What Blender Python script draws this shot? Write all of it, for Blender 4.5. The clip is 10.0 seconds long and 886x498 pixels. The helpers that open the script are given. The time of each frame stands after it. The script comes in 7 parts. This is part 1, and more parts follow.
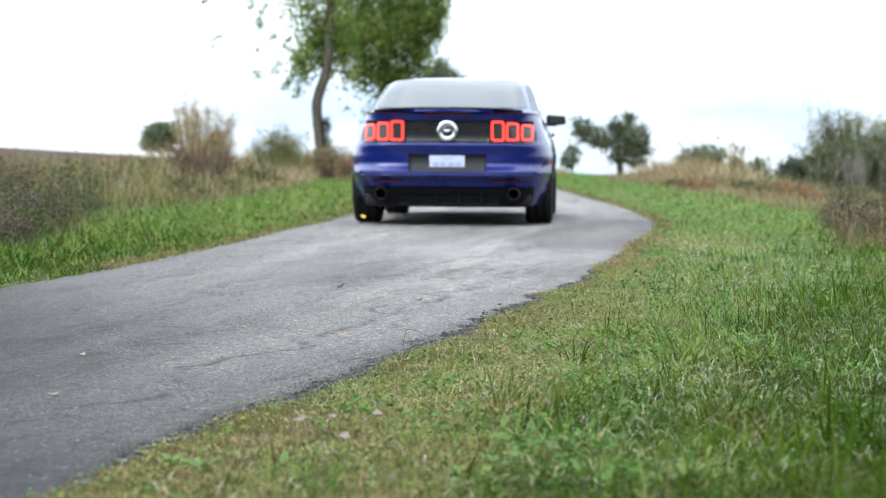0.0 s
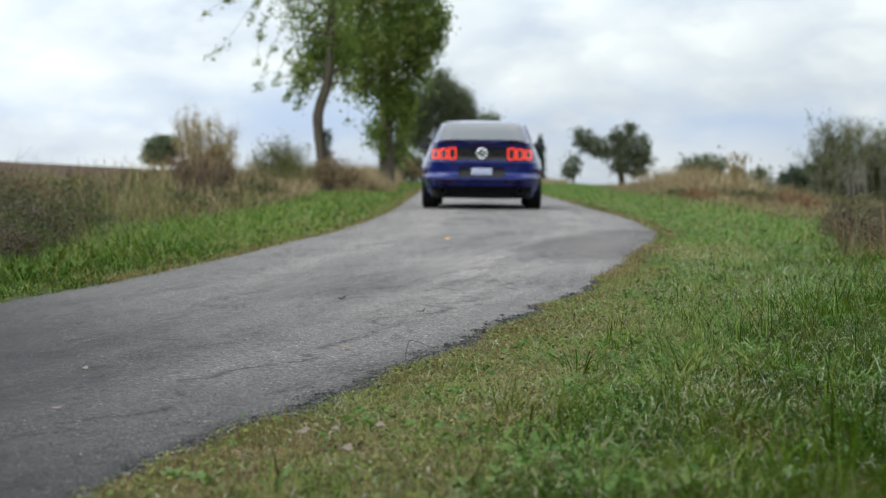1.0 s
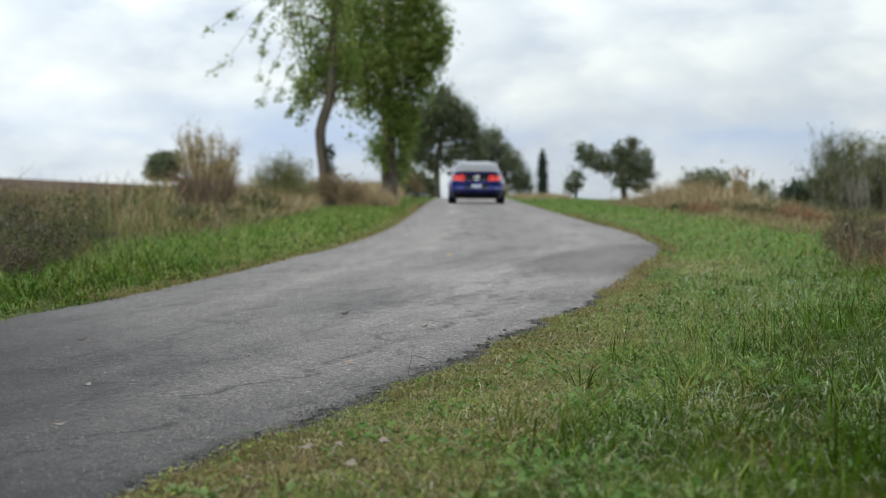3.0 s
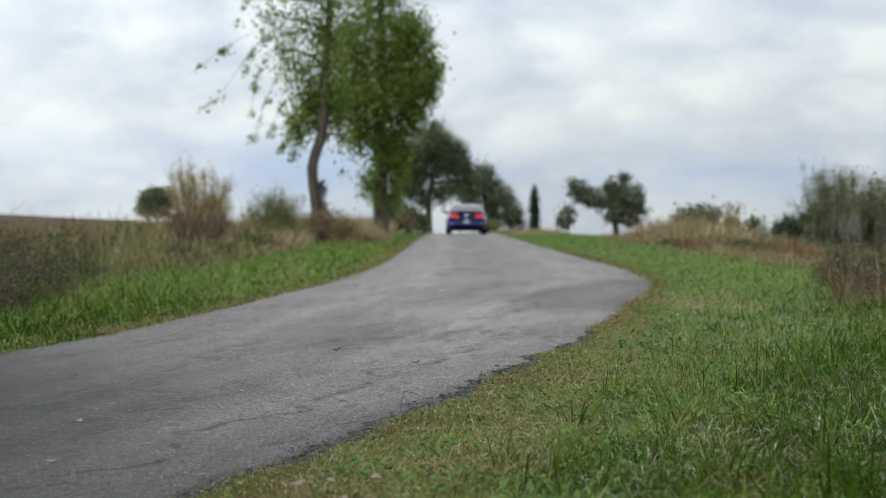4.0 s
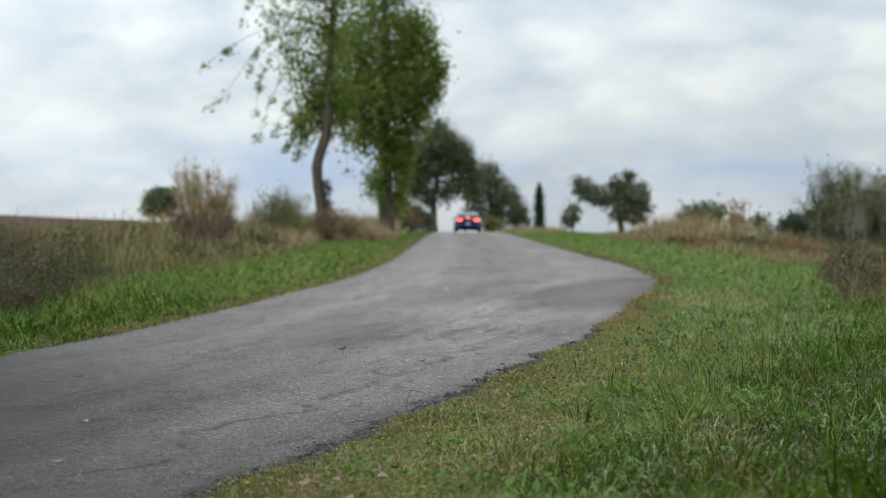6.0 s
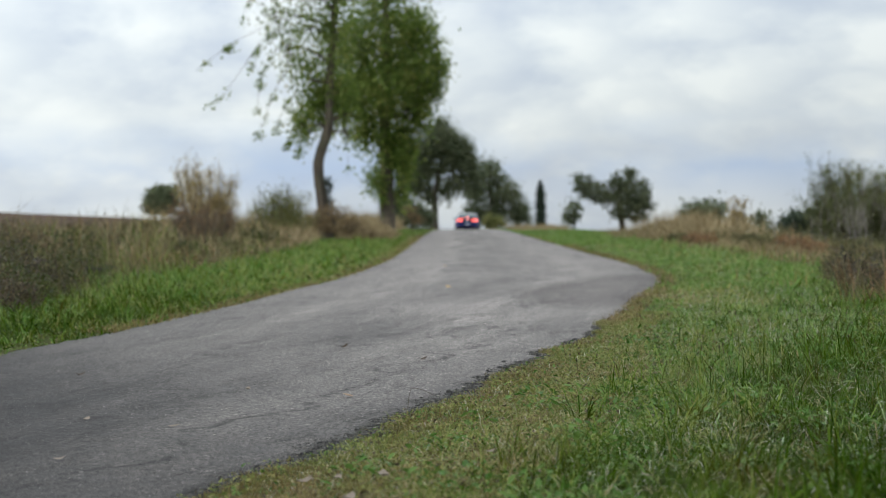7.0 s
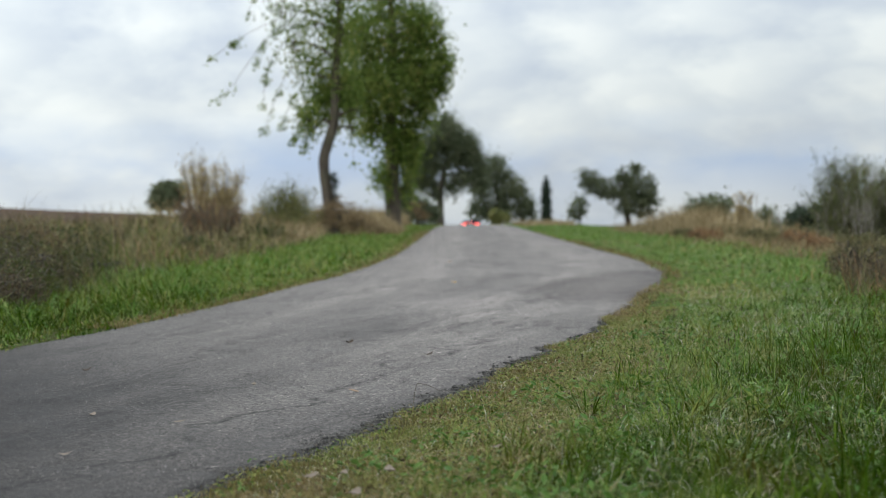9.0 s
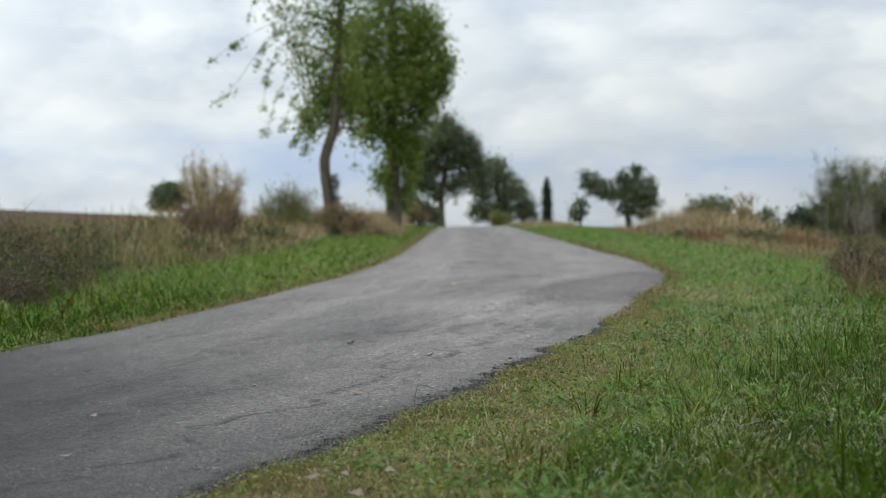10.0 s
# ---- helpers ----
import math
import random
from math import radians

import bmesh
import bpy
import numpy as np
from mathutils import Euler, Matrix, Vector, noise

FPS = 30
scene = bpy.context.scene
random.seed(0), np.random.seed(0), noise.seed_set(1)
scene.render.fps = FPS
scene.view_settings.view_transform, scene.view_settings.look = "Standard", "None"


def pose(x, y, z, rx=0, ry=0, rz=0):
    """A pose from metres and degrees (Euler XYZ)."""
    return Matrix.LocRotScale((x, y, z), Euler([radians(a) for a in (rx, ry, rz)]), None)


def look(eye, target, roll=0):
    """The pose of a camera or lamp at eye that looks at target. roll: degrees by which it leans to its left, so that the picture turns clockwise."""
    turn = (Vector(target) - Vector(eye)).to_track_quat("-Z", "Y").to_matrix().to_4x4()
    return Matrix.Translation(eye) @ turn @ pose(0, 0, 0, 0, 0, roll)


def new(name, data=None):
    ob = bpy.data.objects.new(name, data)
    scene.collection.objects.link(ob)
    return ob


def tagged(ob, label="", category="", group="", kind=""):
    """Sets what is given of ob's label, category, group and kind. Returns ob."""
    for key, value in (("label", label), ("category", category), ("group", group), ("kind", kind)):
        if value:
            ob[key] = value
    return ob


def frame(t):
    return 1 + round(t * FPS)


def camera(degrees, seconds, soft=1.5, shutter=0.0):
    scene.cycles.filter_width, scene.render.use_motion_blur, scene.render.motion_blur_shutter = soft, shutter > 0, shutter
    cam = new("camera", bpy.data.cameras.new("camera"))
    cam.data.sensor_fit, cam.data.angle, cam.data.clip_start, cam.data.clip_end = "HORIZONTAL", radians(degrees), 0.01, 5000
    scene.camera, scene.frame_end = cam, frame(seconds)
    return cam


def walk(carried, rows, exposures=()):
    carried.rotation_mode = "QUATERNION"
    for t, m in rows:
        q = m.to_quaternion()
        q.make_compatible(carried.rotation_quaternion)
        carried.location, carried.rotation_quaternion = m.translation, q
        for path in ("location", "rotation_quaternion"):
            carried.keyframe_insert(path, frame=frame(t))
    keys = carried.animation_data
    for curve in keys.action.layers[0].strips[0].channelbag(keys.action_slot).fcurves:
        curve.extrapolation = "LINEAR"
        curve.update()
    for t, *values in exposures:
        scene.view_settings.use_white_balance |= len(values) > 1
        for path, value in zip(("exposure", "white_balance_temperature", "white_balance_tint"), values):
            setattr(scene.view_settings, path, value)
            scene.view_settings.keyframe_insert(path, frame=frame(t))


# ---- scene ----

# ---------------------------------------------------------------- camera
cam = camera(26.6, 10.0, soft=1.0)
cam.data.dof.use_dof = True
cam.data.dof.focus_distance = 6.2
cam.data.dof.aperture_fstop = 4.7
EYE = Vector((0.0, 0.0, 0.605))
# seconds, yaw to the left, pitch up, lean (degrees) of the hand-held camera
AIM = [
    (0.0, 0.000, -2.813, 0.300), (0.2, -0.102, -2.790, -0.045), (0.5, -0.079, -2.656, -0.121),
    (0.7, -0.051, -2.617, -0.084), (1.0, 0.059, -2.471, -0.076), (1.5, 0.220, -2.497, 0.053),
    (2.0, 0.284, -2.472, 0.028), (2.5, 0.319, -2.394, -0.053), (2.8, 0.224, -2.286, -0.125),
    (3.0, 0.142, -2.008, -0.263), (3.1, -0.002, -1.362, -0.399), (3.2, -0.048, -1.052, -0.448),
    (3.4, -0.085, -0.930, -0.420), (4.3, -0.095, -0.919, -0.285), (4.5, -0.077, -0.957, -0.356),
    (5.0, -0.003, -0.978, -0.478), (5.5, 0.021, -0.955, -0.624), (5.7, 0.043, -0.957, -0.581),
    (6.8, 0.075, -1.000, -0.643), (7.0, 0.085, -1.036, -0.609), (7.2, 0.127, -1.104, -0.598),
    (7.5, 0.176, -1.140, -0.610), (8.0, 0.228, -1.134, -0.604), (8.5, 0.244, -1.158, -0.668),
    (9.0, 0.260, -1.170, -0.637), (9.5, 0.270, -1.135, -0.671), (10.0, 0.284, -1.128, -0.656)]


def aim(yaw, pitch, lean):
    y, p = radians(yaw), radians(pitch)
    ahead = Vector((-math.sin(y) * math.cos(p), math.cos(y) * math.cos(p), math.sin(p)))
    return look(EYE, EYE + ahead * 10, lean)


walk(cam, [(t, aim(a, b, c)) for t, a, b, c in AIM],
     exposures=[(0.0, 0.97, 6150, 10), (0.5, 0.50, 6230, 10), (1.0, 0.20, 6420, 10), (1.6, 0.16, 6450, 10), (3.0, 0.15, 6500, 10), (4.3, 0.0, 6500, 10), (10.0, 0.0, 6500, 10)])

# ---------------------------------------------------------------- sky and sun
SUN_EL, SUN_ROT = radians(48), radians(227)
world = bpy.data.worlds.new("overcast_sky")
scene.world = world
world.use_nodes = True
wn, wl = world.node_tree.nodes, world.node_tree.links
wn.clear()
w_out = wn.new("ShaderNodeOutputWorld")
w_bg = wn.new("ShaderNodeBackground")
w_sky = wn.new("ShaderNodeTexSky")
w_sky.sky_type = "NISHITA"
w_sky.sun_disc = False
w_sky.sun_elevation, w_sky.sun_rotation = SUN_EL, SUN_ROT
w_tc = wn.new("ShaderNodeTexCoord")
w_sep = wn.new("ShaderNodeSeparateXYZ")
wl.new(w_tc.outputs["Generated"], w_sep.inputs[0])


def wmath(op, a, b=None, clamp=False):
    n = wn.new("ShaderNodeMath")
    n.operation, n.use_clamp = op, clamp
    for i, v in enumerate((a, b)):
        if v is None:
            continue
        if isinstance(v, (int, float)):
            n.inputs[i].default_value = v
        else:
            wl.new(v, n.inputs[i])
    return n.outputs[0]


# soft heaps of cloud, flattened a little
w_up = wmath("MAXIMUM", w_sep.outputs[2], 0.0)
w_map = wn.new("ShaderNodeMapping")
w_map.inputs["Location"].default_value = (0.35, 0.0, 1.1)
w_map.inputs["Scale"].default_value = (1.0, 1.0, 2.2)
wl.new(w_tc.outputs["Generated"], w_map.inputs[0])
w_n1 = wn.new("ShaderNodeTexNoise")
w_n1.inputs["Scale"].default_value, w_n1.inputs["Detail"].default_value, w_n1.inputs["Roughness"].default_value = 7.5, 8.0, 0.58
w_n1.inputs["Distortion"].default_value = 0.15
wl.new(w_map.outputs[0], w_n1.inputs[0])
w_ramp = wn.new("ShaderNodeValToRGB")
w_els = w_ramp.color_ramp.elements
w_els.new(0.5)
w_els[0].position, w_els[1].position, w_els[2].position = 0.38, 0.50, 0.64
w_els[0].color = (0.565, 0.635, 0.725, 1)
w_els[1].color = (0.715, 0.778, 0.818, 1)
w_els[2].color = (0.87, 0.92, 0.915, 1)
w_heap = wn.new("ShaderNodeTexVoronoi")
w_heap.feature = "SMOOTH_F1"
w_heap.inputs["Scale"].default_value, w_heap.inputs["Smoothness"].default_value = 17.0, 0.45
w_push = wn.new("ShaderNodeVectorMath")
w_push.operation = "MULTIPLY_ADD"
w_push.inputs[1].default_value = (0.16, 0.16, 0.16)
wl.new(w_n1.outputs["Color"], w_push.inputs[0])
wl.new(w_map.outputs[0], w_push.inputs[2])
wl.new(w_push.outputs[0], w_heap.inputs["Vector"])
w_fac = wmath("ADD", wmath("MULTIPLY", w_n1.outputs[0], 0.66), wmath("MULTIPLY", wmath("SUBTRACT", 1.0, w_heap.outputs["Distance"]), 0.34))
wl.new(w_fac, w_ramp.inputs[0])
# overcast: brighter overhead than at the horizon
w_side = wmath("MINIMUM", wmath("MAXIMUM", w_sep.outputs[0], -0.5), 0.5)
w_gain = wmath("ADD", wmath("ADD", wmath("MULTIPLY", w_up, 2.5), 0.89), wmath("MULTIPLY", w_side, -0.48))
# a gap of blue haze under the clouds, low over the horizon
w_band = wmath("SUBTRACT", 1.0, wmath("MULTIPLY", wmath("ABSOLUTE", wmath("SUBTRACT", w_up, 0.026)), 34.0), True)
w_n2 = wn.new("ShaderNodeTexNoise")
w_n2.inputs["Scale"].default_value, w_n2.inputs["Detail"].default_value = 9.0, 5.0
wl.new(w_map.outputs[0], w_n2.inputs[0])
w_open = wmath("MULTIPLY", wmath("SUBTRACT", w_n2.outputs[0], 0.38), 5.5, True)
w_low = wmath("MULTIPLY", wmath("MULTIPLY", w_band, w_open), 0.85, True)
w_haze = wn.new("ShaderNodeMix")
w_haze.data_type = "RGBA"
w_haze.inputs[7].default_value = (0.46, 0.60, 0.83, 1)
wl.new(w_low, w_haze.inputs[0])
wl.new(w_ramp.outputs[0], w_haze.inputs[6])
w_cloud = wn.new("ShaderNodeVectorMath")
w_cloud.operation = "SCALE"
wl.new(w_haze.outputs[2], w_cloud.inputs[0])
wl.new(w_gain, w_cloud.inputs["Scale"])
w_blue = wn.new("ShaderNodeVectorMath")
w_blue.operation = "SCALE"
w_blue.inputs["Scale"].default_value = 0.1
wl.new(w_sky.outputs[0], w_blue.inputs[0])
w_mix = wn.new("ShaderNodeMix")
w_mix.data_type = "RGBA"
w_mix.inputs[0].default_value = 0.88
wl.new(w_blue.outputs[0], w_mix.inputs[6])
wl.new(w_cloud.outputs[0], w_mix.inputs[7])
wl.new(w_mix.outputs[2], w_bg.inputs[0])
w_bg.inputs[1].default_value = 1.0
wl.new(w_bg.outputs[0], w_out.inputs[0])

sun = new("sun", bpy.data.lights.new("sun", "SUN"))
sun.data.energy, sun.data.angle, sun.data.color = 1.6, radians(35), (1.0, 0.97, 0.92)
sun.matrix_world = look((-34, -22, 52), (0, 10, 0))

# ---------------------------------------------------------------- node helpers
def material(name):
    m = bpy.data.materials.new(name)
    m.use_nodes = True
    return m, m.node_tree.nodes, m.node_tree.links, m.node_tree.nodes["Principled BSDF"]


def noise_node(n, l, scale, detail=4.0, rough=0.55, vec=None, stretch=None):
    t = n.new("ShaderNodeTexNoise")
    t.inputs["Scale"].default_value, t.inputs["Detail"].default_value, t.inputs["Roughness"].default_value = scale, detail, rough
    if vec is not None:
        if stretch:
            mp = n.new("ShaderNodeMapping")
            mp.inputs["Scale"].default_value = stretch
            l.new(vec, mp.inputs[0])
            vec = mp.outputs[0]
        l.new(vec, t.inputs["Vector"])
    return t.outputs[0]


def ramp_node(n, l, fac, stops):
    r = n.new("ShaderNodeValToRGB")
    els = r.color_ramp.elements
    while len(els) < len(stops):
        els.new(0.5)
    for e, (p, c) in zip(els, stops):
        e.position, e.color = p, (*c, 1.0)
    l.new(fac, r.inputs[0])
    return r.outputs[0]


def mix_node(n, l, fac, a, b, blend="MIX"):
    m = n.new("ShaderNodeMix")
    m.data_type, m.blend_type = "RGBA", blend
    for i, v in ((0, fac), (6, a), (7, b)):
        if isinstance(v, (int, float)):
            m.inputs[i].default_value = v
        elif isinstance(v, tuple):
            m.inputs[i].default_value = (*v, 1.0)
        else:
            l.new(v, m.inputs[i])
    return m.outputs[2]


def math_node(n, l, op, a, b=0.0, clamp=False):
    m = n.new("ShaderNodeMath")
    m.operation, m.use_clamp = op, clamp
    for i, v in enumerate((a, b)):
        if isinstance(v, (int, float)):
            m.inputs[i].default_value = v
        else:
            l.new(v, m.inputs[i])
    return m.outputs[0]


def bump(n, l, bsdf, height, strength=0.4, dist=0.01):
    b = n.new("ShaderNodeBump")
    b.inputs["Strength"].default_value, b.inputs["Distance"].default_value = strength, dist
    l.new(height, b.inputs["Height"])
    l.new(b.outputs[0], bsdf.inputs["Normal"])


def foliage(name, stops, patch=0.5, rough=0.55, through_leaf=0.35, dry=None, gloss=0.2):
    """Leaf or blade colour: by leaf at random, and in patches over the ground."""
    m, n, l, b = material(name)
    geo = n.new("ShaderNodeNewGeometry")
    pos = geo.outputs["Position"]
    big = mix_node(n, l, 0.4, noise_node(n, l, patch, 3.0, 0.6, pos), noise_node(n, l, patch * 5.5, 3.0, 0.6, pos))
    big = math_node(n, l, "ADD", math_node(n, l, "MULTIPLY", math_node(n, l, "SUBTRACT", big, 0.5), 1.35), 0.5)
    own = math_node(n, l, "MULTIPLY", geo.outputs["Random Per Island"], 0.6)
    fac = math_node(n, l, "ADD", math_node(n, l, "ADD", own, math_node(n, l, "MULTIPLY", big, 1.3)), -0.45)
    col = ramp_node(n, l, fac, stops)
    if dry:
        spots = noise_node(n, l, patch * 2.3, 4.0, 0.6, pos)
        col = mix_node(n, l, math_node(n, l, "MULTIPLY", ramp_node(n, l, spots, [(0.5, (0, 0, 0)), (0.66, (1, 1, 1))]), 0.7), col, dry)
    l.new(col, b.inputs["Base Color"])
    b.inputs["Roughness"].default_value = rough
    b.inputs["Specular IOR Level"].default_value = gloss
    if through_leaf:
        tr = n.new("ShaderNodeBsdfTranslucent")
        l.new(col, tr.inputs[0])
        mx = n.new("ShaderNodeMixShader")
        mx.inputs[0].default_value = through_leaf
        out = n["Material Output"]
        l.new(b.outputs[0], mx.inputs[1])
        l.new(tr.outputs[0], mx.inputs[2])
        l.new(mx.outputs[0], out.inputs[0])
    return m


def plain(name, col, rough=0.5, metal=0.0, vary=0.15, scale=30.0, coat=0.0, bumps=0.0, gloss=0.5):
    m, n, l, b = material(name)
    geo = n.new("ShaderNodeTexCoord")
    f = noise_node(n, l, scale, 4.0, 0.6, geo.outputs["Object"])
    dark = tuple(c * (1 - vary) for c in col)
    lite = tuple(min(1.0, c * (1 + vary)) for c in col)
    l.new(ramp_node(n, l, f, [(0.35, dark), (0.65, lite)]), b.inputs["Base Color"])
    b.inputs["Roughness"].default_value, b.inputs["Metallic"].default_value = rough, metal
    b.inputs["Coat Weight"].default_value = coat
    b.inputs["Specular IOR Level"].default_value = gloss
    b.inputs["Coat Roughness"].default_value = 0.04
    if bumps:
        bump(n, l, b, f, bumps, 0.004)
    return m


# ---------------------------------------------------------------- materials
def asphalt_material():
    m, n, l, b = material("asphalt")
    uv = n.new("ShaderNodeUVMap")
    uv.uv_map = "along"
    vec = uv.outputs[0]
    stones = n.new("ShaderNodeTexVoronoi")
    stones.inputs["Scale"].default_value = 125.0
    l.new(vec, stones.inputs["Vector"])
    fine = noise_node(n, l, 190.0, 3.0, 0.7, vec)
    streak = noise_node(n, l, 1.5, 6.0, 0.62, vec, (1.9, 0.20, 1.0))
    patch = noise_node(n, l, 0.6, 5.0, 0.62, vec, (1.0, 0.5, 1.0))
    mid = noise_node(n, l, 8.0, 5.0, 0.68, vec, (1.0, 0.45, 1.0))
    base = ramp_node(n, l, patch, [(0.3, (0.105, 0.101, 0.094)), (0.5, (0.150, 0.144, 0.134)), (0.72, (0.205, 0.196, 0.181))])
    base = mix_node(n, l, 0.42, base, ramp_node(n, l, streak, [(0.36, (0.066, 0.064, 0.061)), (0.5, (0.150, 0.144, 0.134)), (0.64, (0.24, 0.229, 0.212))]))
    base = mix_node(n, l, 0.22, base, ramp_node(n, l, mid, [(0.35, (0.07, 0.068, 0.065)), (0.65, (0.22, 0.211, 0.197))]))
    # darker towards the near end, ragged: grazing sheen further off put into the colour
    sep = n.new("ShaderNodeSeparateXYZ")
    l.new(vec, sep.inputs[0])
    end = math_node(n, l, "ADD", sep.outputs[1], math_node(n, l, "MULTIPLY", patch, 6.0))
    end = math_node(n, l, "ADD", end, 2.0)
    sheen_fade = n.new("ShaderNodeMapRange")
    sheen_fade.inputs[1].default_value, sheen_fade.inputs[2].default_value, sheen_fade.inputs[3].default_value, sheen_fade.inputs[4].default_value = 12.0, 23.5, 0.24, 1.12
    l.new(end, sheen_fade.inputs[0])
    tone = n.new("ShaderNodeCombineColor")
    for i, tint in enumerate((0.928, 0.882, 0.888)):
        l.new(math_node(n, l, "MULTIPLY", sheen_fade.outputs[0], tint), tone.inputs[i])
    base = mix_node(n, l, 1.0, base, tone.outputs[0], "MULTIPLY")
    # the near stretch is darker still towards the left edge of the lane
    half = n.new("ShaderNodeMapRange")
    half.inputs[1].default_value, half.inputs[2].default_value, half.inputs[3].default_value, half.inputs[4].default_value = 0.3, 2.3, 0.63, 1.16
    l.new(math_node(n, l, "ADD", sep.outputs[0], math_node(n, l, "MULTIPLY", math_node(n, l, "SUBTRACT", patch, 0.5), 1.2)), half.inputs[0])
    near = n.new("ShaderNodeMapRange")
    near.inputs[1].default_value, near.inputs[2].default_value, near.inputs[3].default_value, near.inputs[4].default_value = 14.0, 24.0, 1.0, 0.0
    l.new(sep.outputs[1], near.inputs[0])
    left_tone = n.new("ShaderNodeCombineColor")
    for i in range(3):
        l.new(half.outputs[0], left_tone.inputs[i])
    base = mix_node(n, l, near.outputs[0], base, mix_node(n, l, 1.0, base, left_tone.outputs[0], "MULTIPLY"))
    # a slanted fade with a ragged border, darkest at the near left
    slant_fade = n.new("ShaderNodeMapRange")
    slant_fade.inputs[1].default_value, slant_fade.inputs[2].default_value, slant_fade.inputs[3].default_value, slant_fade.inputs[4].default_value = 1.7, 3.25, 0.12, 1.0
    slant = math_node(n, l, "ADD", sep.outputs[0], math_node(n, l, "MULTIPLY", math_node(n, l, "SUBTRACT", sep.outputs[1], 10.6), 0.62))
    l.new(math_node(n, l, "ADD", slant, math_node(n, l, "MULTIPLY", math_node(n, l, "SUBTRACT", mid, 0.5), 0.9)), slant_fade.inputs[0])
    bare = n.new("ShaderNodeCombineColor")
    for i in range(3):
        l.new(slant_fade.outputs[0], bare.inputs[i])
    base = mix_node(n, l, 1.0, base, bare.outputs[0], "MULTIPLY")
    # dirt along both edges, paler worn wheel tracks
    side = math_node(n, l, "ABSOLUTE", math_node(n, l, "SUBTRACT", sep.outputs[0], 1.45))
    side = math_node(n, l, "ADD", side, math_node(n, l, "MULTIPLY", math_node(n, l, "SUBTRACT", streak, 0.5), 1.1))
    worn = ramp_node(n, l, math_node(n, l, "MULTIPLY", side, 0.6), [(0.0, (0.86, 0.86, 0.86)), (0.28, (0.92, 0.92, 0.92)), (0.46, (1.14, 1.14, 1.13)), (0.62, (1.02, 1.02, 1.02)), (0.80, (0.94, 0.94, 0.94)), (0.90, (0.62, 0.62, 0.62)), (0.97, (0.34, 0.335, 0.32))])
    base = mix_node(n, l, 1.0, base, worn, "MULTIPLY")
    speck = ramp_node(n, l, stones.outputs["Color"], [(0.0, (0.16, 0.16, 0.17)), (0.45, (0.75, 0.75, 0.75)), (0.78, (1.25, 1.25, 1.25)), (0.92, (2.1, 2.08, 2.04)), (1.0, (5.2, 5.1, 4.9))])
    base = mix_node(n, l, 1.0, base, speck, "MULTIPLY")
    base = mix_node(n, l, 0.85, base, ramp_node(n, l, fine, [(0.3, (0.28, 0.28, 0.28)), (0.7, (1.66, 1.66, 1.66))]), "MULTIPLY")
    # coarse grain stretched along the lane; shade of its relief put into the colour
    relief_grain = noise_node(n, l, 95.0, 4.0, 0.75, vec, (1.0, 0.32, 1.0))
    base = mix_node(n, l, 0.9, base, ramp_node(n, l, relief_grain, [(0.32, (0.26, 0.26, 0.26)), (0.46, (0.98, 0.98, 0.98)), (0.56, (1.04, 1.04, 1.04)), (0.70, (1.75, 1.74, 1.72))]), "MULTIPLY")
    # a darker repair on the outside of the bend
    du = math_node(n, l, "MULTIPLY", math_node(n, l, "SUBTRACT", sep.outputs[0], 2.75), 1.15)
    dv = math_node(n, l, "MULTIPLY", math_node(n, l, "SUBTRACT", sep.outputs[1], 21.6), 0.27)
    away = math_node(n, l, "SQRT", math_node(n, l, "ADD", math_node(n, l, "MULTIPLY", du, du), math_node(n, l, "MULTIPLY", dv, dv)))
    away = math_node(n, l, "ADD", away, math_node(n, l, "MULTIPLY", math_node(n, l, "SUBTRACT", patch, 0.5), 1.0))
    repair = ramp_node(n, l, away, [(0.70, (0.66, 0.645, 0.645)), (1.0, (1, 1, 1))])
    base = mix_node(n, l, 1.0, base, repair, "MULTIPLY")
    # long cracks that run with the lane
    crack = noise_node(n, l, 1.1, 6.0, 0.6, vec, (1.3, 0.16, 1.0))
    line = math_node(n, l, "ABSOLUTE", math_node(n, l, "SUBTRACT", crack, 0.47))
    gap = ramp_node(n, l, line, [(0.0, (0.45, 0.45, 0.45)), (0.010, (0.7, 0.7, 0.7)), (0.04, (1, 1, 1))])
    broken = ramp_node(n, l, mid, [(0.45, (0, 0, 0)), (0.55, (1, 1, 1))])
    base = mix_node(n, l, broken, base, mix_node(n, l, 1.0, base, gap, "MULTIPLY"))
    # an open crack that follows the near edge
    bend = noise_node(n, l, 0.9, 5.0, 0.6, vec, (0.0, 1.6, 1.0))
    off = math_node(n, l, "SUBTRACT", sep.outputs[0], math_node(n, l, "ADD", 2.40, math_node(n, l, "MULTIPLY", math_node(n, l, "SUBTRACT", bend, 0.5), 0.9)))
    slit = ramp_node(n, l, math_node(n, l, "ABSOLUTE", off), [(0.0, (0.22, 0.22, 0.22)), (0.008, (0.40, 0.40, 0.40)), (0.022, (0.82, 0.82, 0.82)), (0.06, (1, 1, 1))])
    here = math_node(n, l, "MULTIPLY", math_node(n, l, "SUBTRACT", mid, 0.40), 8.0, True)
    base = mix_node(n, l, math_node(n, l, "MULTIPLY", here, near.outputs[0]), base, mix_node(n, l, 1.0, base, slit, "MULTIPLY"))
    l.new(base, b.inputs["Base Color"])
    l.new(ramp_node(n, l, mid, [(0.3, (0.72, 0.72, 0.72)), (0.7, (0.88, 0.88, 0.88))]), b.inputs["Roughness"])
    b.inputs["Specular IOR Level"].default_value = 0.22
    hgt = math_node(n, l, "ADD", stones.outputs["Distance"], math_node(n, l, "MULTIPLY", fine, 0.6))
    bump(n, l, b, hgt, 0.8, 0.005)
    return m


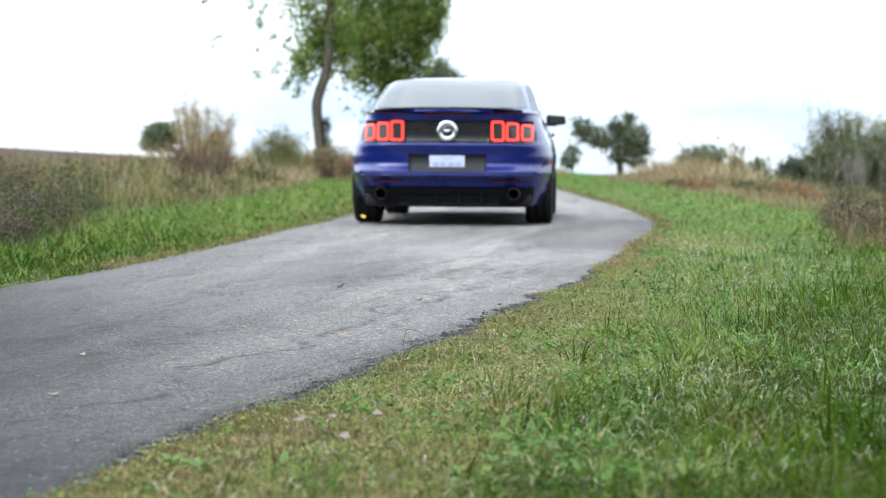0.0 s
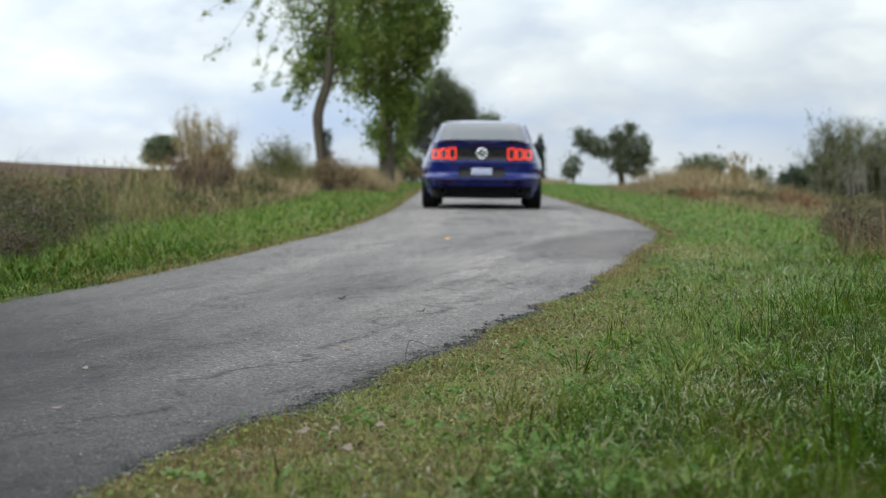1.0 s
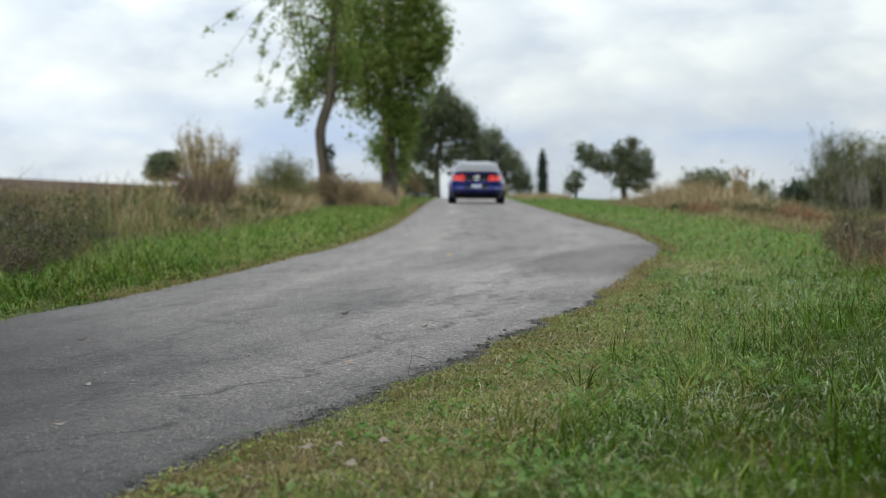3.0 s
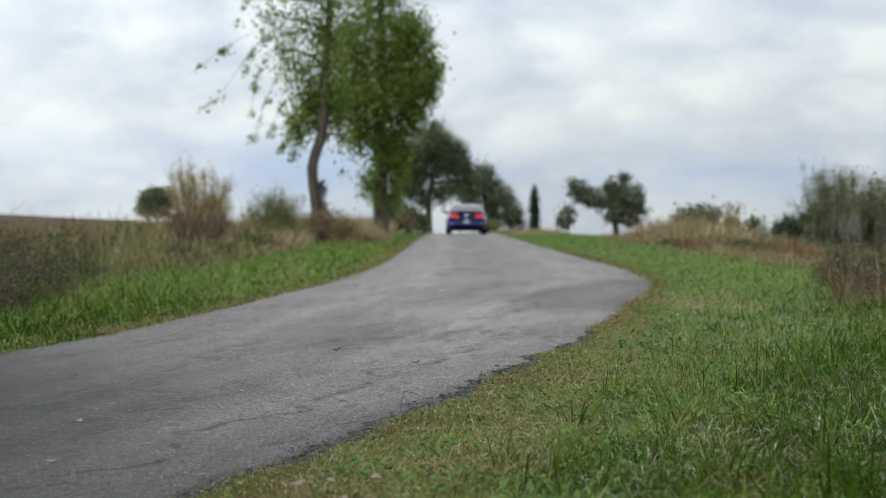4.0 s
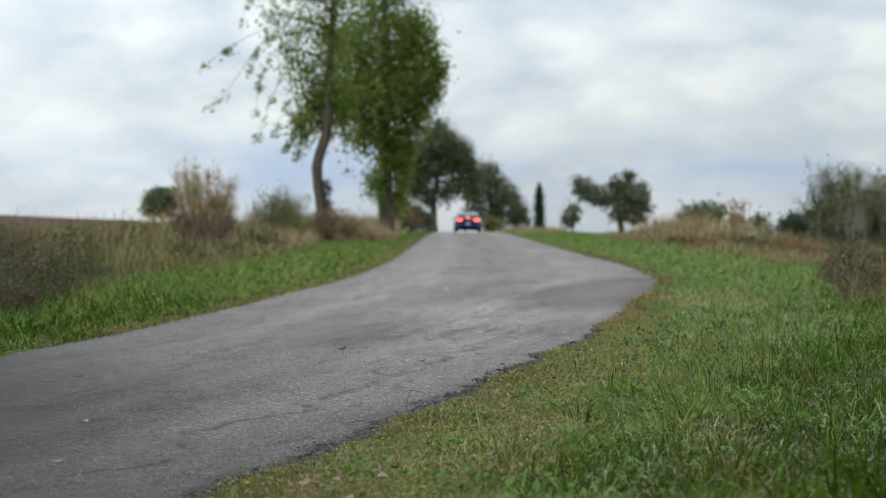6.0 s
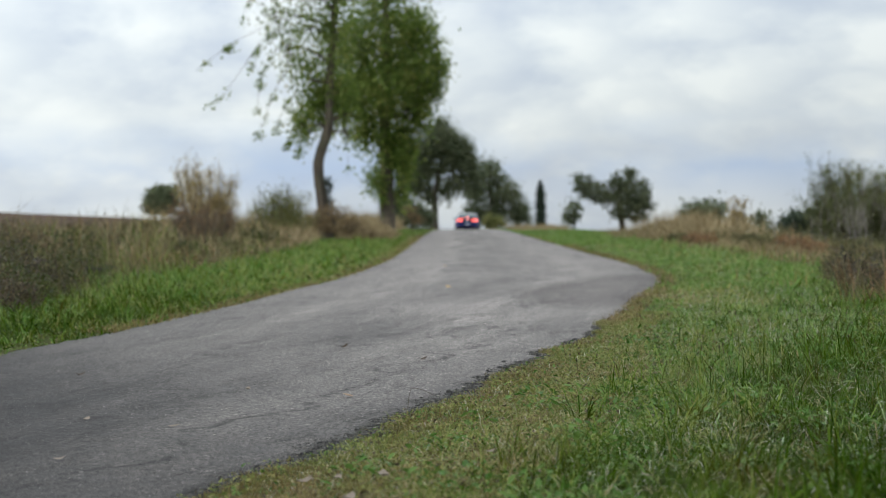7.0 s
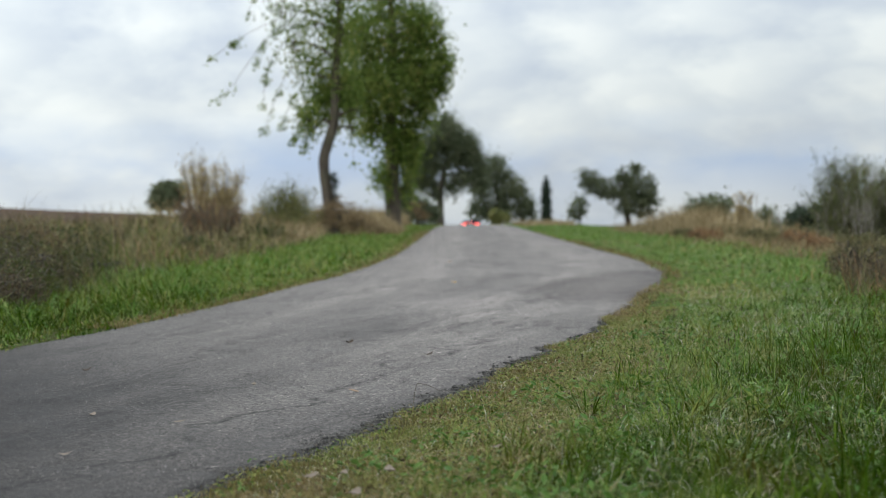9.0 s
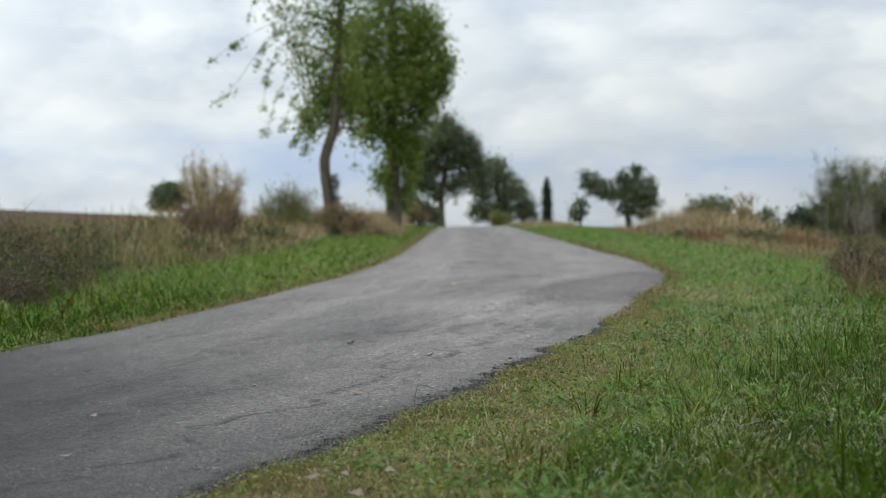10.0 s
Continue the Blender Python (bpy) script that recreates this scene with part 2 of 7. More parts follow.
def ground_material():
    m, n, l, b = material("soil_and_stubble")
    geo = n.new("ShaderNodeNewGeometry")
    pos = geo.outputs["Position"]
    a1 = n.new("ShaderNodeAttribute")
    a1.attribute_name = "field"
    big = noise_node(n, l, 0.9, 5.0, 0.6, pos)
    fine = noise_node(n, l, 26.0, 5.0, 0.7, pos)
    verge = ramp_node(n, l, big, [(0.3, (0.024, 0.038, 0.008)), (0.5, (0.042, 0.054, 0.013)), (0.7, (0.060, 0.050, 0.020))])
    verge = mix_node(n, l, 0.55, verge, ramp_node(n, l, fine, [(0.3, (0.010, 0.013, 0.004)), (0.7, (0.065, 0.062, 0.022))]))
    rows = noise_node(n, l, 0.8, 5.0, 0.65, pos, (3.0, 0.2, 1.0))
    field = ramp_node(n, l, rows, [(0.3, (0.036, 0.025, 0.018)), (0.7, (0.080, 0.052, 0.036))])
    l.new(mix_node(n, l, a1.outputs["Fac"], verge, field), b.inputs["Base Color"])
    b.inputs["Roughness"].default_value = 0.95
    b.inputs["Specular IOR Level"].default_value = 0.05
    bump(n, l, b, fine, 0.7, 0.02)
    return m


def bark_material(name, c0, c1):
    m, n, l, b = material(name)
    tc = n.new("ShaderNodeTexCoord")
    v = tc.outputs["Object"]
    ridge = noise_node(n, l, 14.0, 6.0, 0.65, v, (1.0, 1.0, 0.18))
    moss = noise_node(n, l, 1.4, 4.0, 0.6, v)
    c = ramp_node(n, l, ridge, [(0.35, c0), (0.68, c1)])
    c = mix_node(n, l, math_node(n, l, "MULTIPLY", ramp_node(n, l, moss, [(0.5, (0, 0, 0)), (0.7, (1, 1, 1))]), 0.5), c, (0.06, 0.075, 0.03))
    l.new(c, b.inputs["Base Color"])
    b.inputs["Roughness"].default_value = 0.9
    bump(n, l, b, ridge, 0.9, 0.03)
    return m


ASPHALT = asphalt_material()
GROUND = ground_material()
BARK = bark_material("bark", (0.030, 0.024, 0.017), (0.100, 0.080, 0.058))
BARK_DARK = bark_material("dark_bark", (0.018, 0.014, 0.010), (0.066, 0.052, 0.038))
BARK_GREY = bark_material("pale_bark", (0.10, 0.09, 0.078), (0.23, 0.205, 0.175))
GRASS = foliage("verge_grass", [(0.0, (0.018, 0.046, 0.004)), (0.3, (0.057, 0.110, 0.011)), (0.6, (0.120, 0.176, 0.024)), (0.85, (0.190, 0.216, 0.050)), (1.0, (0.28, 0.27, 0.12))], 1.3, 0.5, 0.32, (0.14, 0.105, 0.036), 0.10)
# dark green grass; its colour also stands in for shade in the undergrowth
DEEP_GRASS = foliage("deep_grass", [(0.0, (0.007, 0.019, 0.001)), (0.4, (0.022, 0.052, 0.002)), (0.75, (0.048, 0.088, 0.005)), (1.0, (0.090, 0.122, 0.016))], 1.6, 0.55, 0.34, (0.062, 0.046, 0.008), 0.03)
TURF = foliage("short_turf", [(0.0, (0.040, 0.058, 0.010)), (0.35, (0.112, 0.146, 0.028)), (0.62, (0.200, 0.220, 0.056)), (0.85, (0.195, 0.158, 0.070)), (1.0, (0.33, 0.285, 0.15))], 2.6, 0.5, 0.3, (0.145, 0.110, 0.048), 0.16)
LUSH = foliage("lush_grass", [(0.0, (0.038, 0.090, 0.014)), (0.5, (0.088, 0.176, 0.031)), (0.85, (0.165, 0.236, 0.060)), (1.0, (0.28, 0.29, 0.135))], 1.2, 0.5, 0.42, (0.17, 0.15, 0.055), 0.12)
MOSS = foliage("brown_moss_turf", [(0.0, (0.050, 0.040, 0.015)), (0.35, (0.120, 0.089, 0.035)), (0.7, (0.190, 0.142, 0.060)), (1.0, (0.28, 0.220, 0.115))], 3.5, 0.6, 0.25, (0.105, 0.106, 0.022), 0.10)
CLOVER = foliage("leafy_weed_leaves", [(0.0, (0.022, 0.060, 0.007)), (0.5, (0.056, 0.122, 0.018)), (1.0, (0.12, 0.19, 0.048))], 2.5, 0.45, 0.35, None, 0.16)
SHINY = foliage("glossy_grass", [(0.0, (0.040, 0.085, 0.014)), (0.5, (0.085, 0.140, 0.030)), (1.0, (0.16, 0.20, 0.070))], 1.5, 0.24, 0.2, None, 0.9)
PALE = foliage("pale_dry_grass", [(0.0, (0.12, 0.10, 0.042)), (0.5, (0.25, 0.215, 0.115)), (1.0, (0.44, 0.40, 0.27))], 1.5, 0.5, 0.3)
BLEACHED = foliage("bleached_grass", [(0.0, (0.20, 0.19, 0.13)), (0.5, (0.36, 0.35, 0.28)), (1.0, (0.52, 0.51, 0.45))], 1.5, 0.45, 0.3)
SEED = foliage("seed_heads", [(0.0, (0.020, 0.014, 0.009)), (0.6, (0.055, 0.040, 0.022)), (1.0, (0.10, 0.09, 0.04))], 3.0, 0.7, 0.0)
STRAW = foliage("dry_stalks", [(0.0, (0.095, 0.070, 0.036)), (0.45, (0.19, 0.145, 0.075)), (0.8, (0.29, 0.23, 0.125)), (1.0, (0.38, 0.31, 0.19))], 0.35, 0.75, 0.25)
WEED = foliage("dull_weeds", [(0.0, (0.020, 0.024, 0.009)), (0.35, (0.058, 0.064, 0.024)), (0.65, (0.118, 0.112, 0.046)), (1.0, (0.23, 0.19, 0.095))], 0.8, 0.6, 0.3)
BRAMBLE = foliage("bramble_leaves", [(0.0, (0.018, 0.026, 0.006)), (0.5, (0.048, 0.057, 0.014)), (1.0, (0.120, 0.108, 0.038))], 1.2, 0.5, 0.3)
BROWN_WEED = foliage("brown_weeds", [(0.0, (0.022, 0.018, 0.011)), (0.5, (0.062, 0.048, 0.028)), (1.0, (0.145, 0.11, 0.065))], 1.0, 0.65, 0.25)
RED_WEED = foliage("red_brown_weeds", [(0.0, (0.074, 0.041, 0.020)), (0.5, (0.168, 0.096, 0.046)), (1.0, (0.27, 0.172, 0.088))], 0.8, 0.65, 0.3)
LEAF_LIGHT = foliage("light_leaves", [(0.0, (0.050, 0.090, 0.018)), (0.45, (0.122, 0.188, 0.036)), (0.8, (0.230, 0.275, 0.070)), (1.0, (0.37, 0.315, 0.11))], 1.6, 0.45, 0.62)
LEAF_OLIVE = foliage("olive_leaves", [(0.0, (0.064, 0.074, 0.024)), (0.5, (0.145, 0.160, 0.050)), (1.0, (0.29, 0.25, 0.105))], 0.9, 0.5, 0.42)
LEAF_BROWN = foliage("brown_olive_leaves", [(0.0, (0.044, 0.058, 0.022)), (0.5, (0.108, 0.128, 0.048)), (1.0, (0.22, 0.21, 0.092))], 0.9, 0.55, 0.42)
# dark leaves, made paler and bluer: the haze over far trees is in the colour
LEAF_DARK = foliage("dark_leaves", [(0.0, (0.040, 0.056, 0.030)), (0.5, (0.092, 0.115, 0.061)), (1.0, (0.170, 0.180, 0.100))], 0.6, 0.45, 0.45)
LEAF_CYPRESS = foliage("cypress_leaves", [(0.0, (0.010, 0.020, 0.012)), (1.0, (0.030, 0.048, 0.028))], 1.0, 0.6, 0.2)
LEAF_TAN = foliage("tan_leaves", [(0.0, (0.19, 0.145, 0.062)), (0.5, (0.33, 0.255, 0.115)), (1.0, (0.46, 0.37, 0.19))], 0.9, 0.65, 0.5)
LEAF_RUST = foliage("rusty_leaves", [(0.0, (0.085, 0.060, 0.032)), (0.5, (0.168, 0.118, 0.062)), (1.0, (0.26, 0.195, 0.105))], 0.9, 0.65, 0.45)
BROADLEAF = foliage("broad_weed_leaves", [(0.0, (0.036, 0.072, 0.010)), (0.5, (0.072, 0.120, 0.018)), (1.0, (0.13, 0.168, 0.042))], 2.0, 0.45, 0.3, None, 0.25)
DEAD_LEAF = foliage("fallen_leaf", [(0.0, (0.085, 0.066, 0.050)), (0.5, (0.155, 0.126, 0.100)), (1.0, (0.26, 0.220, 0.180))], 6.0, 0.7, 0.2)
BROWN_LEAF = foliage("dark_brown_leaf", [(0.0, (0.022, 0.015, 0.010)), (1.0, (0.060, 0.040, 0.026))], 9.0, 0.7, 0.1)
ORANGE_LEAF = foliage("orange_brown_leaf", [(0.0, (0.14, 0.090, 0.055)), (1.0, (0.24, 0.165, 0.105))], 9.0, 0.7, 0.1)
YELLOW_LEAF = foliage("yellow_leaf", [(0.0, (0.50, 0.27, 0.03)), (1.0, (0.62, 0.40, 0.06))], 9.0, 0.6, 0.3)
CHIP = foliage("stone_chip", [(0.0, (0.008, 0.0075, 0.0075)), (0.25, (0.023, 0.0215, 0.021)), (0.5, (0.082, 0.077, 0.073)), (0.75, (0.19, 0.18, 0.17)), (0.92, (0.25, 0.24, 0.225)), (1.0, (0.40, 0.385, 0.36))], 60.0, 0.7, 0.0)
STONE = foliage("gravel_stone", [(0.0, (0.010, 0.010, 0.010)), (0.5, (0.030, 0.029, 0.027)), (0.85, (0.085, 0.080, 0.072)), (1.0, (0.19, 0.18, 0.165))], 30.0, 0.75, 0.0)


# ---------------------------------------------------------------- mesh helpers
def tri_mesh(name, verts, tris, mat, smooth=False):
    verts, tris = np.asarray(verts, np.float32), np.asarray(tris, np.int32)
    me = bpy.data.meshes.new(name)
    me.vertices.add(len(verts))
    me.vertices.foreach_set("co", verts.ravel())
    me.loops.add(tris.size)
    me.loops.foreach_set("vertex_index", tris.ravel())
    me.polygons.add(len(tris))
    me.polygons.foreach_set("loop_start", np.arange(0, tris.size, 3, dtype=np.int32))
    me.polygons.foreach_set("use_smooth", np.full(len(tris), smooth))
    me.update(calc_edges=True)
    me.materials.append(mat)
    return me


def pydata_mesh(name, verts, faces, mat, smooth=True):
    me = bpy.data.meshes.new(name)
    me.from_pydata([tuple(map(float, v)) for v in verts], [], faces)
    me.update()
    me.polygons.foreach_set("use_smooth", [smooth] * len(me.polygons))
    me.materials.append(mat)
    return me


def child(name, me, parent, label="", at=None):
    ob = new(name, me)
    ob.parent = parent
    if at is not None:
        ob.matrix_basis = at
    return tagged(ob, label)


def part(name, bm, mat, parent, label="", smooth=False, at=None):
    me = bpy.data.meshes.new(name)
    bmesh.ops.recalc_face_normals(bm, faces=bm.faces)
    bm.to_mesh(me)
    bm.free()
    me.polygons.foreach_set("use_smooth", [smooth] * len(me.polygons))
    me.materials.append(mat)
    return child(name, me, parent, label, at)


def grid_faces(rows, cols, wrap=False):
    out = []
    for i in range(rows - 1):
        for j in range(cols if wrap else cols - 1):
            k = (j + 1) % cols
            out.append((i * cols + j, i * cols + k, (i + 1) * cols + k, (i + 1) * cols + j))
    return out


def tube(points, radii, sides=7, rng=None, rough=0.0):
    """Verts and triangles of a tapered tube along points."""
    pts = np.asarray(points, float)
    d = np.gradient(pts, axis=0)
    d /= np.linalg.norm(d, axis=1)[:, None] + 1e-9
    ref = np.where(np.abs(d[:, 2:3]) > 0.9, [[1.0, 0, 0]], [[0, 0, 1.0]])
    a = np.cross(d, ref)
    a /= np.linalg.norm(a, axis=1)[:, None] + 1e-9
    b = np.cross(d, a)
    th = np.linspace(0, 2 * np.pi, sides, endpoint=False)
    r = np.asarray(radii, float)[:, None] * np.ones(sides)
    if rng is not None and rough:
        r = r * (1 + rough * rng.normal(size=r.shape))
    v = pts[:, None] + r[..., None] * (np.cos(th)[None, :, None] * a[:, None] + np.sin(th)[None, :, None] * b[:, None])
    n = len(pts)
    i, j = np.meshgrid(np.arange(n - 1), np.arange(sides), indexing="ij")
    k = (j + 1) % sides
    q = np.stack([i * sides + j, i * sides + k, (i + 1) * sides + k, (i + 1) * sides + j], -1).reshape(-1, 4)
    t = np.concatenate([q[:, [0, 1, 2]], q[:, [0, 2, 3]]])
    v = np.concatenate([v.reshape(-1, 3), pts[-1:]])
    cap = np.stack([(n - 1) * sides + np.arange(sides), (n - 1) * sides + (np.arange(sides) + 1) % sides, np.full(sides, n * sides)], -1)
    return v, np.concatenate([t, cap])


def join(pieces):
    vs, ts, off = [], [], 0
    for v, t in pieces:
        vs.append(v)
        ts.append(t + off)
        off += len(v)
    return np.concatenate(vs), np.concatenate(ts)


def curve_pts(ctrl, n=14):
    """A smooth line through control points (Catmull-Rom)."""
    c = np.asarray(ctrl, float)
    c = np.concatenate([2 * c[:1] - c[1:2], c, 2 * c[-1:] - c[-2:-1]])
    out = []
    m = len(c) - 3
    for t in np.linspace(0, m - 1e-6, n):
        i, f = int(t), t - int(t)
        p0, p1, p2, p3 = c[i:i + 4]
        out.append(0.5 * (2 * p1 + (p2 - p0) * f + (2 * p0 - 5 * p1 + 4 * p2 - p3) * f * f + (3 * p1 - p0 - 3 * p2 + p3) * f ** 3))
    return np.array(out)


def blades(base, length, width, rng, lean=0.5, curl=0.9, way=None, lite=False, flat=False):
    """Arching grass blades: seven corners and five triangles each. way: the side to which each leans."""
    n = len(base)
    a = rng.uniform(0, 2 * np.pi, n) if way is None else way + rng.normal(0, 0.7, n)
    out = np.stack([np.cos(a), np.sin(a), 0 * a], -1)
    twist = rng.uniform(-0.8, 0.8, n)
    side = np.stack([-np.sin(a + twist), np.cos(a + twist), 0 * a], -1)
    th = rng.normal(1.38, 0.16, n) if flat else np.abs(rng.normal(0, lean, n))
    bend = np.abs(rng.normal(curl, 0.45 * curl, n))
    up = np.array([0, 0, 1.0])
    p, rows = base, []
    steps = (0.9, 0.85) if lite else (0.8, 1.0, 0.72)
    for i, w in enumerate(steps):
        rows += [p - side * (width * w)[:, None], p + side * (width * w)[:, None]]
        g = np.clip(th + bend * (i + 0.5) / (len(steps) - 1), 0, 2.1)
        p = p + (length / len(steps))[:, None] * (out * np.sin(g)[:, None] + up * np.cos(g)[:, None])
        p[:, 2] = np.maximum(p[:, 2], base[:, 2] + 0.012)
    v = np.stack(rows + [p], 1).reshape(-1, 3)
    o = (np.arange(n) * (5 if lite else 7))[:, None, None]
    f = [[0, 1, 3], [0, 3, 2], [2, 3, 4]] if lite else [[0, 1, 3], [0, 3, 2], [2, 3, 5], [2, 5, 4], [4, 5, 6]]
    t = (np.array(f)[None] + o).reshape(-1, 3)
    return v, t


def leaves(centre, size, rng, droop=0.2, slim=0.45):
    """Folded leaves of two triangles about the given places."""
    n = len(centre)
    d = rng.normal(size=(n, 3))
    d[:, 2] -= droop
    d /= np.linalg.norm(d, axis=1)[:, None]
    s = np.cross(d, rng.normal(size=(n, 3)))
    s /= np.linalg.norm(s, axis=1)[:, None] + 1e-9
    up = np.cross(s, d)
    L = (size * rng.uniform(0.6, 1.35, n))[:, None]
    v = np.stack([centre - d * L * 0.5, centre + s * L * slim + up * L * 0.12, centre + d * L * 0.5, centre - s * L * slim + up * L * 0.12], 1).reshape(-1, 3)
    o = (np.arange(n) * 4)[:, None, None]
    t = (np.array([[0, 1, 2], [0, 2, 3]])[None] + o).reshape(-1, 3)
    return v, t


def low_leaves(centre, size, rng):
    """Small oval leaves that lie nearly flat, each a keeled pair of pointed halves."""
    n = len(centre)
    a = rng.uniform(0, 2 * np.pi, n)
    d = np.stack([np.cos(a), np.sin(a), rng.normal(0.15, 0.45, n)], -1)
    d /= np.linalg.norm(d, axis=1)[:, None]
    s = np.cross(d, [0, 0, 1.0] + rng.normal(0, 0.35, (n, 3)))
    s /= np.linalg.norm(s, axis=1)[:, None] + 1e-9
    up = np.cross(s, d)
    L, w = size[:, None], (size * rng.uniform(0.13, 0.28, n))[:, None]
    p = [centre - d * L * 0.5, centre - d * L * 0.1 + s * w + up * w * 0.4, centre + d * L * 0.25 + s * w * 0.8 + up * w * 0.3, centre + d * L * 0.5, centre + d * L * 0.25 - s * w * 0.8 + up * w * 0.3, centre - d * L * 0.1 - s * w + up * w * 0.4]
    v = np.stack(p, 1).reshape(-1, 3)
    t = (np.array([[0, 1, 2], [0, 2, 3], [0, 3, 4], [0, 4, 5]])[None] + (np.arange(n) * 6)[:, None, None]).reshape(-1, 3)
    return v, t


# ---------------------------------------------------------------- lie of the land
L_EDGE = np.array([(-3.9, -6), (-3.1, 0), (-2.55, 5), (-2.045, 8.46), (-1.819, 10.01), (-1.692, 11.15), (-1.535, 12.71), (-1.36, 15.33), (-1.111, 18.31), (-0.962, 21.11), (-0.806, 26.69), (-0.772, 38.37), (-0.733, 56.66), (-0.59, 88.87), (-0.399, 100), (-0.228, 130), (0.114, 170), (1.026, 260)])
R_EDGE = np.array([(-1.6, -6), (-1.15, 0), (-0.85, 2.6), (-0.56, 4.07), (-0.35, 4.8), (-0.16, 5.61), (0, 6.28), (0.141, 6.93), (0.322, 7.81), (0.666, 9.28), (1.003, 11.04), (1.437, 13.86), (1.822, 15.97), (2.077, 18.1), (2.292, 22.19), (2.373, 26.14), (2.377, 31.27), (2.454, 40.58), (2.575, 56.16), (2.826, 83.16), (2.964, 100), (3.1, 130), (3.05, 170), (3.6, 260)])


def x_left(y):
    return np.interp(y, L_EDGE[:, 1], L_EDGE[:, 0])


def x_right(y):
    return np.interp(y, R_EDGE[:, 1], R_EDGE[:, 0])


def smooth01(v, a, b):
    f = np.clip((np.asarray(v, float) - a) / (b - a), 0, 1)
    return f * f * (3 - 2 * f)


def crest(y):
    """The land sinks a little for 80 m, then tips over a crest and falls away to the distance."""
    y = np.asarray(y, float)
    return -0.0013 * np.clip(y - 5, 0, 255) - 0.00014 * np.clip(y - 80, 0, 180) ** 2 - 0.0018 * np.clip(y - 150, 0, 30) ** 2 - 0.03 * np.clip(y - 260, 0, None)


def ground_z(x, y):
    x, y = np.asarray(x, float), np.asarray(y, float)
    xl, xr = x_left(y), x_right(y)
    left, right = np.clip(xl - x, 0, 60), np.clip(x - xr, 0, 60)
    z = 0.014 * np.clip(left, 0, 1.8) + 0.053 * np.clip(left - 1.8, 0, 30)
    z = z + 0.02 * np.clip(right, 0, 1.2) - 0.030 * np.clip(right - 1.6, 0, 40)
    z = z - 0.012 * np.clip(x - (xl + xr) / 2, -1.5, 1.5) * smooth01(y, 15, 30)
    return z + crest(y)


def wander(x, y, scale, seed=0.0):
    return np.array([noise.noise(Vector((float(a) * scale + seed, float(b) * scale, seed))) for a, b in zip(np.ravel(x), np.ravel(y))])


EDGE_Y = np.arange(1.0, 22.0, 0.02)
EDGE_X = x_right(EDGE_Y) + 0.07 * wander(x_right(EDGE_Y), EDGE_Y, 2.6, 9.0) + 0.028 * wander(x_right(EDGE_Y), EDGE_Y, 9.0, 1.0) + 0.022 * wander(x_right(EDGE_Y), EDGE_Y, 23.0, 6.0)


def ragged_right(y):
    """The crumbled edge of the asphalt on the near side of the bend."""
    return np.interp(y, EDGE_Y, EDGE_X)


def bare_edge(y):
    """How far the turf stands back where the edge has broken away."""
    return 0.05 * np.exp(-((y - 6.2) / 0.45) ** 2) + 0.03 * np.exp(-((y - 7.6) / 0.35) ** 2) + 0.03 * np.exp(-((y - 5.0) / 0.3) ** 2) + 0.03 * np.exp(-((y - 9.0) / 0.35) ** 2)


def build_ground():
    ys = np.concatenate([np.arange(-40, 2, 4.0), np.arange(2, 12, 0.25), np.arange(12, 40, 0.8), np.arange(40, 130, 3.0), np.arange(130, 340, 10.0), np.array([400, 600, 1000, 2000, 4000.0])])
    xs = np.concatenate([np.array([-3000, -1200, -500, -200, -100, -60.0]), np.arange(-40, -8, 4.0), np.arange(-8, -4, 0.5), np.arange(-4, 7, 0.25), np.arange(7, 15, 0.8), np.arange(15, 60, 5.0), np.array([100, 200, 500, 1200, 3000.0])])
    X, Y = np.meshgrid(xs, ys)
    Z = ground_z(X, Y)
    w = wander(X, Y, 0.8).reshape(X.shape)
    outside = np.maximum(x_left(Y) - X, X - x_right(Y))
    Z = Z + (0.016 * w - 0.012) * smooth01(outside, 0.05, 0.5) - 0.05 * smooth01(-outside, 0.02, 0.3)
    me = pydata_mesh("ground", np.stack([X, Y, Z], -1).reshape(-1, 3), grid_faces(len(ys), len(xs)), GROUND)
    fld = np.maximum(smooth01(x_left(Y) - X, 4.5, 7.5), smooth01(X - x_right(Y), 5.0, 9.0))
    at = me.attributes.new("field", "FLOAT", "POINT")
    at.data.foreach_set("value", fld.ravel().astype(np.float32))
    tagged(new("ground", me), "brown field and grassy verge soil", "ground", kind="structure")


